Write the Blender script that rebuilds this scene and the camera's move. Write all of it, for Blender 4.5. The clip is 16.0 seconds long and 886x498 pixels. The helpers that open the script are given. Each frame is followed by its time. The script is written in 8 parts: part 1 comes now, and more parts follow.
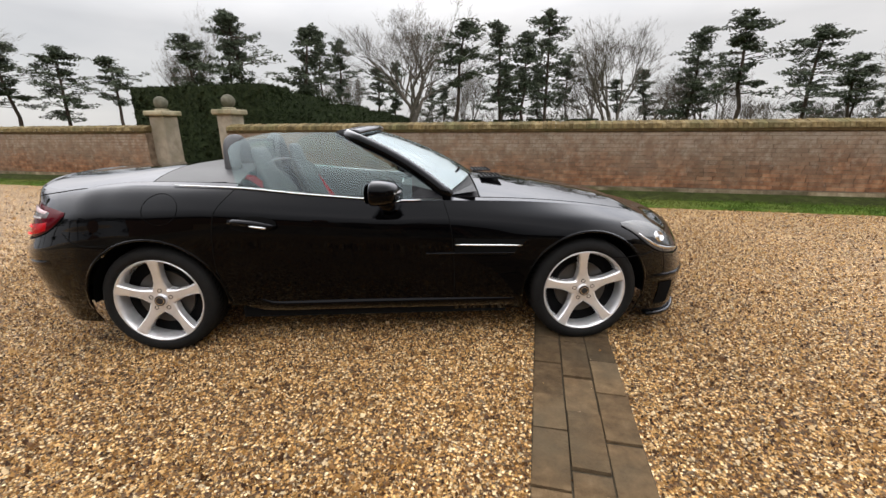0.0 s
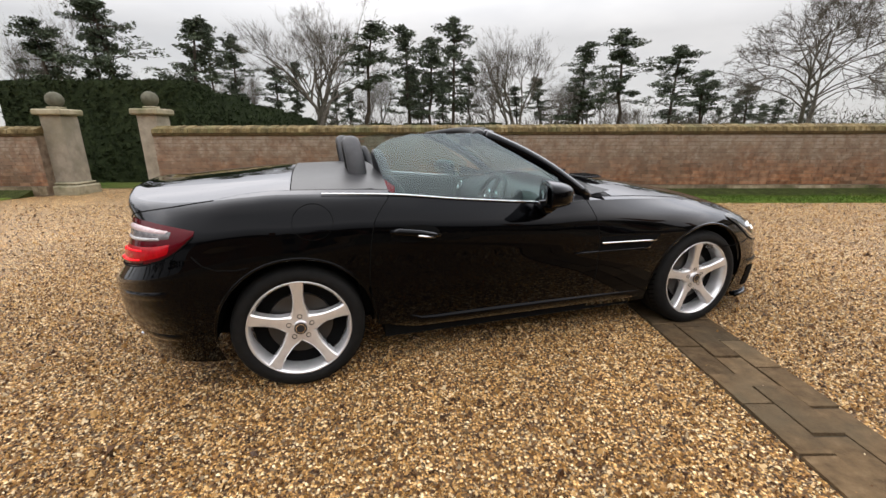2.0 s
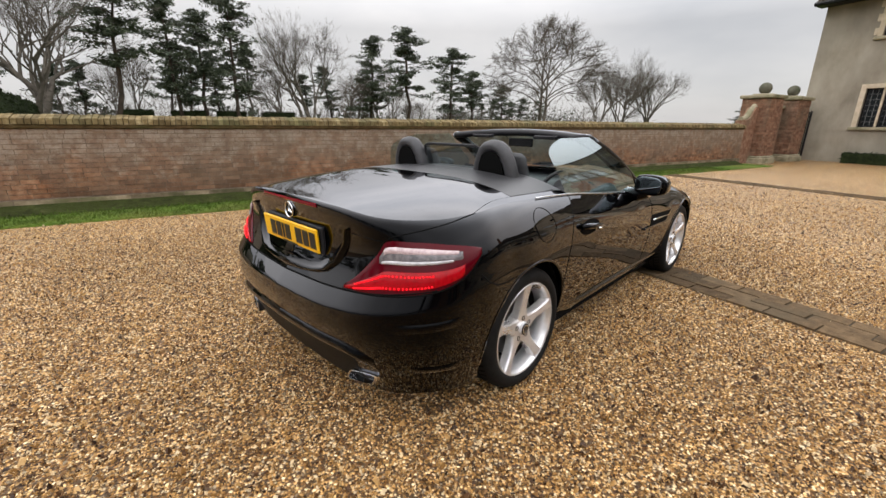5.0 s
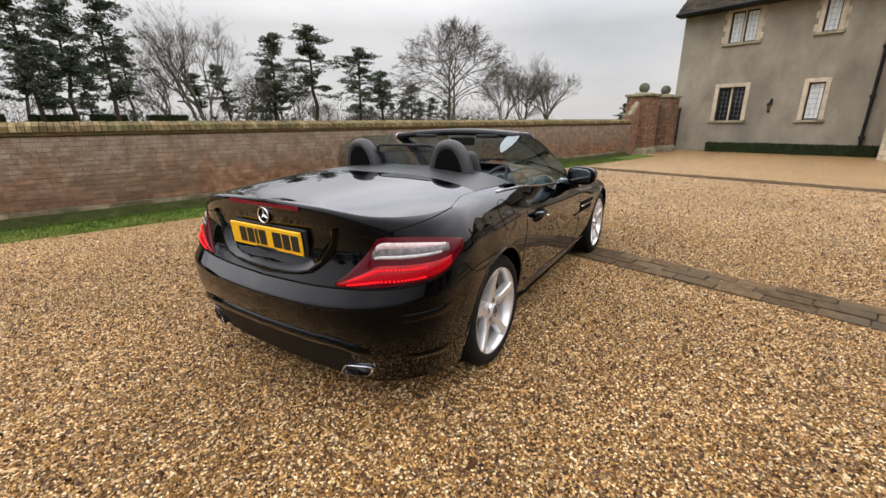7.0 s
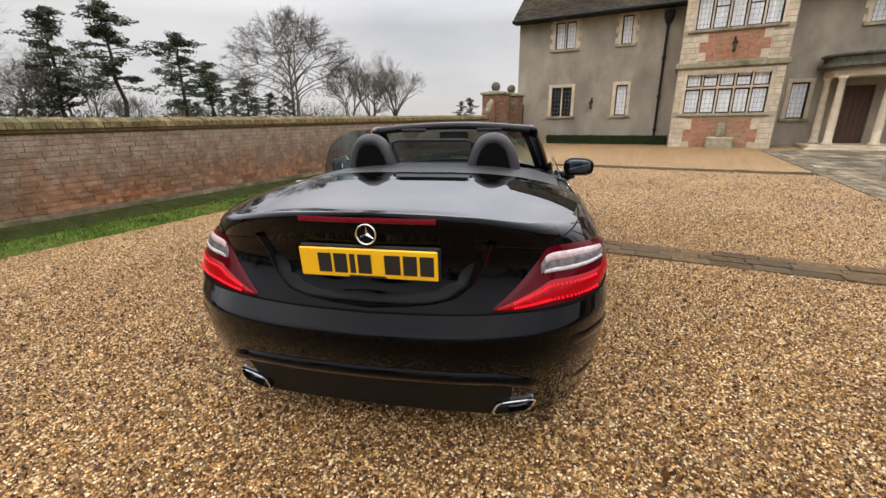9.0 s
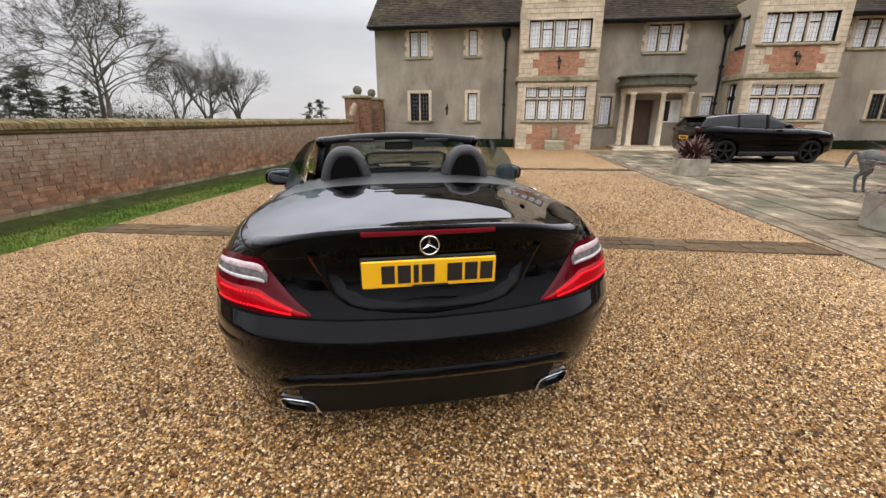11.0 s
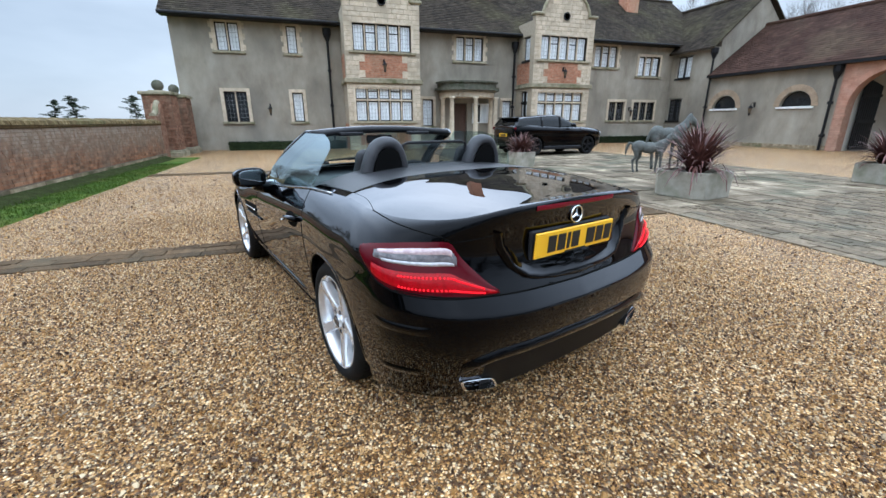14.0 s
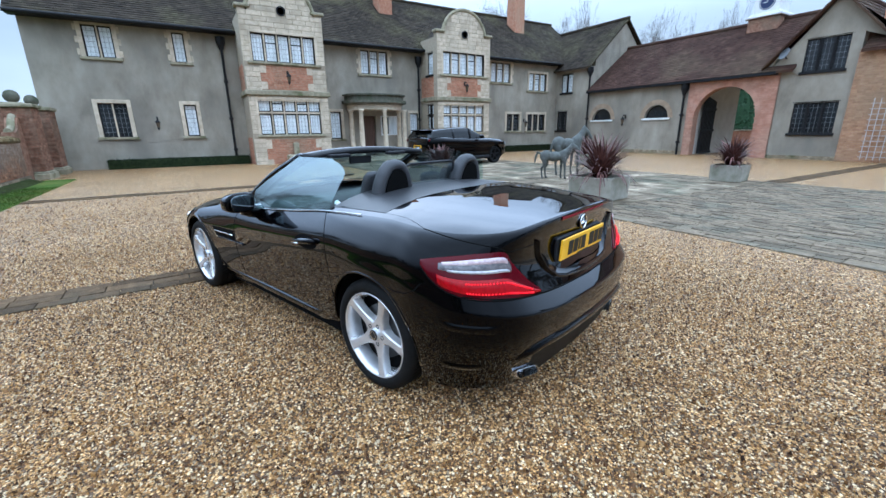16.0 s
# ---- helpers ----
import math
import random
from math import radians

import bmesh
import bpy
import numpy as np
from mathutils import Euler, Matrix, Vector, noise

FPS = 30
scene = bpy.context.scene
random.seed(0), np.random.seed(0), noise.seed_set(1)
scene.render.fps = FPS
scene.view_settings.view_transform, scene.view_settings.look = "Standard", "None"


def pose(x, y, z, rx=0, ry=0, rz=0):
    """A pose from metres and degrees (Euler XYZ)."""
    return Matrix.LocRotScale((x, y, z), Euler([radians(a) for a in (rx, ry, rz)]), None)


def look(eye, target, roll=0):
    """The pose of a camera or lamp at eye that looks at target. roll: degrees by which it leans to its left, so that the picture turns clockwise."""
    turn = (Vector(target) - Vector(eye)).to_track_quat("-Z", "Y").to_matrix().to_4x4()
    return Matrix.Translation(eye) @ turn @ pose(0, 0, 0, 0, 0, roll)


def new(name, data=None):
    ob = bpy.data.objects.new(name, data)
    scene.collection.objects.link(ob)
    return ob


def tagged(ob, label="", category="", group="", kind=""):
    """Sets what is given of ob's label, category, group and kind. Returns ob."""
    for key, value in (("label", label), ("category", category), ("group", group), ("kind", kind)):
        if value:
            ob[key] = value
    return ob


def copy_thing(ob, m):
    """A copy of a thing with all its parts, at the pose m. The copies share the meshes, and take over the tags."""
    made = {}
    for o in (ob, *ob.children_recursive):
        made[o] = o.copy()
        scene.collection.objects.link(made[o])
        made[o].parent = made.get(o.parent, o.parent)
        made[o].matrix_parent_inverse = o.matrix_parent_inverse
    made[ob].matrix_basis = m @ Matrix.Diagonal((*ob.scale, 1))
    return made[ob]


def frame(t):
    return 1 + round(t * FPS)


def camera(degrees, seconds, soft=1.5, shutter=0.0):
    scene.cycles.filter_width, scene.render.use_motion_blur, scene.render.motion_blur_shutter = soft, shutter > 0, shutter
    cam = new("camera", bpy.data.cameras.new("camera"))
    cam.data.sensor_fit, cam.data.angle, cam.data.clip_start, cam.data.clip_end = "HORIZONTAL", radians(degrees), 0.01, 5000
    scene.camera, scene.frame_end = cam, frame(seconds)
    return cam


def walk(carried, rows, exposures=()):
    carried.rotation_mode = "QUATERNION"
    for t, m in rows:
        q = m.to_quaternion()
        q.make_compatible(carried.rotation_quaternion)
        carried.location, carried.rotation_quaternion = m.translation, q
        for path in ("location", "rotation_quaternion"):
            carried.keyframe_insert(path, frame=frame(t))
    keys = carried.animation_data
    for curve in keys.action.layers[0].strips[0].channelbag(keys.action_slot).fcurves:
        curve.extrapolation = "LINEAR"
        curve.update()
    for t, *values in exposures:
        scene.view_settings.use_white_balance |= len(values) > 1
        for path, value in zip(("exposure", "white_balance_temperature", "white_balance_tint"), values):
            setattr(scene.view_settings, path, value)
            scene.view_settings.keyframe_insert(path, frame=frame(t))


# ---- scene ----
cam = camera(94.2, 16.0)
EXPOSURE = [(0.0, 0.15, 6950, 13), (8.0, 0.14, 6950, 14), (11.5, 0.19, 6750, 15), (12.4, 0.21, 6000, 11), (13.0, 0.22, 5800, 9), (14.5, 0.23, 5250, 5), (16.0, 0.23, 4950, 4)]
PATH = [
    (0, (2.318, -2.51, 1.231), (1.85, -0.647, 0.676), -0.3),
    (0.5, (2.056, -2.514, 1.21), (1.658, -0.633, 0.659), -0.2),
    (1, (1.725, -2.553, 1.237), (1.426, -0.65, 0.698), -0.2),
    (1.5, (1.343, -2.649, 1.253), (1.169, -0.729, 0.722), -0.3),
    (2, (0.954, -2.629, 1.224), (0.94, -0.703, 0.682), -0.2),
    (2.5, (0.501, -2.61, 1.229), (0.652, -0.685, 0.707), -0.1),
    (3, (0.112, -2.575, 1.23), (0.411, -0.666, 0.712), -0.1),
    (3.2, (-0.024, -2.542, 1.221), (0.347, -0.645, 0.709), -0.0),
    (5.3, (-1.147, -2.232, 1.303), (-0.152, -0.596, 0.725), 0.2),
    (5.5, (-1.223, -2.238, 1.303), (-0.188, -0.623, 0.738), -0.1),
    (6, (-1.299, -2.24, 1.325), (-0.174, -0.688, 0.754), -0.2),
    (6.5, (-1.311, -2.224, 1.317), (-0.125, -0.721, 0.738), -0.4),
    (7, (-1.328, -2.206, 1.31), (-0.078, -0.758, 0.725), -0.6),
    (7.5, (-1.4, -2.122, 1.3), (-0.073, -0.751, 0.699), -0.7),
    (8, (-1.508, -1.837, 1.284), (-0.068, -0.591, 0.671), -0.5),
    (8.2, (-1.562, -1.691, 1.284), (-0.074, -0.501, 0.675), -0.8),
    (10.3, (-2.19, -0.515, 1.353), (-0.329, -0.106, 0.745), 0.1),
    (10.5, (-2.2, -0.485, 1.362), (-0.328, -0.124, 0.755), 0.0),
    (11, (-2.201, -0.478, 1.363), (-0.311, -0.216, 0.762), -0.1),
    (11.5, (-2.196, -0.475, 1.354), (-0.299, -0.294, 0.749), 0.1),
    (12, (-2.236, -0.393, 1.333), (-0.333, -0.317, 0.723), 0.5),
    (12.5, (-2.237, -0.178, 1.31), (-0.333, -0.237, 0.702), 0.8),
    (13, (-2.244, 0.174, 1.311), (-0.352, -0.05, 0.702), 0.7),
    (13.5, (-2.268, 0.565, 1.325), (-0.405, 0.163, 0.719), 0.4),
    (14, (-2.235, 0.878, 1.295), (-0.415, 0.295, 0.703), -0.1),
    (14.5, (-2.19, 1.157, 1.313), (-0.422, 0.42, 0.736), -0.5),
    (15, (-2.203, 1.44, 1.377), (-0.487, 0.576, 0.823), -0.6),
    (15.5, (-2.193, 1.524, 1.389), (-0.513, 0.588, 0.839), -0.9),
    (16, (-2.181, 1.535, 1.377), (-0.535, 0.541, 0.827), -0.7),
]
# one row for each half second; the gaps are bridged by a smooth glide
walk(cam, [(t, look(eye, target, roll)) for t, eye, target, roll in PATH], EXPOSURE)

# ---- sky and sun: a bright overcast day ----
world = bpy.data.worlds.new("overcast_sky")
scene.world = world
world.use_nodes = True
wn, wl = world.node_tree.nodes, world.node_tree.links
wn.clear()
w_out, w_bg, w_mix = wn.new("ShaderNodeOutputWorld"), wn.new("ShaderNodeBackground"), wn.new("ShaderNodeMixRGB")
w_sky, w_co, w_map = wn.new("ShaderNodeTexSky"), wn.new("ShaderNodeTexCoord"), wn.new("ShaderNodeMapping")
w_noise, w_ramp = wn.new("ShaderNodeTexNoise"), wn.new("ShaderNodeValToRGB")
w_sky.sky_type, w_sky.sun_disc, w_sky.sun_elevation, w_sky.sun_rotation = "NISHITA", False, radians(28), radians(110)
w_map.inputs["Scale"].default_value = (1.0, 1.0, 3.2)
w_noise.inputs["Scale"].default_value, w_noise.inputs["Detail"].default_value, w_noise.inputs["Roughness"].default_value = 1.6, 5.0, 0.55
w_ramp.color_ramp.elements[0].position, w_ramp.color_ramp.elements[0].color = 0.32, (5.15, 5.5, 5.95, 1)
w_ramp.color_ramp.elements[1].position, w_ramp.color_ramp.elements[1].color = 0.68, (7.2, 7.45, 7.75, 1)
w_mix.inputs["Fac"].default_value = 0.9
wl.new(w_co.outputs["Generated"], w_map.inputs["Vector"])
wl.new(w_map.outputs["Vector"], w_noise.inputs["Vector"])
wl.new(w_noise.outputs["Fac"], w_ramp.inputs["Fac"])
wl.new(w_sky.outputs["Color"], w_mix.inputs["Color1"])
wl.new(w_ramp.outputs["Color"], w_mix.inputs["Color2"])
# an overcast dome is brightest overhead
w_sep, w_rise, w_lift = wn.new("ShaderNodeSeparateXYZ"), wn.new("ShaderNodeMapRange"), wn.new("ShaderNodeMixRGB")
w_rise.inputs["From Min"].default_value, w_rise.inputs["From Max"].default_value = 0.19, 0.64
w_rise.inputs["To Min"].default_value, w_rise.inputs["To Max"].default_value = 1.0, 4.0
w_lift.blend_type, w_lift.inputs["Fac"].default_value = "MULTIPLY", 1.0
wl.new(w_co.outputs["Generated"], w_sep.inputs["Vector"])
wl.new(w_sep.outputs["Z"], w_rise.inputs["Value"])
wl.new(w_mix.outputs["Color"], w_lift.inputs["Color1"])
wl.new(w_rise.outputs["Result"], w_lift.inputs["Color2"])
wl.new(w_lift.outputs["Color"], w_bg.inputs["Color"])
wl.new(w_bg.outputs["Background"], w_out.inputs["Surface"])
w_bg.inputs["Strength"].default_value = 0.1
sun = new("sun", bpy.data.lights.new("sun", "SUN"))
sun.data.energy, sun.data.angle, sun.data.color = 0.3, radians(75), (1.0, 0.96, 0.9)
sun.matrix_world = look((-20, 12, 26), (0, 0, 0))


# ---- materials ----
def shader(name, colour=(0.5, 0.5, 0.5), rough=0.6, metal=0.0, **extra):
    m = bpy.data.materials.new(name)
    m.use_nodes = True
    b = m.node_tree.nodes["Principled BSDF"]
    b.inputs["Base Color"].default_value = (*colour, 1)
    b.inputs["Roughness"].default_value, b.inputs["Metallic"].default_value = rough, metal
    for key, value in extra.items():
        b.inputs[key.replace("_", " ")].default_value = value
    return m, m.node_tree.nodes, m.node_tree.links, b


def ramp(nodes, stops):
    r = nodes.new("ShaderNodeValToRGB")
    r.color_ramp.elements.remove(r.color_ramp.elements[1])
    for n, (at, colour) in enumerate(stops):
        e = r.color_ramp.elements[0] if n == 0 else r.color_ramp.elements.new(at)
        e.position, e.color = at, (*colour, 1)
    return r


def textured(name, stops, scale=4.0, rough=0.8, bump=0.3, bump_scale=60.0, metal=0.0, stain=None, stain_scale=0.6, stretch=(1, 1, 1), piece=0.0, dist=0.01):
    """Colour from noise over a ramp, a wide stain over it, fine bump, and a shift of value from piece to piece."""
    m, n, l, b = shader(name, rough=rough, metal=metal)
    if rough >= 0.9:
        b.inputs["Specular IOR Level"].default_value = 0.15
    co, mp = n.new("ShaderNodeNewGeometry"), n.new("ShaderNodeMapping")
    mp.inputs["Scale"].default_value = stretch
    l.new(co.outputs["Position"], mp.inputs["Vector"])
    a = n.new("ShaderNodeTexNoise")
    a.inputs["Scale"].default_value, a.inputs["Detail"].default_value, a.inputs["Roughness"].default_value = scale, 6, 0.62
    l.new(mp.outputs["Vector"], a.inputs["Vector"])
    r = ramp(n, stops)
    l.new(a.outputs["Fac"], r.inputs["Fac"])
    out = r.outputs["Color"]
    if stain:
        s, sr, mx = n.new("ShaderNodeTexNoise"), n.new("ShaderNodeMapRange"), n.new("ShaderNodeMixRGB")
        s.inputs["Scale"].default_value, s.inputs["Detail"].default_value = stain_scale, 4
        l.new(mp.outputs["Vector"], s.inputs["Vector"])
        sr.inputs["From Min"].default_value, sr.inputs["From Max"].default_value = 0.48, 0.72
        l.new(s.outputs["Fac"], sr.inputs["Value"])
        l.new(sr.outputs["Result"], mx.inputs["Fac"])
        l.new(out, mx.inputs["Color1"])
        mx.inputs["Color2"].default_value = (*stain, 1)
        out = mx.outputs["Color"]
    if piece:
        o, h, v = n.new("ShaderNodeObjectInfo"), n.new("ShaderNodeHueSaturation"), n.new("ShaderNodeMapRange")
        g, add = n.new("ShaderNodeNewGeometry"), n.new("ShaderNodeMath")
        add.operation = "ADD"
        l.new(o.outputs["Random"], add.inputs[0])
        l.new(g.outputs["Random Per Island"], add.inputs[1])
        fr = n.new("ShaderNodeMath")
        fr.operation = "FRACT"
        l.new(add.outputs[0], fr.inputs[0])
        v.inputs["To Min"].default_value, v.inputs["To Max"].default_value = 1 - piece, 1 + piece
        l.new(fr.outputs[0], v.inputs["Value"])
        l.new(v.outputs["Result"], h.inputs["Value"])
        l.new(out, h.inputs["Color"])
        out = h.outputs["Color"]
    l.new(out, b.inputs["Base Color"])
    f, bp = n.new("ShaderNodeTexNoise"), n.new("ShaderNodeBump")
    f.inputs["Scale"].default_value, f.inputs["Detail"].default_value = bump_scale, 5
    bp.inputs["Strength"].default_value, bp.inputs["Distance"].default_value = bump, dist
    l.new(co.outputs["Position"], f.inputs["Vector"])
    l.new(f.outputs["Fac"], bp.inputs["Height"])
    l.new(bp.outputs["Normal"], b.inputs["Normal"])
    return m




def car_paint():
    """Deep black paint under clear lacquer, whose gloss rises towards grazing views."""
    m, n, l, b = shader("black_car_paint", (0.0008, 0.0008, 0.001), 0.4, Specular_IOR_Level=0.0)
    g, mix = n.new("ShaderNodeBsdfGlossy"), n.new("ShaderNodeMixShader")
    lw, po, ad = n.new("ShaderNodeLayerWeight"), n.new("ShaderNodeMath"), n.new("ShaderNodeMath")
    g.inputs["Roughness"].default_value, g.inputs["Color"].default_value = 0.015, (0.95, 0.96, 1, 1)
    po.operation, po.inputs[1].default_value = "POWER", 3.05
    ad.operation, ad.inputs[1].default_value, ad.inputs[2].default_value = "MULTIPLY_ADD", 0.97, 0.0085
    lw.inputs["Blend"].default_value = 0.5
    l.new(lw.outputs["Facing"], po.inputs[0])
    l.new(po.outputs[0], ad.inputs[0])
    l.new(ad.outputs[0], mix.inputs["Fac"])
    l.new(b.outputs["BSDF"], mix.inputs[1])
    l.new(g.outputs["BSDF"], mix.inputs[2])
    l.new(mix.outputs["Shader"], n["Material Output"].inputs["Surface"])
    return m


PAINT = car_paint()
CHROME = shader("chrome", (0.75, 0.76, 0.78), 0.12, 1.0)[0]
ALLOY = textured("silver_alloy", [(0.3, (0.74, 0.74, 0.75)), (0.7, (0.84, 0.84, 0.85))], 30, 0.27, 0.03, 200, metal=0.7)
DECK = textured("satin_deck_trim", [(0.3, (0.02, 0.02, 0.022)), (0.7, (0.032, 0.032, 0.035))], 12, 0.38, 0.04, 250)
DECK.node_tree.nodes["Principled BSDF"].inputs["Specular IOR Level"].default_value = 0.75
RUBBER = textured("tyre_rubber", [(0.3, (0.004, 0.004, 0.004)), (0.8, (0.01, 0.0095, 0.009))], 20, 0.75, 0.2, 90)
RUBBER.node_tree.nodes["Principled BSDF"].inputs["Specular IOR Level"].default_value = 0.2
DARK = shader("dark_void", (0.004, 0.004, 0.004), 0.8, Specular_IOR_Level=0.06)[0]
DIFFUSER = textured("matt_black_diffuser", [(0.3, (0.004, 0.004, 0.004)), (0.7, (0.009, 0.009, 0.009))], 15, 0.55, 0.15, 300)
PLASTIC = textured("black_plastic", [(0.3, (0.01, 0.01, 0.012)), (0.7, (0.018, 0.018, 0.02))], 15, 0.5, 0.15, 300)
for dull in (DIFFUSER, PLASTIC):
    dull.node_tree.nodes["Principled BSDF"].inputs["Specular IOR Level"].default_value = 0.2
LEATHER = textured("dark_leather", [(0.3, (0.02, 0.021, 0.024)), (0.7, (0.04, 0.042, 0.046))], 12, 0.5, 0.2, 250)
GREY_TRIM = textured("grey_trim", [(0.3, (0.022, 0.022, 0.025)), (0.7, (0.04, 0.04, 0.044))], 12, 0.5, 0.1, 250)
RED_BELT = shader("red_webbing", (0.5, 0.01, 0.02), 0.7)[0]
LAMP_RED = shader("red_lens", (0.065, 0.0006, 0.004), 0.06, Specular_IOR_Level=0.15)[0]
LAMP_LIT = textured("lit_red_lens", [(0.35, (0.13, 0.0005, 0.002)), (0.65, (0.25, 0.001, 0.005))], 60, 0.08, 0.15, 120, stretch=(1, 1, 0.3))
LAMP_LIT.node_tree.nodes["Principled BSDF"].inputs["Specular IOR Level"].default_value = 0.2
LAMP_LIT.node_tree.nodes["Principled BSDF"].inputs["Emission Color"].default_value = (1, 0.0, 0.01, 1)
LAMP_LIT.node_tree.nodes["Principled BSDF"].inputs["Emission Strength"].default_value = 0.12
LED = shader("red_diode", (0.6, 0.004, 0.012), 0.3, Emission_Color=(1, 0.008, 0.02, 1), Emission_Strength=0.9)[0]
LAMP_WHITE = textured("clear_lens", [(0.35, (0.32, 0.31, 0.32)), (0.65, (0.5, 0.49, 0.5))], 55, 0.12, 0.1, 80)
LAMP_PINK = textured("pink_clear_lens", [(0.35, (0.4, 0.29, 0.3)), (0.65, (0.58, 0.47, 0.48))], 55, 0.12, 0.1, 80)
LAMP_GREY = textured("grey_lens", [(0.35, (0.07, 0.065, 0.07)), (0.65, (0.17, 0.155, 0.16))], 50, 0.12, 0.1, 80)
PLATE = textured("yellow_plate", [(0.3, (0.78, 0.42, 0.008)), (0.7, (0.84, 0.47, 0.012))], 6, 0.4, 0.03, 60)
HEAD_LENS = shader("headlamp_lens", (0.05, 0.052, 0.055), 0.04, 0.0, Coat_Weight=1.0)[0]
INK = shader("black_ink", (0.008, 0.008, 0.008), 0.5)[0]


def glass(name, tint=(0.85, 0.93, 0.9), rough=0.0):
    m, n, l, b = shader(name)
    n.remove(b)
    t, g, mix = n.new("ShaderNodeBsdfTransparent"), n.new("ShaderNodeBsdfGlossy"), n.new("ShaderNodeMixShader")
    lw, po, ad = n.new("ShaderNodeLayerWeight"), n.new("ShaderNodeMath"), n.new("ShaderNodeMath")
    t.inputs["Color"].default_value = (*tint, 1)
    g.inputs["Roughness"].default_value = rough
    g.inputs["Color"].default_value = (0.86, 0.97, 1, 1)
    # reflection rises towards grazing views, on both sides of the pane
    po.operation, po.inputs[1].default_value = "POWER", 1.9
    ad.operation, ad.inputs[1].default_value, ad.inputs[2].default_value = "MULTIPLY_ADD", 0.9, 0.05
    lw.inputs["Blend"].default_value = 0.5
    l.new(lw.outputs["Facing"], po.inputs[0])
    l.new(po.outputs[0], ad.inputs[0])
    l.new(ad.outputs[0], mix.inputs["Fac"])
    l.new(t.outputs["BSDF"], mix.inputs[1])
    l.new(g.outputs["BSDF"], mix.inputs[2])
    l.new(mix.outputs["Shader"], n["Material Output"].inputs["Surface"])
    return m


GLASS = glass("car_glass", (0.62, 0.76, 0.73))
DARK_GLASS = shader("dark_leaded_glass", (0.012, 0.014, 0.016), 0.06)[0]
# pale base colour for the panes, streaked upright by stretched noise
PALE_GLASS = textured("pale_streaked_glass", [(0.35, (0.58, 0.61, 0.62)), (0.65, (0.84, 0.87, 0.88))], 3.0, 0.12, 0.1, 3, stretch=(1, 4, 0.4))
LEAD = shader("lead_came", (0.15, 0.15, 0.155), 0.5)[0]
RENDER = textured("roughcast_render", [(0.25, (0.2, 0.174, 0.135)), (0.5, (0.32, 0.284, 0.226)), (0.8, (0.44, 0.395, 0.32))], 1.1, 0.95, 0.9, 45, stain=(0.2, 0.18, 0.148), stain_scale=0.5, stretch=(1, 1, 0.55), dist=0.03)
STONE = textured("dressed_limestone", [(0.25, (0.42, 0.34, 0.24)), (0.6, (0.6, 0.51, 0.385)), (0.85, (0.68, 0.6, 0.47))], 5, 0.9, 0.35, 40, stain=(0.4, 0.335, 0.245), stain_scale=1.2, piece=0.1)
GREY_STONE = textured("weathered_pier_stone", [(0.25, (0.16, 0.138, 0.105)), (0.6, (0.28, 0.246, 0.195)), (0.85, (0.38, 0.34, 0.275))], 5, 0.93, 0.45, 40, stain=(0.19, 0.17, 0.12), stain_scale=1.4, piece=0.16)
MOSSY_STONE = textured("lichened_stone", [(0.25, (0.2, 0.18, 0.12)), (0.6, (0.34, 0.3, 0.21)), (0.85, (0.42, 0.38, 0.28))], 6, 0.95, 0.5, 35, stain=(0.12, 0.12, 0.06), stain_scale=2.0, piece=0.12)
RED_BRICK = textured("red_brick", [(0.3, (0.33, 0.145, 0.085)), (0.55, (0.42, 0.215, 0.135)), (0.8, (0.5, 0.3, 0.2))], 8, 0.92, 0.4, 60, stain=(0.34, 0.24, 0.16), stain_scale=0.5, piece=0.16)
OLD_BRICK = textured("weathered_brick", [(0.28, (0.11, 0.05, 0.028)), (0.5, (0.24, 0.108, 0.054)), (0.72, (0.36, 0.205, 0.12))], 9, 0.95, 0.9, 38, stain=(0.15, 0.1, 0.065), stain_scale=1.1, piece=0.34)
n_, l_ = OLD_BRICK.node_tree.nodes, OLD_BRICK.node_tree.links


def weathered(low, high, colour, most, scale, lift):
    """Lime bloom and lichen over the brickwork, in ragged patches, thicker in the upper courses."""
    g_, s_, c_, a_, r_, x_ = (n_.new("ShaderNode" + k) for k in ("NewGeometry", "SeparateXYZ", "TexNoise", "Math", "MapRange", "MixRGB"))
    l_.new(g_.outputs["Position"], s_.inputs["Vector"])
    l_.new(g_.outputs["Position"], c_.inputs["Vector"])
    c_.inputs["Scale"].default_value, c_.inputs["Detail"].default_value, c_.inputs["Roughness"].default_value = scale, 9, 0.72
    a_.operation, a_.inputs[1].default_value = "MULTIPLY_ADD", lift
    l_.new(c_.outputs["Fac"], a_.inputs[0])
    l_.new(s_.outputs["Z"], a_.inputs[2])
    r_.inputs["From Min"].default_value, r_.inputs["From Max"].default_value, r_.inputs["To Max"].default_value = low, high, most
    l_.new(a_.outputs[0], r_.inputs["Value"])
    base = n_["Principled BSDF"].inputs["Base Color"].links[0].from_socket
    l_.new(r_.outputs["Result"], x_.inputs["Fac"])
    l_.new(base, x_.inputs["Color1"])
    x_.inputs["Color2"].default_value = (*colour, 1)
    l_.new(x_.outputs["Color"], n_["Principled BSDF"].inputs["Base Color"])


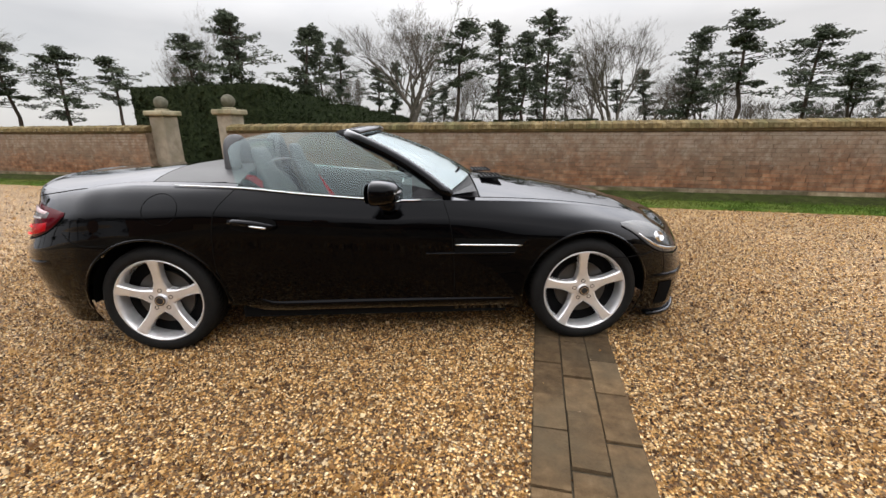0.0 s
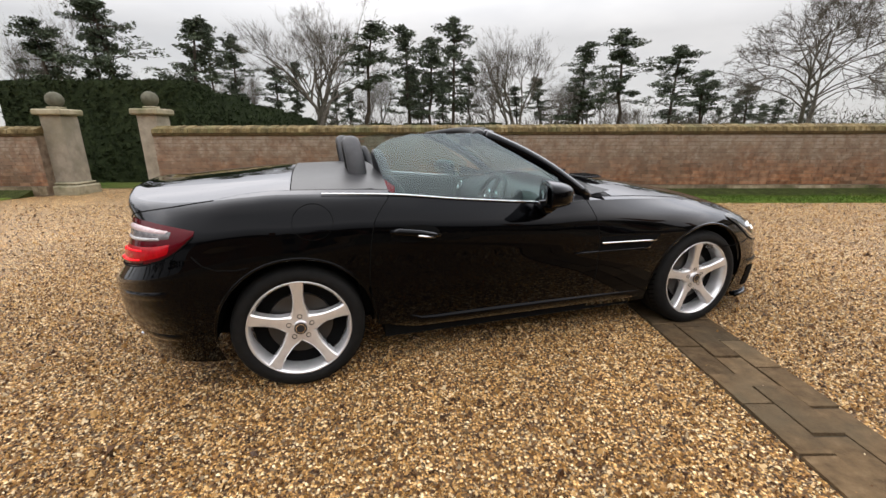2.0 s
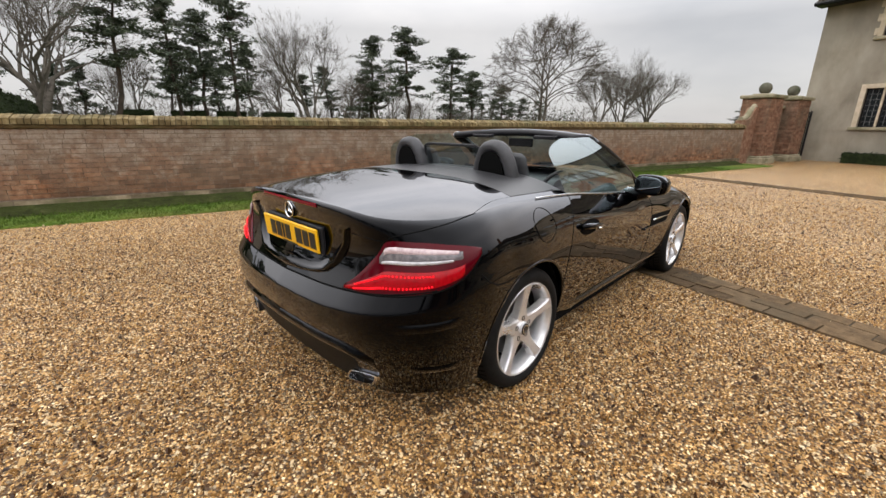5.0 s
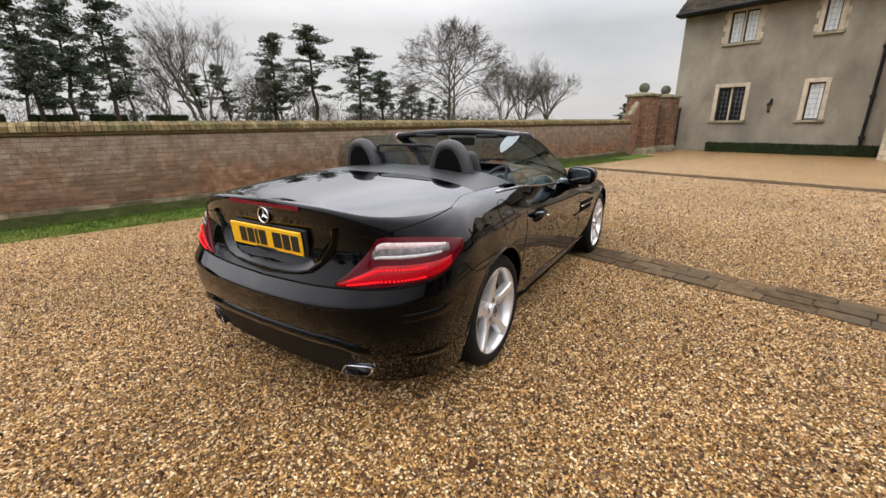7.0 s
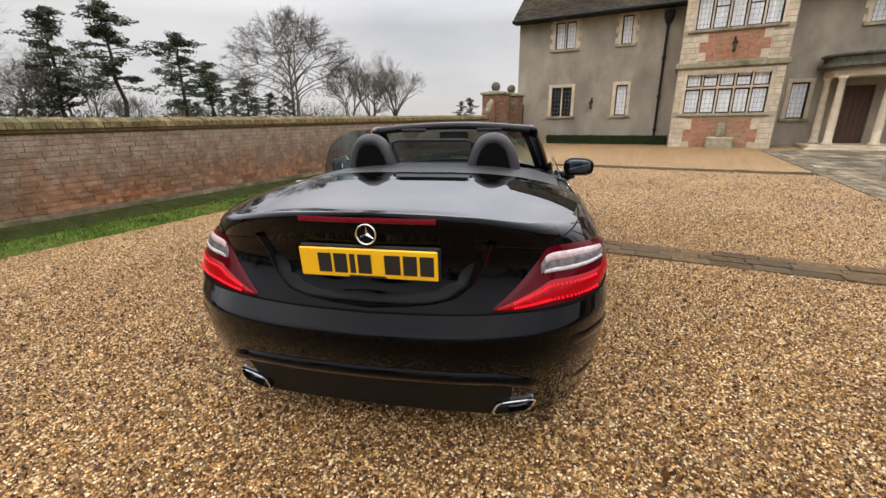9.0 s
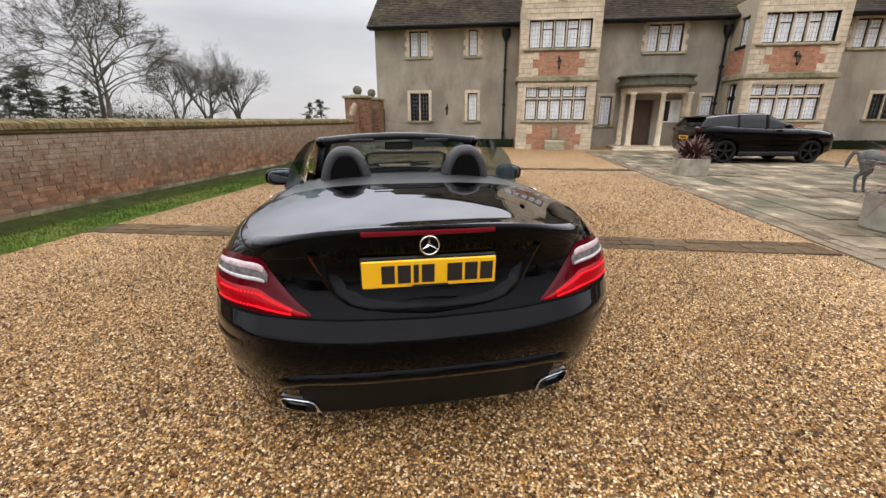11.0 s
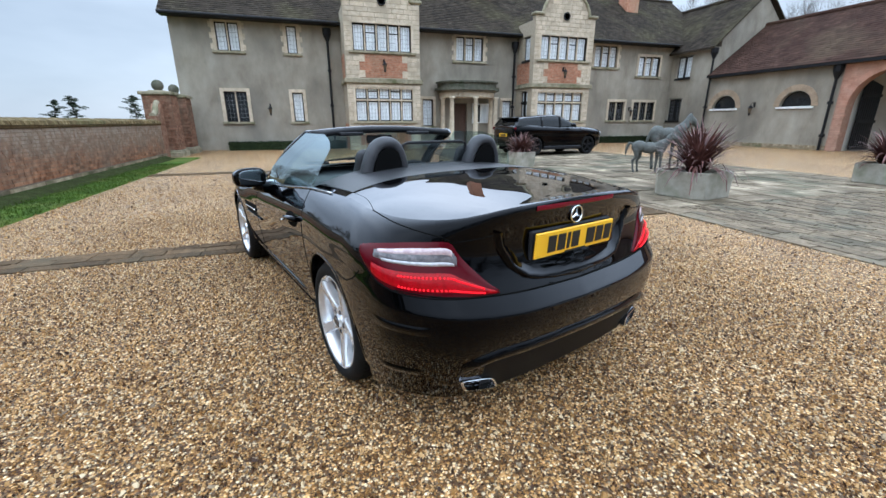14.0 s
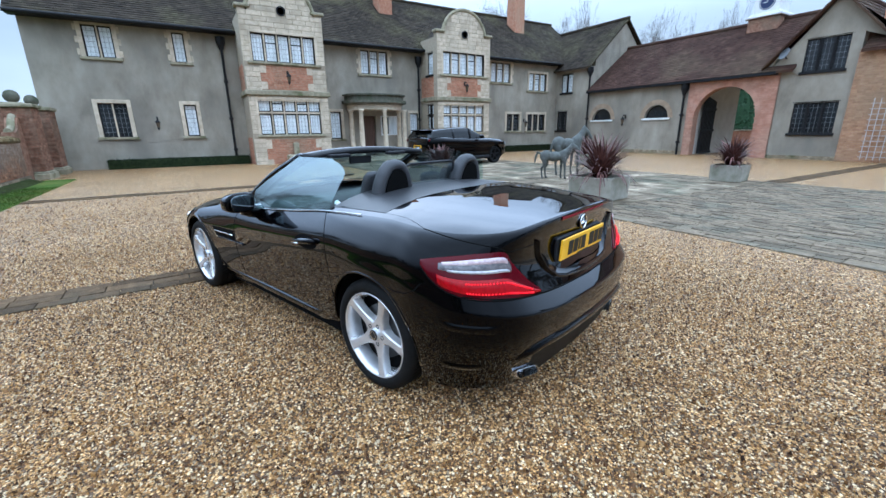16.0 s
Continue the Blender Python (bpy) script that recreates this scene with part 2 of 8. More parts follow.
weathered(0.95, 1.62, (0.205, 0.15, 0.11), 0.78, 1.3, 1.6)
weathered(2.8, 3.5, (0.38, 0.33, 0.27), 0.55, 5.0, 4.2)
BANK = textured("mossy_bank", [(0.3, (0.018, 0.02, 0.006)), (0.55, (0.035, 0.045, 0.011)), (0.8, (0.075, 0.07, 0.028))], 7, 0.97, 0.9, 30, stain=(0.03, 0.038, 0.008), stain_scale=2.5, dist=0.03)
PIER_BRICK = textured("pier_brick", [(0.28, (0.13, 0.066, 0.042)), (0.5, (0.22, 0.118, 0.076)), (0.75, (0.33, 0.215, 0.15))], 9, 0.95, 0.7, 40, stain=(0.16, 0.12, 0.085), stain_scale=1.0, piece=0.25)
DARK_COURSE = textured("mossy_brick_course", [(0.3, (0.05, 0.032, 0.014)), (0.6, (0.1, 0.065, 0.03)), (0.85, (0.2, 0.15, 0.085))], 10, 0.95, 0.8, 40, stain=(0.06, 0.055, 0.02), stain_scale=2.0)
BALL_STONE = textured("dark_lichened_stone", [(0.25, (0.07, 0.068, 0.05)), (0.6, (0.13, 0.125, 0.095)), (0.85, (0.21, 0.2, 0.155))], 7, 0.95, 0.5, 35, stain=(0.06, 0.07, 0.04), stain_scale=3.0)
PLINTH = textured("mossy_plinth", [(0.3, (0.13, 0.1, 0.06)), (0.55, (0.24, 0.19, 0.125)), (0.75, (0.4, 0.34, 0.25))], 6, 0.95, 0.8, 40, stain=(0.07, 0.075, 0.03), stain_scale=2.2, piece=0.3)
COPING = textured("lichened_coping", [(0.25, (0.06, 0.042, 0.018)), (0.5, (0.14, 0.102, 0.047)), (0.75, (0.27, 0.22, 0.125))], 9, 0.95, 0.6, 45, stain=(0.1, 0.1, 0.045), stain_scale=1.5, piece=0.3)
MORTAR = textured("old_mortar", [(0.3, (0.1, 0.072, 0.05)), (0.7, (0.22, 0.17, 0.125))], 9, 0.97, 0.6, 60)
LIME = textured("lime_mortar", [(0.3, (0.3, 0.25, 0.18)), (0.7, (0.42, 0.36, 0.27))], 9, 0.97, 0.6, 60)
ROOF_TILE = textured("mossy_roof_tile", [(0.25, (0.021, 0.016, 0.012)), (0.55, (0.04, 0.031, 0.022)), (0.8, (0.072, 0.057, 0.038))], 2.2, 0.95, 0.6, 12, stain=(0.072, 0.062, 0.033), stain_scale=0.5, piece=0.3)
RED_TILE = textured("red_roof_tile", [(0.25, (0.03, 0.015, 0.011)), (0.55, (0.058, 0.031, 0.022)), (0.8, (0.098, 0.057, 0.038))], 1.6, 0.95, 0.6, 12, stain=(0.085, 0.06, 0.038), stain_scale=0.35, piece=0.22)
ARCH_BRICK = textured("pink_rubbed_brick", [(0.3, (0.34, 0.165, 0.11)), (0.55, (0.44, 0.24, 0.17)), (0.8, (0.52, 0.33, 0.25))], 3, 0.95, 0.4, 60, stain=(0.4, 0.26, 0.19), stain_scale=0.6, piece=0.1)
BUFF_BRICK = textured("buff_arch_brick", [(0.3, (0.3, 0.225, 0.155)), (0.7, (0.42, 0.32, 0.225))], 5, 0.95, 0.4, 60, piece=0.14)
ORANGE_BRICK = textured("orange_stock_brick", [(0.3, (0.3, 0.165, 0.09)), (0.55, (0.4, 0.24, 0.14)), (0.8, (0.48, 0.31, 0.2))], 5, 0.95, 0.4, 60, stain=(0.3, 0.22, 0.14), stain_scale=0.5, piece=0.14)
PINK_MORTAR = textured("pink_mortar", [(0.3, (0.3, 0.17, 0.12)), (0.7, (0.4, 0.25, 0.18))], 6, 0.97, 0.5, 60)
PLASTIC_GREY = shader("grey_coated_steel", (0.16, 0.17, 0.18), 0.5)[0]
IRON = shader("black_iron", (0.008, 0.008, 0.009), 0.55, Specular_IOR_Level=0.25)[0]
OAK = textured("dark_oak", [(0.3, (0.05, 0.025, 0.014)), (0.7, (0.1, 0.05, 0.03))], 4, 0.6, 0.3, 30, stretch=(1, 6, 0.4))
WHITE_PAINT = textured("white_paint", [(0.3, (0.66, 0.66, 0.64)), (0.7, (0.8, 0.8, 0.78))], 5, 0.6, 0.1, 40)
CONCRETE = textured("cast_planter_stone", [(0.25, (0.25, 0.23, 0.18)), (0.7, (0.4, 0.37, 0.31))], 6, 0.95, 0.5, 50, stain=(0.2, 0.2, 0.14), stain_scale=2.5)
BRONZE = textured("grey_verdigris_bronze", [(0.3, (0.05, 0.051, 0.046)), (0.7, (0.115, 0.12, 0.108))], 9, 0.7, 0.5, 40, metal=0.2)
PURPLE_LEAF = textured("purple_blade", [(0.3, (0.05, 0.018, 0.018)), (0.7, (0.17, 0.075, 0.06))], 6, 0.55, 0.1, 60, piece=0.4)
YEW = textured("clipped_yew", [(0.3, (0.012, 0.018, 0.008)), (0.7, (0.03, 0.042, 0.016))], 8, 0.9, 0.8, 25, dist=0.05, piece=0.3)
NEEDLE = textured("pine_needle", [(0.3, (0.022, 0.034, 0.021)), (0.7, (0.08, 0.097, 0.056))], 2, 0.85, 0.2, 30, piece=0.4)
BARK = textured("grey_bark", [(0.3, (0.06, 0.052, 0.043)), (0.7, (0.14, 0.122, 0.1))], 3, 0.95, 0.5, 20)
PINE_BARK = textured("pine_bark", [(0.3, (0.034, 0.027, 0.022)), (0.7, (0.08, 0.058, 0.045))], 3, 0.95, 0.5, 20)
GRASS = textured("mown_grass", [(0.3, (0.03, 0.055, 0.008)), (0.55, (0.062, 0.105, 0.014)), (0.8, (0.11, 0.145, 0.028))], 3.0, 0.95, 0.8, 40, stain=(0.11, 0.12, 0.03), stain_scale=0.8, piece=0.35)
COURT_SETT = textured("pale_grey_sett", [(0.25, (0.095, 0.074, 0.049)), (0.55, (0.18, 0.141, 0.096)), (0.85, (0.3, 0.242, 0.172))], 14, 0.9, 0.6, 70, stain=(0.12, 0.11, 0.08), stain_scale=1.6, piece=0.32)
SETT = textured("grey_brown_sett", [(0.25, (0.05, 0.032, 0.017)), (0.55, (0.105, 0.068, 0.036)), (0.85, (0.18, 0.125, 0.072))], 14, 0.92, 0.8, 70, stain=(0.07, 0.056, 0.036), stain_scale=1.6, piece=0.32)
FLAG = textured("weathered_flagstone", [(0.3, (0.085, 0.065, 0.042)), (0.46, (0.16, 0.127, 0.086)), (0.58, (0.26, 0.212, 0.15)), (0.72, (0.52, 0.43, 0.3))], 1.7, 0.92, 0.3, 50, stain=(0.09, 0.09, 0.06), stain_scale=0.7, piece=0.3)
SOIL = textured("dark_soil", [(0.3, (0.03, 0.024, 0.016)), (0.7, (0.07, 0.055, 0.036))], 12, 0.95, 0.7, 60)


def gravel_material(name, per_island):
    """Buff pea shingle: each stone has a colour of its own."""
    m, n, l, b = shader(name, rough=0.4, Specular_IOR_Level=0.3)
    r = ramp(n, [(0.0, (0.025, 0.01, 0.005)), (0.2, (0.1, 0.042, 0.012)), (0.42, (0.27, 0.132, 0.036)), (0.6, (0.46, 0.252, 0.083)), (0.78, (0.67, 0.42, 0.175)), (0.92, (0.9, 0.72, 0.45)), (1.0, (0.13, 0.085, 0.055))])
    co = n.new("ShaderNodeTexCoord")
    patch, mul = n.new("ShaderNodeTexNoise"), n.new("ShaderNodeMapRange")
    patch.inputs["Scale"].default_value, patch.inputs["Detail"].default_value, patch.inputs["Roughness"].default_value = 0.7, (3 if per_island else 9), (0.5 if per_island else 0.78)
    l.new(co.outputs["Object"], patch.inputs["Vector"])
    mul.inputs["To Min"].default_value, mul.inputs["To Max"].default_value = (0.6, 0.96) if per_island else (0.55, 2.1)
    l.new(patch.outputs["Fac"], mul.inputs["Value"])
    hs = n.new("ShaderNodeHueSaturation")
    l.new(mul.outputs["Result"], hs.inputs["Value"])
    if per_island:
        g = n.new("ShaderNodeNewGeometry")
        l.new(g.outputs["Random Per Island"], r.inputs["Fac"])
        l.new(r.outputs["Color"], hs.inputs["Color"])
    else:
        v, mx, warp = n.new("ShaderNodeTexVoronoi"), n.new("ShaderNodeMixRGB"), n.new("ShaderNodeBump")
        v.inputs["Scale"].default_value = 78
        l.new(co.outputs["Object"], v.inputs["Vector"])
        sep = n.new("ShaderNodeSeparateColor")
        l.new(v.outputs["Color"], sep.inputs["Color"])
        l.new(sep.outputs["Red"], r.inputs["Fac"])
        gap = n.new("ShaderNodeMapRange")
        gap.inputs["From Min"].default_value, gap.inputs["From Max"].default_value = 0.35, 0.75
        l.new(v.outputs["Distance"], gap.inputs["Value"])
        l.new(gap.outputs["Result"], mx.inputs["Fac"])
        l.new(r.outputs["Color"], mx.inputs["Color1"])
        # shade between the stones, painted dark brown into the bed colour
        mx.inputs["Color2"].default_value = (0.07, 0.04, 0.018, 1)
        l.new(mx.outputs["Color"], hs.inputs["Color"])
        warp.inputs["Strength"].default_value, warp.inputs["Distance"].default_value, warp.invert = 0.9, 0.012, True
        l.new(v.outputs["Distance"], warp.inputs["Height"])
        l.new(warp.outputs["Normal"], b.inputs["Normal"])
    l.new(hs.outputs["Color"], b.inputs["Base Color"])
    return m


GRAVEL, PEBBLE = gravel_material("gravel_bed", False), gravel_material("gravel_stone", True)


# ---- mesh helpers ----
def thing(name, m=None, label="", category="", group="", kind=""):
    ob = new(name)
    ob.matrix_basis = m or Matrix()
    ob.empty_display_size = 0.2
    return tagged(ob, label, category, group, kind)


def mesh_of(name, bm, material, smooth=False):
    bmesh.ops.recalc_face_normals(bm, faces=bm.faces)
    me = bpy.data.meshes.new(name)
    bm.to_mesh(me)
    bm.free()
    for mt in material if isinstance(material, (list, tuple)) else [material]:
        me.materials.append(mt)
    if smooth:
        me.shade_smooth()
    return me


def part(name, bm, material, parent=None, label="", smooth=False):
    """Links a bmesh as one mesh object under a thing or a part."""
    ob = new(name, mesh_of(name, bm, material, smooth))
    ob.parent = parent
    return tagged(ob, label)


def box(bm, x0, x1, y0, y1, z0, z1, bevel=0.0):
    made = bmesh.ops.create_cube(bm, size=1, matrix=Matrix.LocRotScale(((x0 + x1) / 2, (y0 + y1) / 2, (z0 + z1) / 2), None, (abs(x1 - x0), abs(y1 - y0), abs(z1 - z0))))
    if bevel:
        edges = {e for v in made["verts"] for e in v.link_edges}
        bmesh.ops.bevel(bm, geom=list(edges), offset=bevel, segments=1, affect="EDGES", profile=0.5)
    return bm


def boxes(*rows, bevel=0.0):
    bm = bmesh.new()
    for row in rows:
        box(bm, *row, bevel=bevel)
    return bm


def tube(bm, points, radii, sides=8, cap=True):
    """A tube through points, with a radius for each."""
    rings, up = [], Vector((0.13, 0.31, 0.94))
    pts = [Vector(p) for p in points]
    for n, p in enumerate(pts):
        way = (pts[min(n + 1, len(pts) - 1)] - pts[max(n - 1, 0)]).normalized()
        a = way.cross(up if abs(way.dot(up)) < 0.95 else Vector((1, 0, 0))).normalized()
        b = way.cross(a)
        r = radii[n] if isinstance(radii, (list, tuple)) else radii
        rings.append([bm.verts.new(p + r * (math.cos(2 * math.pi * k / sides) * a + math.sin(2 * math.pi * k / sides) * b)) for k in range(sides)])
    for one, two in zip(rings, rings[1:]):
        for k in range(sides):
            bm.faces.new((one[k], one[(k + 1) % sides], two[(k + 1) % sides], two[k]))
    if cap:
        bm.faces.new(rings[0][::-1]), bm.faces.new(rings[-1])
    return bm


def lathe(bm, profile, turn=None, sides=32, closed=False):
    """Turns (radius, height) pairs round z; turn places the result."""
    turn = turn or Matrix()
    rings = [[bm.verts.new(turn @ Vector((r * math.cos(2 * math.pi * k / sides), r * math.sin(2 * math.pi * k / sides), h))) for k in range(sides)] for r, h in profile]
    pairs = list(zip(rings, rings[1:])) + ([(rings[-1], rings[0])] if closed and len(rings) > 2 else [])
    for one, two in pairs:
        for k in range(sides):
            bm.faces.new((one[k], one[(k + 1) % sides], two[(k + 1) % sides], two[k]))
    if not closed:
        if profile[0][0] > 1e-4:
            bm.faces.new(rings[0][::-1])
        if profile[-1][0] > 1e-4:
            bm.faces.new(rings[-1])
    return bm


def prism(bm, outline, way, thick, at=Matrix()):
    """A plate: an outline of (a, b) pairs in the plane, given depth along its third axis; at carries it to its place."""
    lo = [bm.verts.new(at @ Vector((a, b, way))) for a, b in outline]
    hi = [bm.verts.new(at @ Vector((a, b, way + thick))) for a, b in outline]
    bm.faces.new(lo[::-1]), bm.faces.new(hi)
    for k in range(len(lo)):
        bm.faces.new((lo[k], lo[(k + 1) % len(lo)], hi[(k + 1) % len(lo)], hi[k]))
    return bm


def grid_mesh(bm, rows, close=False):
    """Faces over rows of points. Returns the rows of vertices."""
    vs = [[bm.verts.new(p) for p in row] for row in rows]
    for one, two in zip(vs, vs[1:]):
        for k in range(len(one) - (0 if close else 1)):
            j = (k + 1) % len(one)
            bm.faces.new((one[k], one[j], two[j], two[k]))
    return vs


def spline(table, t):
    """Catmull-Rom through a table of tuples at t in steps of the table."""
    n = len(table)
    i = min(max(int(math.floor(t)), 0), n - 2)
    f = t - i
    p0, p1, p2, p3 = (np.array(table[min(max(k, 0), n - 1)], float) for k in (i - 1, i, i + 1, i + 2))
    return p1 + 0.5 * f * (p2 - p0 + f * (2 * p0 - 5 * p1 + 4 * p2 - p3 + f * (3 * (p1 - p2) + p3 - p0)))


def bulk(name, verts, faces, material, parent=None, label="", smooth=False):
    """A large mesh from arrays of corners and of equal-sided faces."""
    me = bpy.data.meshes.new(name)
    verts, faces = np.asarray(verts, np.float32), np.asarray(faces, np.int32)
    me.vertices.add(len(verts)), me.loops.add(faces.size), me.polygons.add(len(faces))
    me.vertices.foreach_set("co", verts.ravel())
    me.loops.foreach_set("vertex_index", faces.ravel())
    me.polygons.foreach_set("loop_start", np.arange(0, faces.size, faces.shape[1], dtype=np.int32))
    me.update(calc_edges=True)
    me.validate()
    me.materials.append(material)
    me.shade_smooth() if smooth else me.shade_flat()
    ob = new(name, me)
    ob.parent = parent
    return tagged(ob, label)


CUBE_V = np.array([(x, y, z) for z in (-0.5, 0.5) for y in (-0.5, 0.5) for x in (-0.5, 0.5)])
CUBE_F = np.array([(0, 2, 3, 1), (4, 5, 7, 6), (0, 1, 5, 4), (2, 6, 7, 3), (0, 4, 6, 2), (1, 3, 7, 5)])


def many_boxes(rows):
    """Corners and faces of many boxes, each a centre and a size."""
    rows = np.asarray(rows, float)
    verts = rows[:, None, :3] + CUBE_V[None] * rows[:, None, 3:6]
    faces = CUBE_F[None] + 8 * np.arange(len(rows))[:, None, None]
    return verts.reshape(-1, 3), faces.reshape(-1, 4)


# ---- ground ----
WALL_Y, STRIP, STRIP_FAR, PAVE_Y, GRASS_Y = 5.81, (2.3, 2.74), (9.75, 10.2), -4.1, 4.72
bm = bmesh.new()
bmesh.ops.create_grid(bm, x_segments=4, y_segments=4, size=900)
ground = part("ground", bm, GRAVEL)
tagged(ground, "buff pea gravel drive reaching round the house", "ground", kind="structure")


def pierced(bm, a0, a1, z0, z1, holes, depth, at):
    """A wall with openings through it: (a, z) in its face, depth behind; at maps (a, out, z) to the world."""
    us = sorted({a0, a1, *(v for h in holes for v in h[:2])})
    vs = sorted({z0, z1, *(v for h in holes for v in h[2:4])})
    inside = lambda u, v: any(h[0] < u < h[1] and h[2] < v < h[3] for h in holes) or not (a0 < u < a1 and z0 < v < z1)  # noqa: E731
    cache = {}

    def vert(u, d, v):
        key = (round(u, 4), d, round(v, 4))
        if key not in cache:
            cache[key] = bm.verts.new(at @ Vector((u, d, v)))
        return cache[key]

    for i in range(len(us) - 1):
        for j in range(len(vs) - 1):
            um, vm = (us[i] + us[i + 1]) / 2, (vs[j] + vs[j + 1]) / 2
            if inside(um, vm):
                continue
            for d in (0.0, depth):
                bm.faces.new([vert(us[i], d, vs[j]), vert(us[i + 1], d, vs[j]), vert(us[i + 1], d, vs[j + 1]), vert(us[i], d, vs[j + 1])])
            for (p, q), (du, dv) in ((((us[i], vs[j]), (us[i], vs[j + 1])), (-1, 0)), (((us[i + 1], vs[j]), (us[i + 1], vs[j + 1])), (1, 0)), (((us[i], vs[j]), (us[i + 1], vs[j])), (0, -1)), (((us[i], vs[j + 1]), (us[i + 1], vs[j + 1])), (0, 1))):
                nu, nv = um + du * (us[i + 1] - us[i]) / 2 + du * 1e-3, vm + dv * (vs[j + 1] - vs[j]) / 2 + dv * 1e-3
                if inside(nu, nv):
                    bm.faces.new([vert(p[0], 0.0, p[1]), vert(q[0], 0.0, q[1]), vert(q[0], depth, q[1]), vert(p[0], depth, p[1])])
    return bm


def courses(a0, a1, z0, z1, length, height, joint=0.012, holes=(), bond=0.5, seed=1, jitter=0.15, clip=None):
    """Masonry laid in courses over a face: rows of (a, z, width, height), broken at openings."""
    rnd, out, k, z = random.Random(seed), [], 0, z0
    while z < z1 - 0.02:
        h = min(height, z1 - z)
        cuts = [(a0, a1)]
        for ho in holes:
            if ho[2] < z + h * 0.6 and ho[3] > z + h * 0.4:
                cuts = [c for lo, hi in cuts for c in ((lo, min(hi, ho[0])), (max(lo, ho[1]), hi)) if c[1] - c[0] > 0.02]
        for lo, hi in cuts:
            a = lo - (length * bond if k % 2 else 0) * rnd.uniform(0.85, 1.15)
            while a < hi:
                w = length * rnd.uniform(1 - jitter, 1 + jitter)
                p, q = max(a, lo), min(a + w, hi)
                if q - p > 0.04 and (clip is None or clip((p + q) / 2, z + h / 2)):
                    out.append(((p + q) / 2, z + h / 2, q - p - joint, h - joint))
                a += w
        z, k = z + h, k + 1
    return out


def masonry(name, rows, at, proud, depth, material, parent, label="", seed=3):
    """Joined blocks of a face, standing proud of it unevenly."""
    rnd = random.Random(seed)
    flat = [(a, -(proud + rnd.uniform(-0.002, 0.004)) + depth / 2, z, w, depth, h) for a, z, w, h in rows]
    v, f = many_boxes(flat)
    m = np.array(at)
    ob = bulk(name, v @ m[:3, :3].T + m[:3, 3], f, material, parent, label)
    ob["kind"] = "stuff"
    return ob


def blocks(name, rows, at, proud, depth, material, parent, seed=3):
    """The same, each block an object of its own on one shared mesh."""
    rnd = random.Random(seed)
    bm = box(bmesh.new(), -0.5, 0.5, -0.5, 0.5, -0.5, 0.5)
    for v in bm.verts:
        if v.co.y < 0:
            v.co.x *= 0.97
            v.co.z *= 0.94
    mesh = mesh_of(name, bm, material)
    for a, z, w, h in rows:
        ob = new(name, mesh)
        ob.parent = parent
        ob.matrix_basis = at @ Matrix.LocRotScale((a, -(proud + rnd.uniform(-0.002, 0.004)) + depth / 2, z), None, (w, depth, h))


# at-matrices: (a, into the wall, z)
FRONT = Matrix(((0, 1, 0, 20.2), (1, 0, 0, 0), (0, 0, 1, 0), (0, 0, 0, 1)))
BAY = Matrix(((0, 1, 0, 18.4), (1, 0, 0, 0), (0, 0, 1, 0), (0, 0, 0, 1)))
WING = Matrix(((1, 0, 0, 0), (0, -1, 0, -21.5), (0, 0, 1, 0), (0, 0, 0, 1)))

house = thing("house", label="large two-storey roughcast country house with stone bays", category="house")


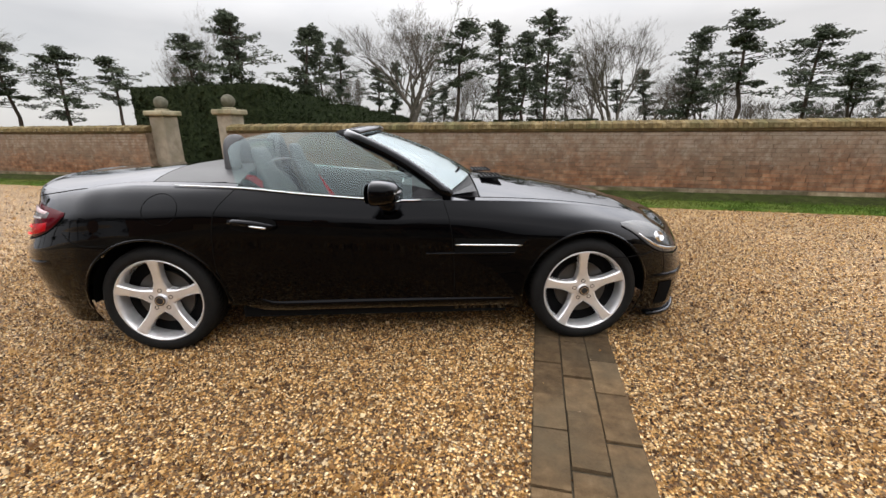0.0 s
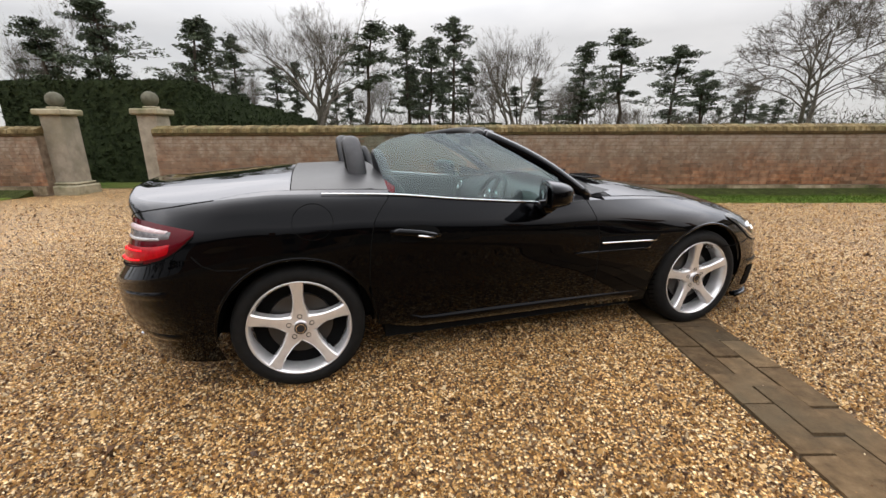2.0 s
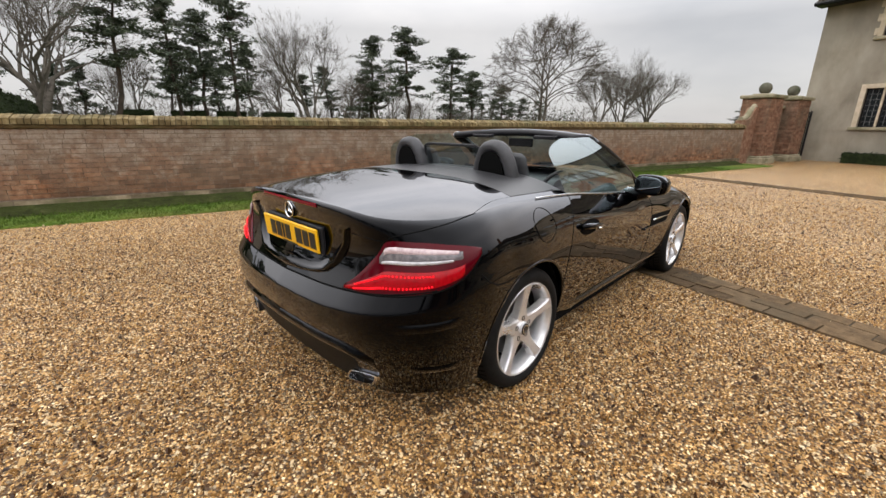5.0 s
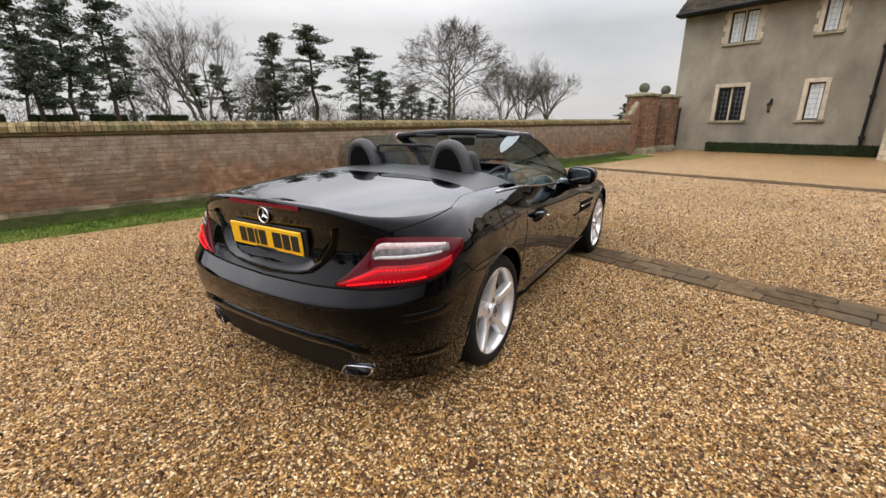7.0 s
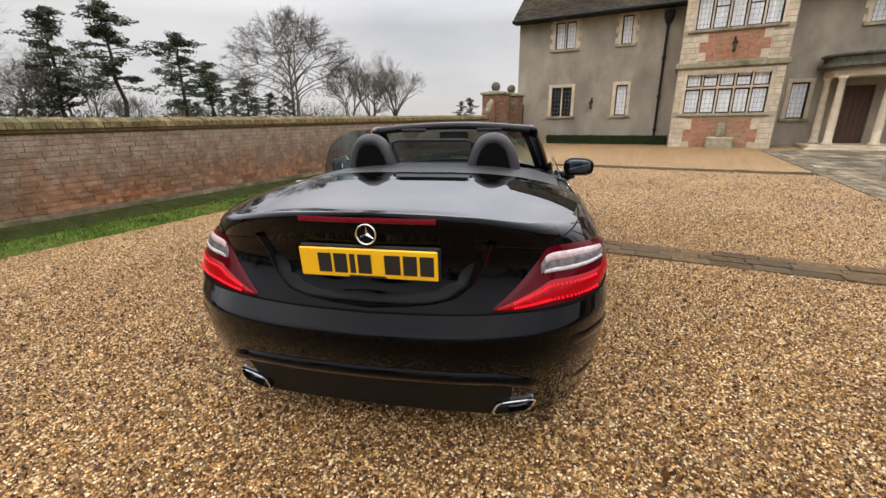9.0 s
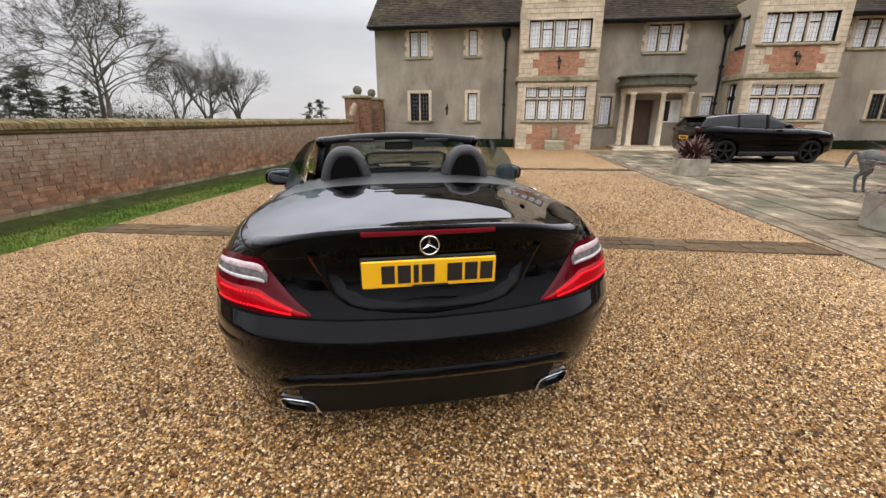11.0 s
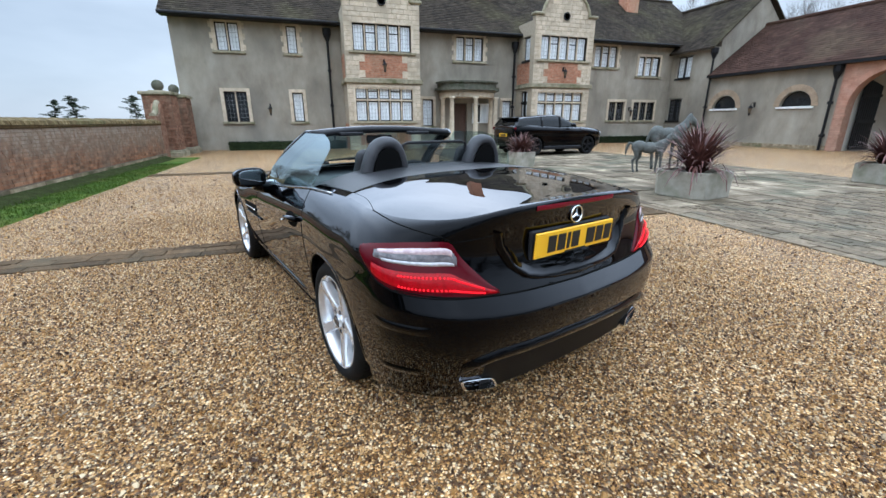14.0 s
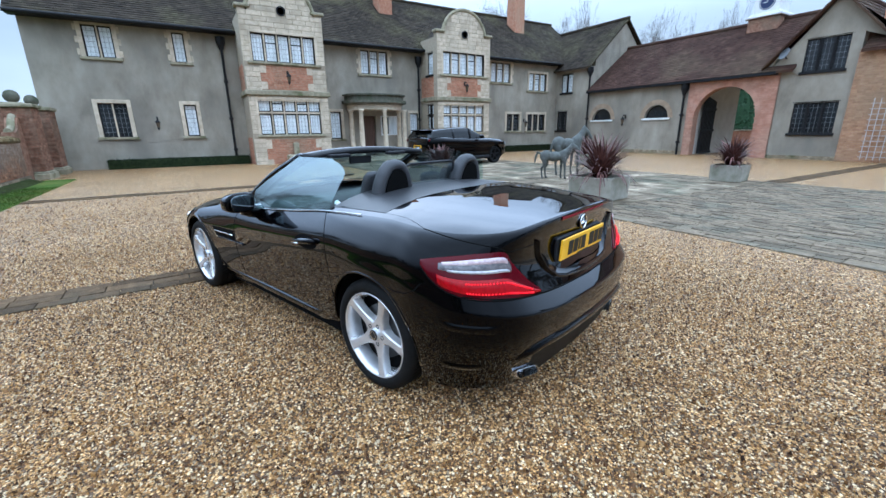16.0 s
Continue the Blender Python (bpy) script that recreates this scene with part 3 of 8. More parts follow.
def window(parent, at, a0, a1, z0, z1, lights, bars=(), pane=None, stone=0.16, quoins=False, sill=True, set_back=0.12):
    """A mullioned leaded window in its stone surround: surround > frame, panes, leading, sill."""
    s, d, w = stone, 0.03, (a1 - a0) / lights

    def piece(name, mat, *row, under=None, bevel=0.012):
        b = box(bmesh.new(), *row, bevel=bevel)
        bmesh.ops.transform(b, matrix=at, verts=b.verts)
        return part(name, b, mat, under)

    mat = STONE if stone else IRON
    if stone:
        top = piece("window", mat, a0, a1, -d, set_back + 0.1, z1, z1 + s, under=parent)
        for lo, hi in ((a0 - s, a0), (a1, a1 + s)):
            piece("jamb", mat, lo, hi, -d, set_back + 0.1, z0 - s * 0.3, z1 + s, under=top)
        if quoins:
            for k in range(3):
                zq = z0 + (z1 - z0) * (0.04 + 0.38 * k)
                for sg, ae in ((-1, a0 - s), (1, a1 + s)):
                    lo, hi = sorted((ae, ae + sg * 0.1))
                    piece("quoin", mat, lo, hi, -d + 0.004, 0.06, zq, zq + (z1 - z0) * 0.2, under=top)
    else:
        top = piece("window", mat, a0 - 0.05, a1 + 0.05, 0.0, set_back + 0.08, z1, z1 + 0.06, under=parent)
    tagged(top, "leaded window in a dressed stone surround" if stone else "black-framed leaded window")
    for k in range(1, lights):
        piece("mullion", mat, a0 + w * k - 0.028, a0 + w * k + 0.028, 0.02, set_back + 0.1, z0, z1, under=top)
    for zb in bars:
        piece("transom", mat, a0, a1, 0.024, set_back + 0.1, zb - 0.04, zb + 0.04, under=top)
    levels = [z0, *bars, z1]
    lead = bmesh.new()
    for k in range(lights):
        lo, hi = a0 + w * k + (0.028 if k else 0), a0 + w * (k + 1) - (0.028 if k < lights - 1 else 0)
        for j in range(len(levels) - 1):
            b0, b1 = levels[j] + (0.04 if j else 0), levels[j + 1] - (0.04 if j < len(levels) - 2 else 0)
            t, frame_bm = 0.045, bmesh.new()
            for row in ((lo, lo + t, b0, b1), (hi - t, hi, b0, b1), (lo + t, hi - t, b0, b0 + t), (lo + t, hi - t, b1 - t, b1)):
                box(frame_bm, row[0], row[1], set_back - 0.01, set_back + 0.04, row[2], row[3])
            if k % 2 and lights > 2 and j == len(levels) - 2:
                zc = b0 + (b1 - b0) * 0.68
                box(frame_bm, lo + t, hi - t, set_back - 0.008, set_back + 0.035, zc - 0.02, zc + 0.02)
            bmesh.ops.transform(frame_bm, matrix=at, verts=frame_bm.verts)
            part("casement", frame_bm, IRON, top)
            pb = bmesh.new()
            box(pb, lo + t, hi - t, set_back + 0.015, set_back + 0.025, b0 + t, b1 - t)
            bmesh.ops.transform(pb, matrix=at, verts=pb.verts)
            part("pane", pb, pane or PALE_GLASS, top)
            nx, nz = max(2, round((hi - lo) / 0.14)), max(3, round((b1 - b0) / 0.2))
            for c in range(1, nx):
                ac = lo + (hi - lo) * c / nx
                box(lead, ac - 0.005, ac + 0.005, set_back + 0.009, set_back + 0.0149, b0 + t, b1 - t)
            for c in range(1, nz):
                zc = b0 + (b1 - b0) * c / nz
                box(lead, lo + t, hi - t, set_back + 0.008, set_back + 0.0148, zc - 0.005, zc + 0.005)
    bmesh.ops.transform(lead, matrix=at, verts=lead.verts)
    part("leading", lead, LEAD, top)["kind"] = "stuff"
    if sill:
        sb = bmesh.new()
        box(sb, a0 - s - 0.06, a1 + s + 0.06, -0.09, set_back + 0.1, z0 - 0.11, z0 - 0.001, bevel=0.015)
        bmesh.ops.transform(sb, matrix=at, verts=sb.verts)
        part("sill", sb, MOSSY_STONE if stone else IRON, top)
    return top


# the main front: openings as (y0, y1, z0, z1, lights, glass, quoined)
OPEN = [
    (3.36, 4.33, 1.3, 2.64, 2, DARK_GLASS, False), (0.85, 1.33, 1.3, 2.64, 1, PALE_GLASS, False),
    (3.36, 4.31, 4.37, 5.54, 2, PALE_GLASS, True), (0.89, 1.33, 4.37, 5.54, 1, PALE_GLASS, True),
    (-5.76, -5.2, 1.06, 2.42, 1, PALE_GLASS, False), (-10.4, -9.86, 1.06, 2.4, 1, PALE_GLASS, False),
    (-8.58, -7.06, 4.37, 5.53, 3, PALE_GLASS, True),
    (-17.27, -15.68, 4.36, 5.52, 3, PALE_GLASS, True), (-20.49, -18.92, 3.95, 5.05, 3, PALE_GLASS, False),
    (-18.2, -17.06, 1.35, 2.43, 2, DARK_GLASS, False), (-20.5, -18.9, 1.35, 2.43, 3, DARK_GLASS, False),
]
DOOR = (-7.72, -6.86, 0.1, 2.24)
BAYS = [(-4.6, -1.12), (-14.2, -10.66)]
holes = [(a, b, c, d) for a, b, c, d, *_ in OPEN] + [DOOR] + [(lo + 0.3, hi - 0.3, -0.2, 5.5) for lo, hi in BAYS]
part("front_wall", pierced(bmesh.new(), -21.5, 6.1, -0.3, 5.72, holes, 0.45, FRONT), RENDER, house)
bm = boxes((20.65, 28.2, 5.65, 6.1, -0.3, 5.72), (27.8, 28.2, -28.0, 5.65, -0.3, 5.72))
for side in (5.65,):
    prism(bm, [(20.2, 5.72), (28.2, 5.72), (24.2, 9.05)], 0, 0.45, Matrix(((1, 0, 0, 0), (0, 0, 1, side), (0, 1, 0, 0), (0, 0, 0, 1))))
part("end_wall", bm, RENDER, house)
part("inside_floor", boxes((20.7, 27.7, -21.4, 5.6, -0.1, 0.05), (20.7, 27.7, -21.4, 5.6, 3.0, 3.2), (23.2, 23.4, -21.4, 5.6, 0.05, 5.7)), OAK, house)
for a, b, c, d, n, gl, q in OPEN:
    window(house, FRONT, a, b, c, d, n, (), gl, 0.15, q)


def roof(name, eave_a, ridge, eave_b, material, parent, label, tile=0.17):
    """Two slopes of lapped tile courses between an eave, a ridge and the other eave, each a pair of end points."""
    slab = bmesh.new()
    (a0, a1), (r0, r1), (b0, b1) = [[Vector(q) for q in pair] for pair in (eave_a, ridge, eave_b)]
    drop = Vector((0, 0, -0.09))
    vs = [slab.verts.new(q) for q in (a0, r0, b0, a1, r1, b1, a0 + drop, r0 + drop, b0 + drop, a1 + drop, r1 + drop, b1 + drop)]
    for f in ((0, 3, 4, 1), (1, 4, 5, 2), (6, 7, 10, 9), (7, 8, 11, 10), (0, 1, 7, 6), (1, 2, 8, 7), (3, 9, 10, 4), (4, 10, 11, 5), (0, 6, 9, 3), (2, 5, 11, 8)):
        slab.faces.new([vs[i] for i in f])
    top = part(name, slab, material, parent, label)
    rng = np.random.default_rng(len(name) + int(abs(r0.x * 10)))
    verts = []
    for e0, e1, size in ((a0, a1, 1.0), (b0, b1, 2.0)):
        u, v = (e1 - e0), (r0 - e0)
        nu, nv = max(4, int(u.length / (0.22 * size))), max(4, int(v.length / (tile * size)))
        up = u.cross(v).normalized()
        up = np.array(up if up.z > 0 else -up)
        e, u, v = np.array(e0), np.array(u) / nu, np.array(v) / nv
        i, j = [q.ravel().astype(float) for q in np.meshgrid(np.arange(nu), np.arange(nv), indexing="ij")]
        i = np.clip(i + 0.5 * (j % 2) + rng.normal(0, 0.02, i.shape), 0, nu - 0.5)
        lift = 0.016 + rng.uniform(0, 0.012, i.shape)
        corner = lambda di, dj, h: e + (i + di)[:, None] * u + np.minimum(j + dj, nv)[:, None] * v + (h if np.ndim(h) else np.full(i.shape, h))[:, None] * up  # noqa: E731
        wide = np.minimum(0.96, nu - i)
        verts.append(np.stack([corner(0.02, 0, 0.0), corner(wide, 0, 0.0), corner(0.02, 0, lift), corner(wide, 0, lift), corner(0.02, 1.06, 0.006), corner(wide, 1.06, 0.006)], 1))
    verts = np.concatenate(verts)
    f = (np.array([(0, 1, 3), (0, 3, 2), (2, 3, 5), (2, 5, 4), (0, 2, 4), (1, 5, 3)])[None] + 6 * np.arange(len(verts))[:, None, None]).reshape(-1, 3)
    bulk("roof_tiles", verts.reshape(-1, 3), f, material, top)["kind"] = "stuff"
    part("ridge", tube(bmesh.new(), [r0 + Vector((0, 0, 0.03)), r1 + Vector((0, 0, 0.03))], 0.11, 8), material, top)
    return top


main_roof = roof("roof", ((19.72, 6.35, 5.72), (19.72, -24.6, 5.72)), ((24.2, 6.35, 9.27), (24.2, -24.6, 9.27)), ((28.68, 6.35, 5.72), (28.68, -24.6, 5.72)), ROOF_TILE, house, "brown mossy plain-tile roof")
part("eaves_board", boxes((19.68, 20.2, -21.2, 6.3, 5.62, 5.715)), IRON, main_roof)
for y0, y1 in ((6.3, -1.0), (-4.7, -10.6), (-14.3, -21.2)):
    part("gutter", tube(bmesh.new(), [(19.62, y0, 5.68), (19.62, y1, 5.68)], 0.075, 8), IRON, house)


def downpipe(x, y, top, parent=house):
    bm = bmesh.new()
    tube(bm, [(x, y, 0.0), (x, y, top - 0.5)], 0.055, 8)
    for z in (0.6, 2.0, 3.6):
        box(bm, x - 0.085, x + 0.085, y - 0.085, y + 0.085, z, z + 0.12, bevel=0.02)
    lathe(bm, [(0.07, -0.55), (0.19, -0.25), (0.2, 0.0), (0.12, 0.02)], Matrix.Translation((x, y, top)), 8)
    return part("downpipe", bm, IRON, parent, "black iron downpipe with a hopper head")


for yy, zz in ((-0.5, 5.5), (-10.42, 5.4)):
    downpipe(20.08, yy, zz)
downpipe(17.2, -21.36, 5.2)
downpipe(10.95, -21.38, 3.6)

# stone and brick bays
for n, (lo, hi) in enumerate(BAYS):
    bay = part("bay", bmesh.new(), STONE, house, "stone and red brick bay with a shaped gable")
    wl0, wl1 = lo + 0.4, hi - 0.37
    lower, upper = (wl0, wl1, 1.32, 2.82), (wl0 + 0.02, wl1 - 0.02, 4.38, 5.5)
    mid = (lo + hi) / 2
    bm = pierced(bmesh.new(), lo, hi, -0.3, 6.22, [lower, upper], 0.35, BAY)
    side_h = [(18.85, 19.6, 1.32, 2.82), (18.85, 19.5, 4.38, 5.5)] if n else []
    for yy, sg in ((hi, -1), (lo, 1)):
        at = Matrix(((1, 0, 0, 0), (0, sg, 0, yy), (0, 0, 1, 0), (0, 0, 0, 1)))
        pierced(bm, 18.752, 20.2, -0.3, 6.22, side_h, 0.3, at)
        if n and sg < 0:
            for a, b, c, d in side_h:
                window(house, at, a, b, c, d, 2 if c < 2 else 1, (2.25,) if c < 2 else (), PALE_GLASS, 0.0, False, True, 0.1)
    # shaped gable: shoulders and a half-round top
    arc = [(mid + 1.36 * math.cos(k * math.pi / 20), 6.24 + 1.33 * math.sin(k * math.pi / 20)) for k in range(21)]
    outline = [(lo, 6.22), (lo, 6.42), (lo + 0.32, 6.42)] + arc[::-1] + [(hi - 0.32, 6.42), (hi, 6.42), (hi, 6.22)]
    prism(bm, [(a, z) for a, z in outline], 0.0, 0.32, Matrix(((0, 0, 1, 18.4), (1, 0, 0, 0), (0, 1, 0, 0), (0, 0, 0, 1))))
    me = mesh_of("bay", bm, LIME)
    bay.data = me
    clip = lambda a, z, m=mid: z < 6.4 or (a - m) ** 2 / 1.3**2 + (z - 6.24) ** 2 / 1.27**2 < 1  # noqa: E731
    panel = (lo + 0.62, hi - 0.62, 3.24, 4.24)
    base = (lo + 0.5, hi - 0.5, -0.2, 1.12)
    oc = (mid - 0.2, mid + 0.2, 6.25, 6.62)
    rows = courses(lo + 0.005, hi - 0.005, -0.25, 7.5, 0.5, 0.2, 0.014, [lower, upper, panel, base, oc, (lo, hi, 3.0, 3.2), (lo, hi, 1.16, 1.31), (lo, hi, 4.25, 4.37)], seed=5 + n, jitter=0.3, clip=clip)
    blocks("ashlar_block", rows, BAY, 0.012, 0.06, STONE, bay)
    for reg in (panel, base):
        masonry("brickwork", courses(*reg, 0.225, 0.075, 0.01, seed=9 + n), BAY, 0.01, 0.06, RED_BRICK, bay)
        quo = []
        for k in range(3):
            for a, sg in ((reg[0], 1), (reg[1], -1)):
                if k % 2 == 0:
                    quo.append((a + sg * 0.12, reg[2] + (k + 0.5) * (reg[3] - reg[2]) / 3, 0.26, (reg[3] - reg[2]) / 3 - 0.012))
        blocks("quoin", quo, BAY, 0.02, 0.08, STONE, bay)
    for yy, sg in ((hi, -1), (lo, 1)):
        at = Matrix(((1, 0, 0, 0), (0, sg, 0, yy), (0, 0, 1, 0), (0, 0, 0, 1)))
        masonry("side_brickwork", courses(18.78, 20.17, 3.24, 4.3, 0.225, 0.075, 0.01, seed=4) + courses(18.78, 20.17, 0.0, 1.2, 0.225, 0.075, 0.01, seed=4), at, 0.008, 0.05, RED_BRICK, bay)
    bm = boxes((18.28, 20.15, lo - 0.1, hi + 0.1, 3.0, 3.2), (18.3, 18.5, wl0 - 0.2, wl1 + 0.2, 4.26, 4.366), bevel=0.02)
    part("string_course", bm, MOSSY_STONE, bay)
    bm = bmesh.new()
    tube(bm, [(18.42, a, z) for a, z in [(mid + 1.4, 6.4)] + [(mid + 1.4 * math.cos(k * math.pi / 16), 6.26 + 1.37 * math.sin(k * math.pi / 16)) for k in range(1, 16)] + [(mid - 1.4, 6.4)]], 0.09, 8)
    box(bm, 18.3, 18.74, hi - 0.5, hi + 0.1, 6.42, 6.55, bevel=0.03), box(bm, 18.3, 18.74, lo - 0.1, lo + 0.5, 6.42, 6.55, bevel=0.03)
    part("coping", bm, MOSSY_STONE, bay)
    turn = Matrix.Translation((18.4, mid, 6.43)) @ Matrix.Rotation(-math.pi / 2, 4, "Y")
    part("oculus_rim", lathe(bmesh.new(), [(0.14, 0.0), (0.14, 0.05), (0.19, 0.05), (0.19, 0.0)], turn, 24, True), IRON, bay)
    part("oculus_pane", lathe(bmesh.new(), [(0.0, 0.012), (0.14, 0.012)], turn, 24), DARK_GLASS, bay)
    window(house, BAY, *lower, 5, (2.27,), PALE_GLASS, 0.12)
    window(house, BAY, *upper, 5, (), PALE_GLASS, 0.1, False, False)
    prism_bm = bmesh.new()
    prism(prism_bm, [(lo, 5.9), (hi, 5.9), (mid, 7.4)], 0, 4.0, Matrix(((0, 0, 1, 18.75), (1, 0, 0, 0), (0, 1, 0, 0), (0, 0, 0, 1))))
    part("bay_roof", prism_bm, ROOF_TILE, bay)


AMBER_GLASS = shader("smoky_lantern_glass", (0.1, 0.075, 0.05), 0.15)[0]


def wall_lantern(x, y, z, out, scale=1.0, parent=None):
    ob = thing("wall_lantern", pose(x, y, z), "black iron wall lantern on a bracket", "wall light", "wall lanterns")
    s, (ox, oy) = scale, out
    bm = bmesh.new()
    tube(bm, [(0, 0, 0.1 * s), (ox * 0.12 * s, oy * 0.12 * s, 0.2 * s), (ox * 0.2 * s, oy * 0.2 * s, 0.12 * s)], 0.012 * s, 6)
    box(bm, -0.03, 0.03, -0.03, 0.03, 0.02, 0.2 * s)
    part("bracket", bm, IRON, ob)
    c = Matrix.Translation((ox * 0.2 * s, oy * 0.2 * s, 0))
    part("lantern_glass", lathe(bmesh.new(), [(0.045 * s, -0.2 * s), (0.08 * s, -0.02 * s)], c, 6), AMBER_GLASS, ob)
    part("lantern_cap", lathe(bmesh.new(), [(0.1 * s, -0.02 * s), (0.1 * s, 0.0), (0.03 * s, 0.08 * s), (0.012 * s, 0.12 * s)], c, 6), IRON, ob)
    part("lantern_base", lathe(bmesh.new(), [(0.012 * s, -0.3 * s), (0.05 * s, -0.24 * s), (0.05 * s, -0.2 * s)], c, 6), IRON, ob)
    return ob


for x, y, z, o, s in ((20.18, 2.38, 1.9, (-1, 0), 1.1), (18.36, -2.86, 3.8, (-1, 0), 1.15), (18.36, -12.43, 3.8, (-1, 0), 1.15), (20.18, -18.56, 1.9, (-1, 0), 1.1), (14.4, -21.48, 1.95, (0, 1), 1.3)):
    wall_lantern(x, y, z, o, s)

# porch: a bowed entablature on stone columns
porch = thing("porch", pose(19.0, -7.55, 0), "stone porch with slender columns and a bowed roof", "porch")
bow = lambda r, n=16: [(1.2 - 1.55 * r * math.sin(math.pi * k / n) ** 0.6 - 0.1 * r, 1.62 * r * math.cos(math.pi * k / n)) for k in range(n + 1)]  # noqa: E731
for nm, r, z0, z1, mt in (("entablature", 0.9, 2.5, 2.74, STONE), ("architrave", 0.95, 2.741, 2.83, GREY_STONE), ("cornice", 1.06, 2.831, 2.96, BALL_STONE), ("parapet", 0.97, 2.961, 3.2, BALL_STONE), ("capping", 1.03, 3.201, 3.27, BALL_STONE)):
    part(nm, prism(bmesh.new(), bow(r), z0, z1 - z0), mt, porch)
for cx, cy in ((-0.28, 1.22), (-0.36, -0.05), (-0.28, -1.2), (0.75, 1.38), (0.75, -1.38)):
    part("column", lathe(bmesh.new(), [(0.17, 0.12), (0.17, 0.2), (0.125, 0.25), (0.12, 1.2), (0.1, 2.38), (0.145, 2.43), (0.145, 2.499)], Matrix.Translation((cx, cy, 0)), 16), STONE, porch, smooth=True)
part("step", boxes((-0.75, 1.19, -1.85, 1.85, -0.1, 0.118), (-1.1, -0.751, -2.0, 2.0, -0.1, 0.05), bevel=0.015), STONE, porch)
front_door = thing("front_door", pose(20.4, -7.29, 0.1), "dark oak panelled front door, closed", "door")
bm = boxes((-0.03, 0.03, -0.42, 0.42, 0.02, 2.12))
for k in range(5):
    box(bm, -0.045, -0.029, -0.4 + k * 0.164, -0.25 + k * 0.164, 0.1, 2.05, bevel=0.006)
part("leaf", bm, OAK, front_door)
part("door_handle", lathe(bmesh.new(), [(0.03, 0.0), (0.03, 0.04), (0.0, 0.05)], Matrix.Translation((-0.03, 0.33, 1.0)) @ Matrix.Rotation(-math.pi / 2, 4, "Y"), 10), IRON, front_door)
side_light = thing("porch_window", pose(20.15, -8.5, 0), "white-framed side window beside the front door", "window")
part("frame", boxes((-0.05, 0.04, -0.5, -0.44, 1.2, 2.24), (-0.05, 0.04, 0.44, 0.5, 1.2, 2.24), (-0.05, 0.04, -0.44, 0.44, 2.18, 2.24), (-0.05, 0.04, -0.44, 0.44, 1.2, 1.26), (-0.05, 0.04, -0.04, 0.04, 1.26, 2.18)), WHITE_PAINT, side_light)
part("pane", boxes((-0.02, 0.0, -0.44, -0.04, 1.26, 2.18)), PALE_GLASS, side_light)
part("pane", boxes((-0.02, 0.0, 0.04, 0.44, 1.26, 2.18)), DARK_GLASS, side_light)

# chimneys
for y, z0, z1, w in ((-9.7, 7.4, 11.3, 0.85), (-20.0, 7.4, 11.6, 0.9)):
    part("chimney", boxes((22.6, 22.6 + w, y - w / 2, y + w / 2, z0, z1), (22.53, 22.67 + w, y - w / 2 - 0.07, y + w / 2 + 0.07, z1 - 0.5, z1 - 0.3), bevel=0.03), RED_BRICK, house, "tall red brick chimney stack")

# the return block and the stable range
wing = thing("stable_range", label="roughcast stable range with a brick carriage arch", category="building")
ret_o = [(18.75, 19.75, 3.82, 5.0), (19.05, 20.0, 1.34, 2.6)]
part("return_wall", pierced(bmesh.new(), 17.3, 20.62, -0.3, 5.3, ret_o, 0.4, WING), RENDER, wing)
window(wing, WING, *ret_o[0], 2, (), PALE_GLASS, 0.0, False, True, 0.1)
window(wing, WING, *ret_o[1], 2, (), DARK_GLASS, 0.0, False, True, 0.1)
bm = bmesh.new()
prism(bm, [(-21.905, -0.3), (-21.905, 5.66), (-24.6, 8.1), (-27.7, 5.3), (-27.7, -0.3)], 0, 0.35, Matrix(((0, 0, 1, 17.3), (1, 0, 0, 0), (0, 1, 0, 0), (0, 0, 0, 1))))
part("gable_end", bm, RENDER, wing)
roof("return_roof", ((17.1, -21.15, 5.25), (27.0, -21.15, 5.25)), ((17.1, -24.6, 8.35), (27.0, -24.6, 8.35)), ((17.1, -28.05, 5.25), (27.0, -28.05, 5.25)), ROOF_TILE, wing, "brown tiled roof of the return block")


def arch_wall(bm, a0, a1, z0, z1, c, spring, r, rise, depth, at, n=24):
    """A wall from a0 to a1 with an arched opening: jambs below the spring, then a fan over the curve."""
    lo = [(c - r, z0), *((c + r * math.cos(math.pi - math.pi * k / n), spring + rise * math.sin(math.pi * k / n)) for k in range(n + 1)), (c + r, z0)]
    tops = [(a0, z0)] + [(a0 + (a1 - a0) * k / n, z1) for k in range(n + 1)] + [(a1, z0)]
    for d in (0.0, depth):
        low, high = [bm.verts.new(at @ Vector((a, d, z))) for a, z in lo], [bm.verts.new(at @ Vector((a, d, z))) for a, z in tops]
        for k in range(len(lo) - 1):
            bm.faces.new((low[k], low[k + 1], high[k + 1], high[k]))
        if d == 0.0:
            keep = low
    for k in range(len(lo) - 1):
        bm.faces.new((keep[k], keep[k + 1], low[k + 1], low[k]))
    return bm


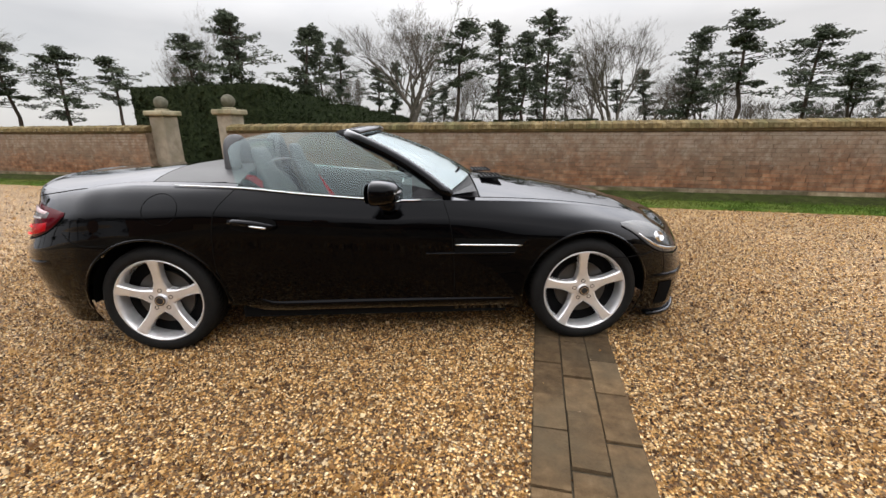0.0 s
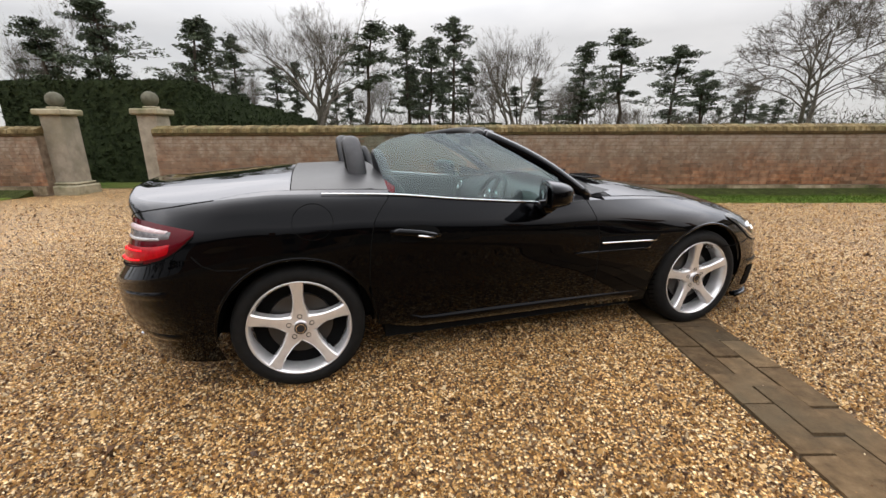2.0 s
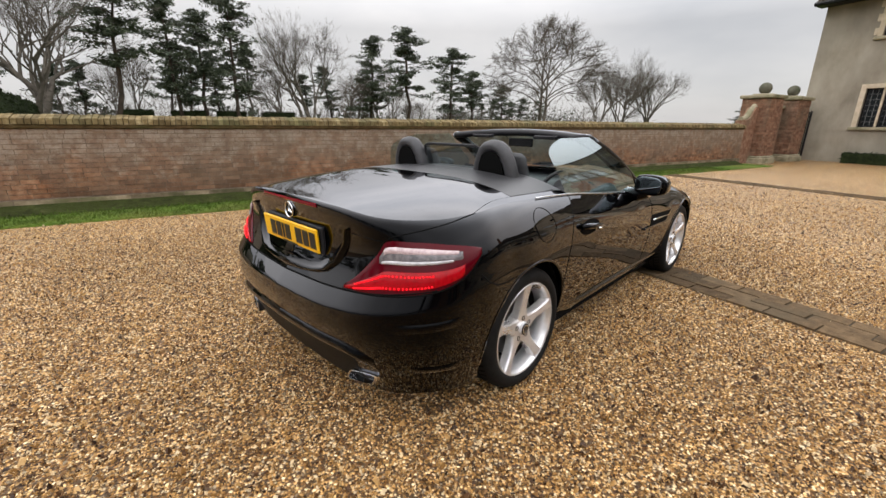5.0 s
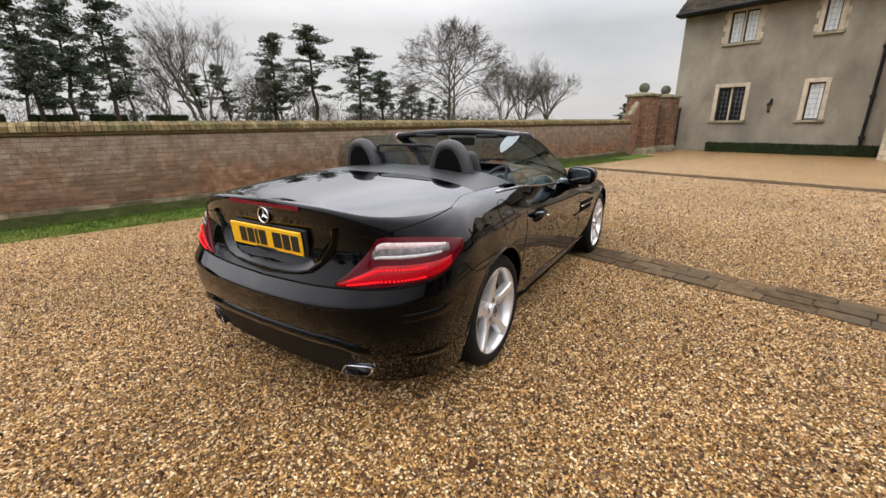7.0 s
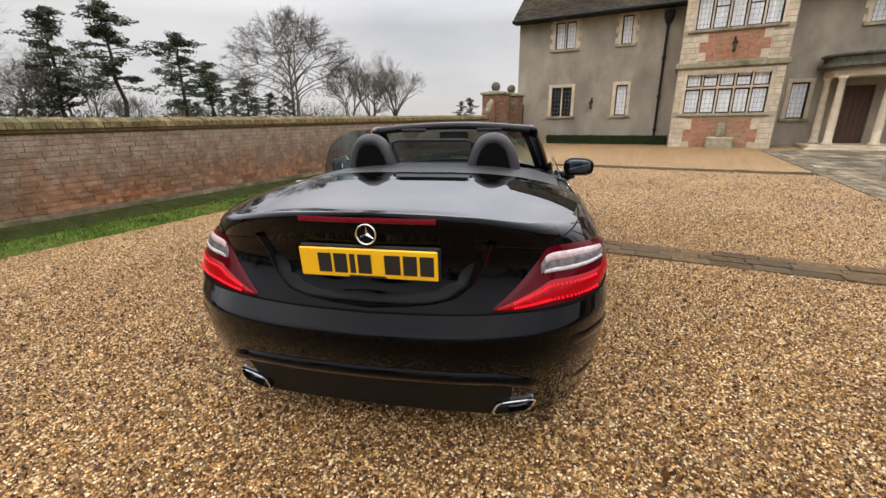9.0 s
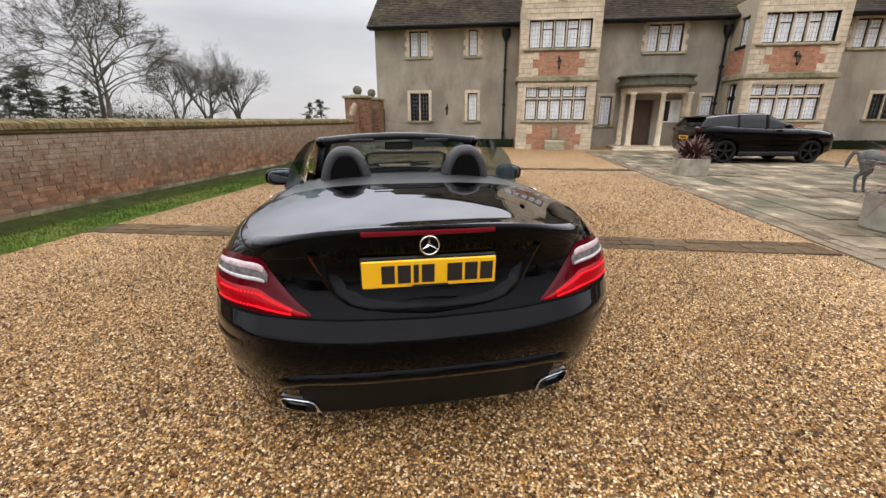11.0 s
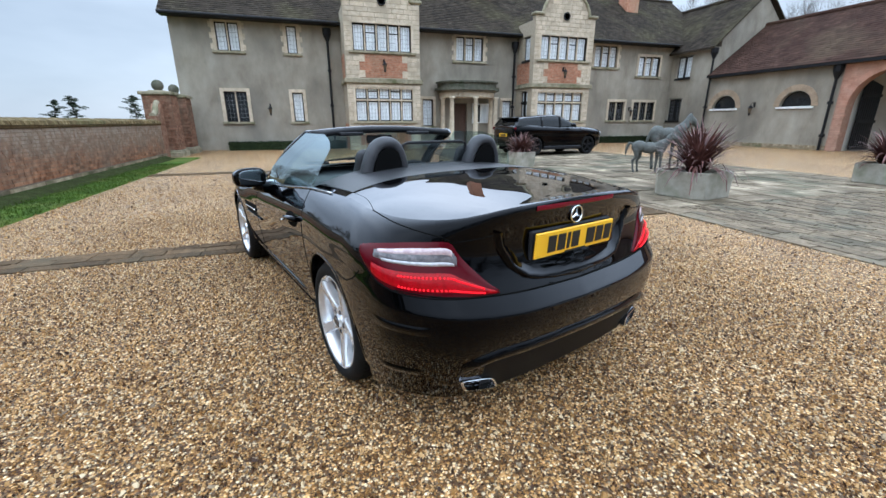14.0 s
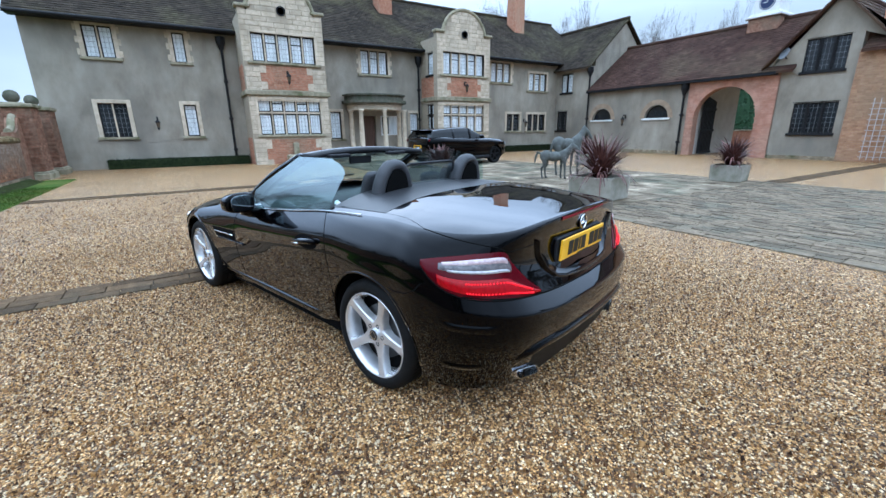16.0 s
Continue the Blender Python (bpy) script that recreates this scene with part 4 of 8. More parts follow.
bm = bmesh.new()
arch_wall(bm, 14.4, 17.3, 1.95, 3.82, 16.15, 1.951, 0.7, 0.68, 0.35, WING)
arch_wall(bm, 10.75, 14.4, 1.95, 3.82, 12.47, 1.951, 0.7, 0.7, 0.35, WING)
box(bm, 10.75, 17.3, -21.85, -21.5, -0.3, 1.949)
part("stable_wall", bm, RENDER, wing)
part("wall_foot", boxes((10.76, 17.29, -21.499, -21.47, -0.2, 0.2), (4.31, 6.79, -21.499, -21.47, -0.2, 0.16), bevel=0.008), PLINTH, wing, "mossy brick footing along the stable wall")
for c, h in ((16.15, 0.68), (12.47, 0.7)):
    lw = part("window", bmesh.new(), STONE, wing, "half-round stable window in a brick arch")
    bm = bmesh.new()
    n = 18
    for k in range(n):
        a0, a1 = math.pi * k / n + 0.008, math.pi * (k + 1) / n - 0.008
        for r0, r1, pr in ((0.72, 0.98, 0.03),):
            ring = [(c + r0 * math.cos(a0), 1.96 + r0 * math.sin(a0)), (c + r1 * math.cos(a0), 1.96 + r1 * math.sin(a0)), (c + r1 * math.cos(a1), 1.96 + r1 * math.sin(a1)), (c + r0 * math.cos(a1), 1.96 + r0 * math.sin(a1))]
            part("arch_brick", prism(bmesh.new(), ring, -pr, 0.1, WING @ Matrix(((1, 0, 0, 0), (0, 0, 1, 0), (0, 1, 0, 0), (0, 0, 0, 1)))), BUFF_BRICK, lw)
    fan = [(c + 0.69 * math.cos(math.pi * k / 16), 1.96 + 0.69 * math.sin(math.pi * k / 16)) for k in range(17)]
    part("pane", prism(bmesh.new(), fan, 0.15, 0.01, WING @ Matrix(((1, 0, 0, 0), (0, 0, 1, 0), (0, 1, 0, 0), (0, 0, 0, 1)))), DARK_GLASS, lw)
    bm = bmesh.new()
    box(bm, c - 0.82, c + 0.82, -21.6, -21.42, 1.85, 1.948, bevel=0.01)
    lw.data = mesh_of("window", bm, WHITE_PAINT)
bm = arch_wall(bmesh.new(), 6.8, 10.749, -0.3, 3.82, 8.93, 1.92, 1.42, 1.4, 0.45, WING @ Matrix.Translation((0, -0.05, 0)), 28)
part("carriage_arch", bm, PINK_MORTAR, wing, "red brick carriage arch, gate leaf open")
arch_clip = lambda a, z: not (abs(a - 8.93) < 1.44 and z < 1.92) and ((a - 8.93) / 1.46) ** 2 + ((max(z, 1.92) - 1.92) / 1.44) ** 2 > 1  # noqa: E731
masonry("brickwork", courses(6.82, 10.73, -0.1, 3.8, 0.225, 0.075, 0.01, seed=21, clip=arch_clip), WING @ Matrix.Translation((0, -0.05, 0)), 0.006, 0.05, ARCH_BRICK, wing)
for k in range(22):
    a0, a1 = math.pi * k / 22 + 0.006, math.pi * (k + 1) / 22 - 0.006
    pts = [(8.93 + r * math.cos(a), 1.92 + r * 0.985 * math.sin(a)) for r, a in ((1.41, a0), (1.64, a0), (1.64, a1), (1.41, a1))]
    part("arch_brick", prism(bmesh.new(), pts, -0.066, 0.12, WING @ Matrix(((1, 0, 0, 0), (0, 0, 1, 0), (0, 1, 0, 0), (0, 0, 0, 1)))), ARCH_BRICK, wing)
PASSAGE = textured("limewashed_wall", [(0.3, (0.5, 0.47, 0.4)), (0.7, (0.62, 0.59, 0.52))], 2, 0.95, 0.3, 40)
part("passage", boxes((10.4, 10.55, -26.0, -21.96, -0.2, 3.7), (7.2, 7.35, -26.0, -21.96, -0.2, 3.7), (7.35, 10.4, -26.0, -21.96, 3.6, 3.7)), PASSAGE, wing)
gate = thing("carriage_gate", pose(10.2, -22.0, 0), "black slatted timber gate leaf, standing open", "gate")
for z in (0.08, 1.2, 2.28):
    part("rail", boxes((-0.06, 0.0, -1.3, -0.02, z, z + 0.12)), IRON, gate)
for k in range(9):
    part("slat", boxes((0.001, 0.03, -1.3 + k * 0.143, -1.19 + k * 0.143, 0.06, 2.75 + 0.04 * k)), IRON, gate)
roof("stable_roof", ((6.3, -21.2, 3.75), (17.28, -21.2, 3.75)), ((6.3, -25.0, 6.55), (17.28, -25.0, 6.55)), ((6.3, -28.8, 3.75), (17.28, -28.8, 3.75)), RED_TILE, wing, "red-brown plain-tile stable roof")
part("eaves_board", boxes((6.9, 17.25, -21.48, -21.15, 3.62, 3.74)), IRON, wing)
gw = [(4.68, 6.1, 3.62, 4.88), (4.6, 6.12, 1.12, 2.36)]
bm = pierced(bmesh.new(), 4.3, 6.799, -0.3, 4.9, gw, 0.4, WING)
prism(bm, [(7.35, 4.0), (7.2, 3.9), (6.8, 3.9), (6.8, 4.9), (4.3, 4.9), (2.9, 4.3), (3.2, 4.3), (5.2, 6.42)], 0, 0.4, Matrix(((1, 0, 0, 0), (0, 0, -1, -21.5), (0, 1, 0, 0), (0, 0, 0, 1))))
part("gable_wall", bm, RENDER, wing)
for g4 in gw:
    window(wing, WING, *g4, 3, (), DARK_GLASS, 0.0, False, True, 0.06)
roof("gable_roof", ((7.5, -21.2, 3.95), (7.5, -29, 3.95)), ((5.2, -21.2, 6.52), (5.2, -29, 6.52)), ((2.9, -21.2, 3.95), (2.9, -29, 3.95)), RED_TILE, wing, "tiled gable roof")
bm = boxes((-7.0, 4.29, -21.7, -21.35, -0.3, 4.25))
part("brick_wall", bm, PINK_MORTAR, wing)
masonry("brickwork", courses(-3.0, 4.29, 0.0, 4.2, 0.225, 0.075, 0.01, seed=31), WING @ Matrix.Translation((0, -0.15, 0)), 0.006, 0.05, ORANGE_BRICK, wing)
roof("lean_roof", ((-7.2, -21.1, 4.2), (4.2, -21.1, 4.2)), ((-7.2, -24.6, 6.6), (4.2, -24.6, 6.6)), ((-7.2, -28.0, 4.2), (4.2, -28.0, 4.2)), RED_TILE, wing, "red-brown tiled roof")
part("chimney", boxes((3.2, 4.0, -22.6, -21.9, 4.3, 8.5), bevel=0.02), RED_BRICK, wing)
TRELLIS_PAINT = textured("weathered_white_paint", [(0.3, (0.38, 0.34, 0.31)), (0.7, (0.56, 0.52, 0.48))], 6, 0.8, 0.2, 40)
trellis = thing("trellis", pose(2.93, -21.2, 0.1), "white timber trellis leaning on a brick wall", "trellis")
for k in range(7):
    part("slat", boxes((-0.6 + 0.19 * k, -0.578 + 0.19 * k, 0.0, 0.018, 0.0, 2.3)), TRELLIS_PAINT, trellis)
for k in range(11):
    part("slat", boxes((-0.62, 0.62, 0.018, 0.034, 0.1 + 0.2 * k, 0.122 + 0.2 * k)), TRELLIS_PAINT, trellis)
turret = thing("clock_turret", pose(9.15, -25.0, 6.29), "white clock turret on a dark red brick base", "clock turret")
part("base", boxes((-0.68, 0.68, -0.68, 0.68, -0.4, 0.42)), PIER_BRICK, turret)
part("cornice", boxes((-0.8, 0.8, -0.8, 0.8, 0.421, 0.53), (-0.68, 0.68, -0.68, 0.68, 0.531, 0.62), bevel=0.02), WHITE_PAINT, turret)
part("case", boxes((-0.57, 0.57, -0.57, 0.57, 0.621, 1.75), bevel=0.02), WHITE_PAINT, turret)
tf = Matrix.Translation((0, 0.571, 1.1)) @ Matrix.Rotation(-math.pi / 2, 4, "X")
face = part("clock_face", lathe(bmesh.new(), [(0.0, 0.02), (0.33, 0.02), (0.35, 0.0)], tf, 28), shader("blue_enamel", (0.012, 0.025, 0.09), 0.4)[0], turret)
part("dial_ring", lathe(bmesh.new(), [(0.29, 0.022), (0.29, 0.03), (0.31, 0.03), (0.31, 0.022)], tf, 28, True), WHITE_PAINT, face)
part("pointer", boxes((-0.018, 0.018, 0.595, 0.605, 1.1, 1.34), (0.018, 0.17, 0.595, 0.605, 1.085, 1.115)), WHITE_PAINT, face)
part("dome", lathe(bmesh.new(), [(0.62, 1.75), (0.55, 1.9), (0.3, 2.25), (0.05, 2.5), (0.0, 2.8)], None, 12), LEAD, turret)
dish = thing("satellite_dish", pose(6.7, -21.49, 4.35), "small grey satellite dish on the gable", "satellite dish")
part("reflector", lathe(bmesh.new(), [(0.0, 0.0), (0.14, 0.02), (0.24, 0.06), (0.245, 0.06), (0.14, 0.005), (0.0, -0.02)], Matrix.Translation((0, 0.25, 0.05)) @ Matrix.Rotation(-1.1, 4, "X") @ Matrix.Rotation(0.5, 4, "Y"), 20), PLASTIC_GREY, dish, smooth=True)
part("bracket", tube(bmesh.new(), [(0, 0, -0.1), (0, 0.12, -0.1), (0, 0.23, 0.03)], 0.02, 8), IRON, dish)

# clipped box hedge along the front
def hedge(name, x0, x1, y0, y1, z1, label, material=YEW, seed=2, tuft=0.035, density=900):
    """A clipped hedge: a solid core under many short leaf blades."""
    rnd = np.random.default_rng(seed)
    ob = part(name, boxes((x0, x1, y0, y1, -0.05, z1)), material)
    tagged(ob, label, "hedge")
    faces = [((x0, x0), (y0, y1), (0, z1)), ((x1, x1), (y0, y1), (0, z1)), ((x0, x1), (y0, y0), (0, z1)), ((x0, x1), (y1, y1), (0, z1)), ((x0, x1), (y0, y1), (z1, z1))]
    vs = []
    for fx, fy, fz in faces:
        area = max(fx[1] - fx[0], 1e-9) * max(fy[1] - fy[0], 1e-9) * max(fz[1] - fz[0], 1e-9) * 1e9
        n = int(min(9000, density * area))
        p = np.stack([rnd.uniform(*f, n) if f[1] > f[0] else np.full(n, f[0]) for f in (fx, fy, fz)], 1)
        w = rnd.normal(0, 1, (2, n, 3)) * tuft
        vs.append(np.stack([p - w[0] * 0.5, p + w[0] * 0.5, p + w[1]], 1))
    vs = np.concatenate(vs)
    bulk("leaves", vs.reshape(-1, 3), np.arange(len(vs) * 3).reshape(-1, 3), material, ob)
    ob["kind"] = "stuff"
    return ob


hedge("box_hedge", 19.72, 20.12, -1.0, 4.35, 0.36, "low clipped box hedge at the foot of the wall", seed=4)
hedge("box_hedge", 19.72, 20.12, -21.0, -14.3, 0.36, "low clipped box hedge at the foot of the wall", seed=5)
basin = thing("wall_basin", pose(18.1, -2.9, 0), "stone wall basin with an upright spout", "fountain")
part("trough", boxes((-0.35, 0.28, -0.45, 0.45, -0.05, 0.42), bevel=0.04), MOSSY_STONE, basin)
part("spout", boxes((0.08, 0.28, -0.12, 0.12, 0.421, 0.95), bevel=0.03), MOSSY_STONE, basin)
# the yard behind the carriage arch
yard = tagged(part("wall_yard", boxes((5.0, 16.0, -32.2, -31.9, -0.2, 1.15)), RED_BRICK), "low brick wall in the yard behind the arch", "wall", kind="structure")
part("coping", boxes((4.95, 16.0, -32.26, -31.84, 1.151, 1.24), bevel=0.02), MOSSY_STONE, yard)
LAUREL = textured("laurel_leaf", [(0.3, (0.02, 0.05, 0.02)), (0.7, (0.05, 0.11, 0.045))], 6, 0.5, 0.3, 30, piece=0.35)
hedge("laurel_hedge", 4.0, 17.0, -36.0, -34.0, 4.2, "tall green laurel hedge behind the yard wall", LAUREL, 9, 0.09, 120)

# ---- the roadster: x ahead of the rear axle, y to its left, z up ----
car = thing("roadster", pose(0, 0, 0, 0, 0, 17), "black two-seat roadster with its roof down, parked on gravel", "car")

# stations from the middle of the tail round to the middle of the nose; each has seven levels from the bottom to the shoulder
BODY = [
    [(-0.745, 0, 0.198), (-0.832, 0, 0.365), (-0.862, 0, 0.48), (-0.86, 0, 0.56), (-0.805, 0, 0.625), (-0.738, 0, 0.79), (-0.758, 0, 0.985)],
    [(-0.735, 0.355, 0.2), (-0.817, 0.365, 0.365), (-0.845, 0.37, 0.48), (-0.843, 0.37, 0.565), (-0.79, 0.36, 0.634), (-0.724, 0.35, 0.79), (-0.738, 0.35, 0.974)],
    [(-0.68, 0.585, 0.203), (-0.745, 0.61, 0.365), (-0.77, 0.625, 0.48), (-0.77, 0.632, 0.592), (-0.73, 0.615, 0.66), (-0.678, 0.595, 0.80), (-0.66, 0.55, 0.944)],
    [(-0.54, 0.738, 0.2), (-0.58, 0.768, 0.365), (-0.60, 0.79, 0.49), (-0.604, 0.795, 0.62), (-0.588, 0.782, 0.69), (-0.55, 0.745, 0.81), (-0.49, 0.65, 0.932)],
    [(-0.38, 0.80, 0.19), (-0.385, 0.84, 0.345), (-0.39, 0.862, 0.51), (-0.39, 0.867, 0.645), (-0.385, 0.86, 0.71), (-0.36, 0.82, 0.82), (-0.32, 0.70, 0.939)],
    [(-0.18, 0.80, 0.19), (-0.18, 0.855, 0.33), (-0.18, 0.887, 0.515), (-0.18, 0.89, 0.66), (-0.18, 0.884, 0.73), (-0.18, 0.84, 0.835), (-0.18, 0.715, 0.948)],
    [(0.0, 0.80, 0.19), (0.0, 0.86, 0.33), (0.0, 0.898, 0.52), (0.0, 0.903, 0.66), (0.0, 0.895, 0.74), (0.0, 0.85, 0.838), (0.0, 0.725, 0.952)],
    [(0.40, 0.79, 0.19), (0.38, 0.83, 0.3), (0.345, 0.868, 0.5), (0.35, 0.88, 0.64), (0.36, 0.882, 0.73), (0.385, 0.858, 0.83), (0.47, 0.765, 0.932)],
    [(0.85, 0.78, 0.19), (0.85, 0.815, 0.28), (0.85, 0.852, 0.47), (0.85, 0.868, 0.62), (0.85, 0.872, 0.7), (0.85, 0.857, 0.79), (0.85, 0.785, 0.893)],
    [(1.3, 0.78, 0.19), (1.3, 0.815, 0.28), (1.3, 0.85, 0.46), (1.3, 0.863, 0.6), (1.3, 0.866, 0.67), (1.3, 0.852, 0.76), (1.3, 0.79, 0.856)],
    [(1.66, 0.78, 0.19), (1.66, 0.82, 0.28), (1.66, 0.855, 0.46), (1.65, 0.866, 0.6), (1.645, 0.866, 0.67), (1.63, 0.848, 0.76), (1.6, 0.785, 0.852)],
    [(2.05, 0.79, 0.19), (2.05, 0.835, 0.3), (2.05, 0.872, 0.48), (2.05, 0.876, 0.6), (2.05, 0.872, 0.67), (2.05, 0.835, 0.755), (2.05, 0.745, 0.835)],
    [(2.43, 0.8, 0.2), (2.43, 0.85, 0.32), (2.43, 0.893, 0.5), (2.43, 0.895, 0.61), (2.43, 0.886, 0.67), (2.43, 0.825, 0.745), (2.43, 0.70, 0.80)],
    [(2.79, 0.80, 0.125), (2.80, 0.832, 0.29), (2.80, 0.852, 0.44), (2.79, 0.848, 0.56), (2.79, 0.83, 0.62), (2.79, 0.765, 0.69), (2.76, 0.64, 0.745)],
    [(3.015, 0.725, 0.115), (3.05, 0.737, 0.28), (3.05, 0.737, 0.42), (3.03, 0.724, 0.52), (3.005, 0.70, 0.58), (2.975, 0.66, 0.64), (2.92, 0.56, 0.70)],
    [(3.19, 0.43, 0.11), (3.225, 0.435, 0.28), (3.225, 0.43, 0.42), (3.2, 0.41, 0.52), (3.175, 0.4, 0.58), (3.135, 0.38, 0.64), (3.07, 0.35, 0.69)],
    [(3.245, 0, 0.11), (3.28, 0, 0.28), (3.285, 0, 0.42), (3.265, 0, 0.52), (3.235, 0, 0.58), (3.195, 0, 0.64), (3.13, 0, 0.688)],
]
CROWN = [0.985, 0.984, 0.985, 0.998, 1.011, 1.021, 1.03, 1.034, 0.98, 0.965, 0.95, 0.912, 0.857, 0.797, 0.745, 0.708, 0.688]
FULLER = {1: (0.0, 0.004), 2: (-0.012, 0.03), 3: (-0.012, 0.048), 4: (0.0, 0.03), 5: (0.0, 0.008)}
for n, (dx, dy) in FULLER.items():
    BODY[n] = [(x + dx * f, y + dy * f, z) for (x, y, z), f in zip(BODY[n], (1.0, 1.0, 1.0, 1.0, 0.95, 0.75, 0.55))]
# broad haunches
for n, dy in ((2, 0.022), (3, 0.038), (4, 0.046), (5, 0.044), (6, 0.036), (7, 0.008)):
    (x5, y5, z5), (x6, y6, z6) = BODY[n][5:]
    BODY[n][5:] = [(x5, y5 + 0.5 * dy, z5), (x6, y6 + dy, z6)]
for n in range(3):
    x, y, z = BODY[n][0]
    BODY[n][0] = (x, y, z - 0.018)
COLUMNS = [[st[k] for st in BODY] for k in range(7)]
SHELL, RIM = {}, {}


def rim_way(s):
    """The direction in which the deck leaves the shoulder at station s."""
    key = round(s, 5)
    if key not in RIM:
        e = spline(COLUMNS[6], s)
        rise = 3.4 * (float(spline([(c,) for c in CROWN], s)[0]) - e[2]) / max(e[1], 0.2)
        along, across = Vector(spline(COLUMNS[6], min(s + 0.05, 16)) - spline(COLUMNS[6], max(s - 0.05, 0))).normalized(), Vector((0, -1, rise)).normalized()
        way = along.cross(across).cross(along)
        way = way.normalized() if way.length > 1e-3 else Vector((1, 0, 0))
        f = min(1.0, max(0.0, (s - 1.0) / 1.2))
        RIM[key] = np.array((Vector((1, 0, 0)) * (1 - f) + way * f).normalized()) * (0.05 + 0.11 * min(1.0, s / 1.9))
    return RIM[key]


def shell(s, l, side=1):
    """A point of the car's outer skin: s along the stations, l up the levels."""
    key = (round(s, 5), round(l, 5))
    if key not in SHELL:
        cols = [spline(c, s) for c in COLUMNS]
        p = spline(cols, l)
        if 2 < l < 4 and s < 4.4:
            # the bumper's upper ledge breaks over a crisp edge, which fades out towards the wheel
            hard = spline(cols[:4], l) if l < 3 else cols[3] + (cols[4] - cols[3]) * (l - 3)
            p = p + (hard - p) * min(1.0, (4.4 - s) / 1.2)
        if l > 5 and s < 7.2:
            # the shoulder rolls over into the deck
            u, a, b = l - 5, (cols[6] - cols[4]) / 2, rim_way(s)
            roll = cols[5] * (2 * u**3 - 3 * u * u + 1) + a * (u**3 - 2 * u * u + u) + cols[6] * (3 * u * u - 2 * u**3) + b * (u**3 - u * u)
            p = p + (roll - p) * min(1.0, (7.2 - s) / 0.7)
        SHELL[key] = p
    x, y, z = SHELL[key]
    return Vector((x, max(y, 0.0) * side, z))


def skin(s, z, side=1, out=0.0):
    """The skin at station s and height z, moved outwards."""
    lo, hi = 0.0, 6.0
    for _ in range(18):
        mid = (lo + hi) / 2
        lo, hi = (mid, hi) if shell(s, mid)[2] < z else (lo, mid)
    p = shell(s, lo, side)
    if out:
        a, b = shell(min(s + 0.05, 16), lo, side) - shell(max(s - 0.05, 0), lo, side), shell(s, min(lo + 0.1, 6), side) - shell(s, max(lo - 0.1, 0), side)
        n = a.cross(b).normalized()
        p = p + float(out) * (n if n.dot(p - Vector((1.2, 0, 0.5))) > 0 else -n)
    return p


def at_x(x, z, side=1, out=0.0):
    """The skin on the car's flank at x and height z."""
    lo, hi = 2.2, 15.5
    for _ in range(20):
        mid = (lo + hi) / 2
        lo, hi = (mid, hi) if skin(mid, z).x < x else (lo, mid)
    return skin(lo, z, side, out)


def thicken(bm, inward, t=0.006):
    """Gives a sheet thickness towards inward(point), with crisp edges."""
    bm.normal_update()
    rim = [e for e in bm.edges if len(e.link_faces) == 1]
    faces = list(bm.faces)
    inner = {}
    for v in list(bm.verts):
        n = v.normal.copy()
        inner[v] = (v.co + n * (t if n.dot(inward(v.co)) > 0 else -t))
    inner = {v: bm.verts.new(co) for v, co in inner.items()}
    for f in faces:
        bm.faces.new([inner[v] for v in reversed(f.verts)])
    for e in rim:
        u, v = e.verts
        bm.faces.new((u, v, inner[v], inner[u]))
        e.smooth = False
    return bm


WHEELS = ((0.0, 0.365), (2.43, 0.365))


def panel(name, s0, s1, l0, l1, side, label="", material=PAINT, ns=12, nl=8, keep=None, mid_at=0):
    """A body panel over a range of stations and levels, cut at the wheel arches and given thickness."""
    S, L = np.linspace(s0 if side else -s1, s1, max(2, int((s1 - s0) * ns * (1 if side else 2)) + 1)), np.linspace(l0, l1, max(2, int((l1 - l0) * nl) + 1))
    bm = bmesh.new()
    vs = [[bm.verts.new(shell(abs(s), l, side or (1 if s >= 0 else -1)) if mid_at == 0 else shell(16 - abs(16 - s), l, side or (1 if s <= 16 else -1))) for l in L] for s in S]
    cut, used = set(), set()
    for i in range(len(S) - 1):
        for j in range(len(L) - 1):
            quad = (vs[i][j], vs[i + 1][j], vs[i + 1][j + 1], vs[i][j + 1])
            c = sum((v.co for v in quad), Vector()) / 4
            if any(math.hypot(c.x - wx, c.z - 0.315) < r for wx, r in WHEELS) or (keep and not keep(c)):
                cut.update(quad)
            else:
                bm.faces.new(quad)
                used.update(quad)
    for v in cut & used:
        for wx, r in WHEELS:
            d = Vector((v.co.x - wx, 0, v.co.z - 0.315))
            if abs(d.length - r) < 0.07:
                v.co += d.normalized() * (r - d.length)
    bmesh.ops.delete(bm, geom=[v for v in bm.verts if not v.link_faces], context="VERTS")
    # drop slivers left below the arches
    todo, isles = set(bm.verts), []
    while todo:
        isle, stack = set(), [todo.pop()]
        while stack:
            v = stack.pop()
            isle.add(v)
            near_by = {e.other_vert(v) for e in v.link_edges} & todo
            todo -= near_by
            stack += near_by
        isles.append(isle)
    isles.sort(key=len)
    for isle in isles[:-1]:
        bmesh.ops.delete(bm, geom=list(isle), context="VERTS")
    thicken(bm, lambda q: Vector((1.2, 0, 0.45)) - q)
    ob = part(name, bm, material, car, label, smooth=True)
    return ob


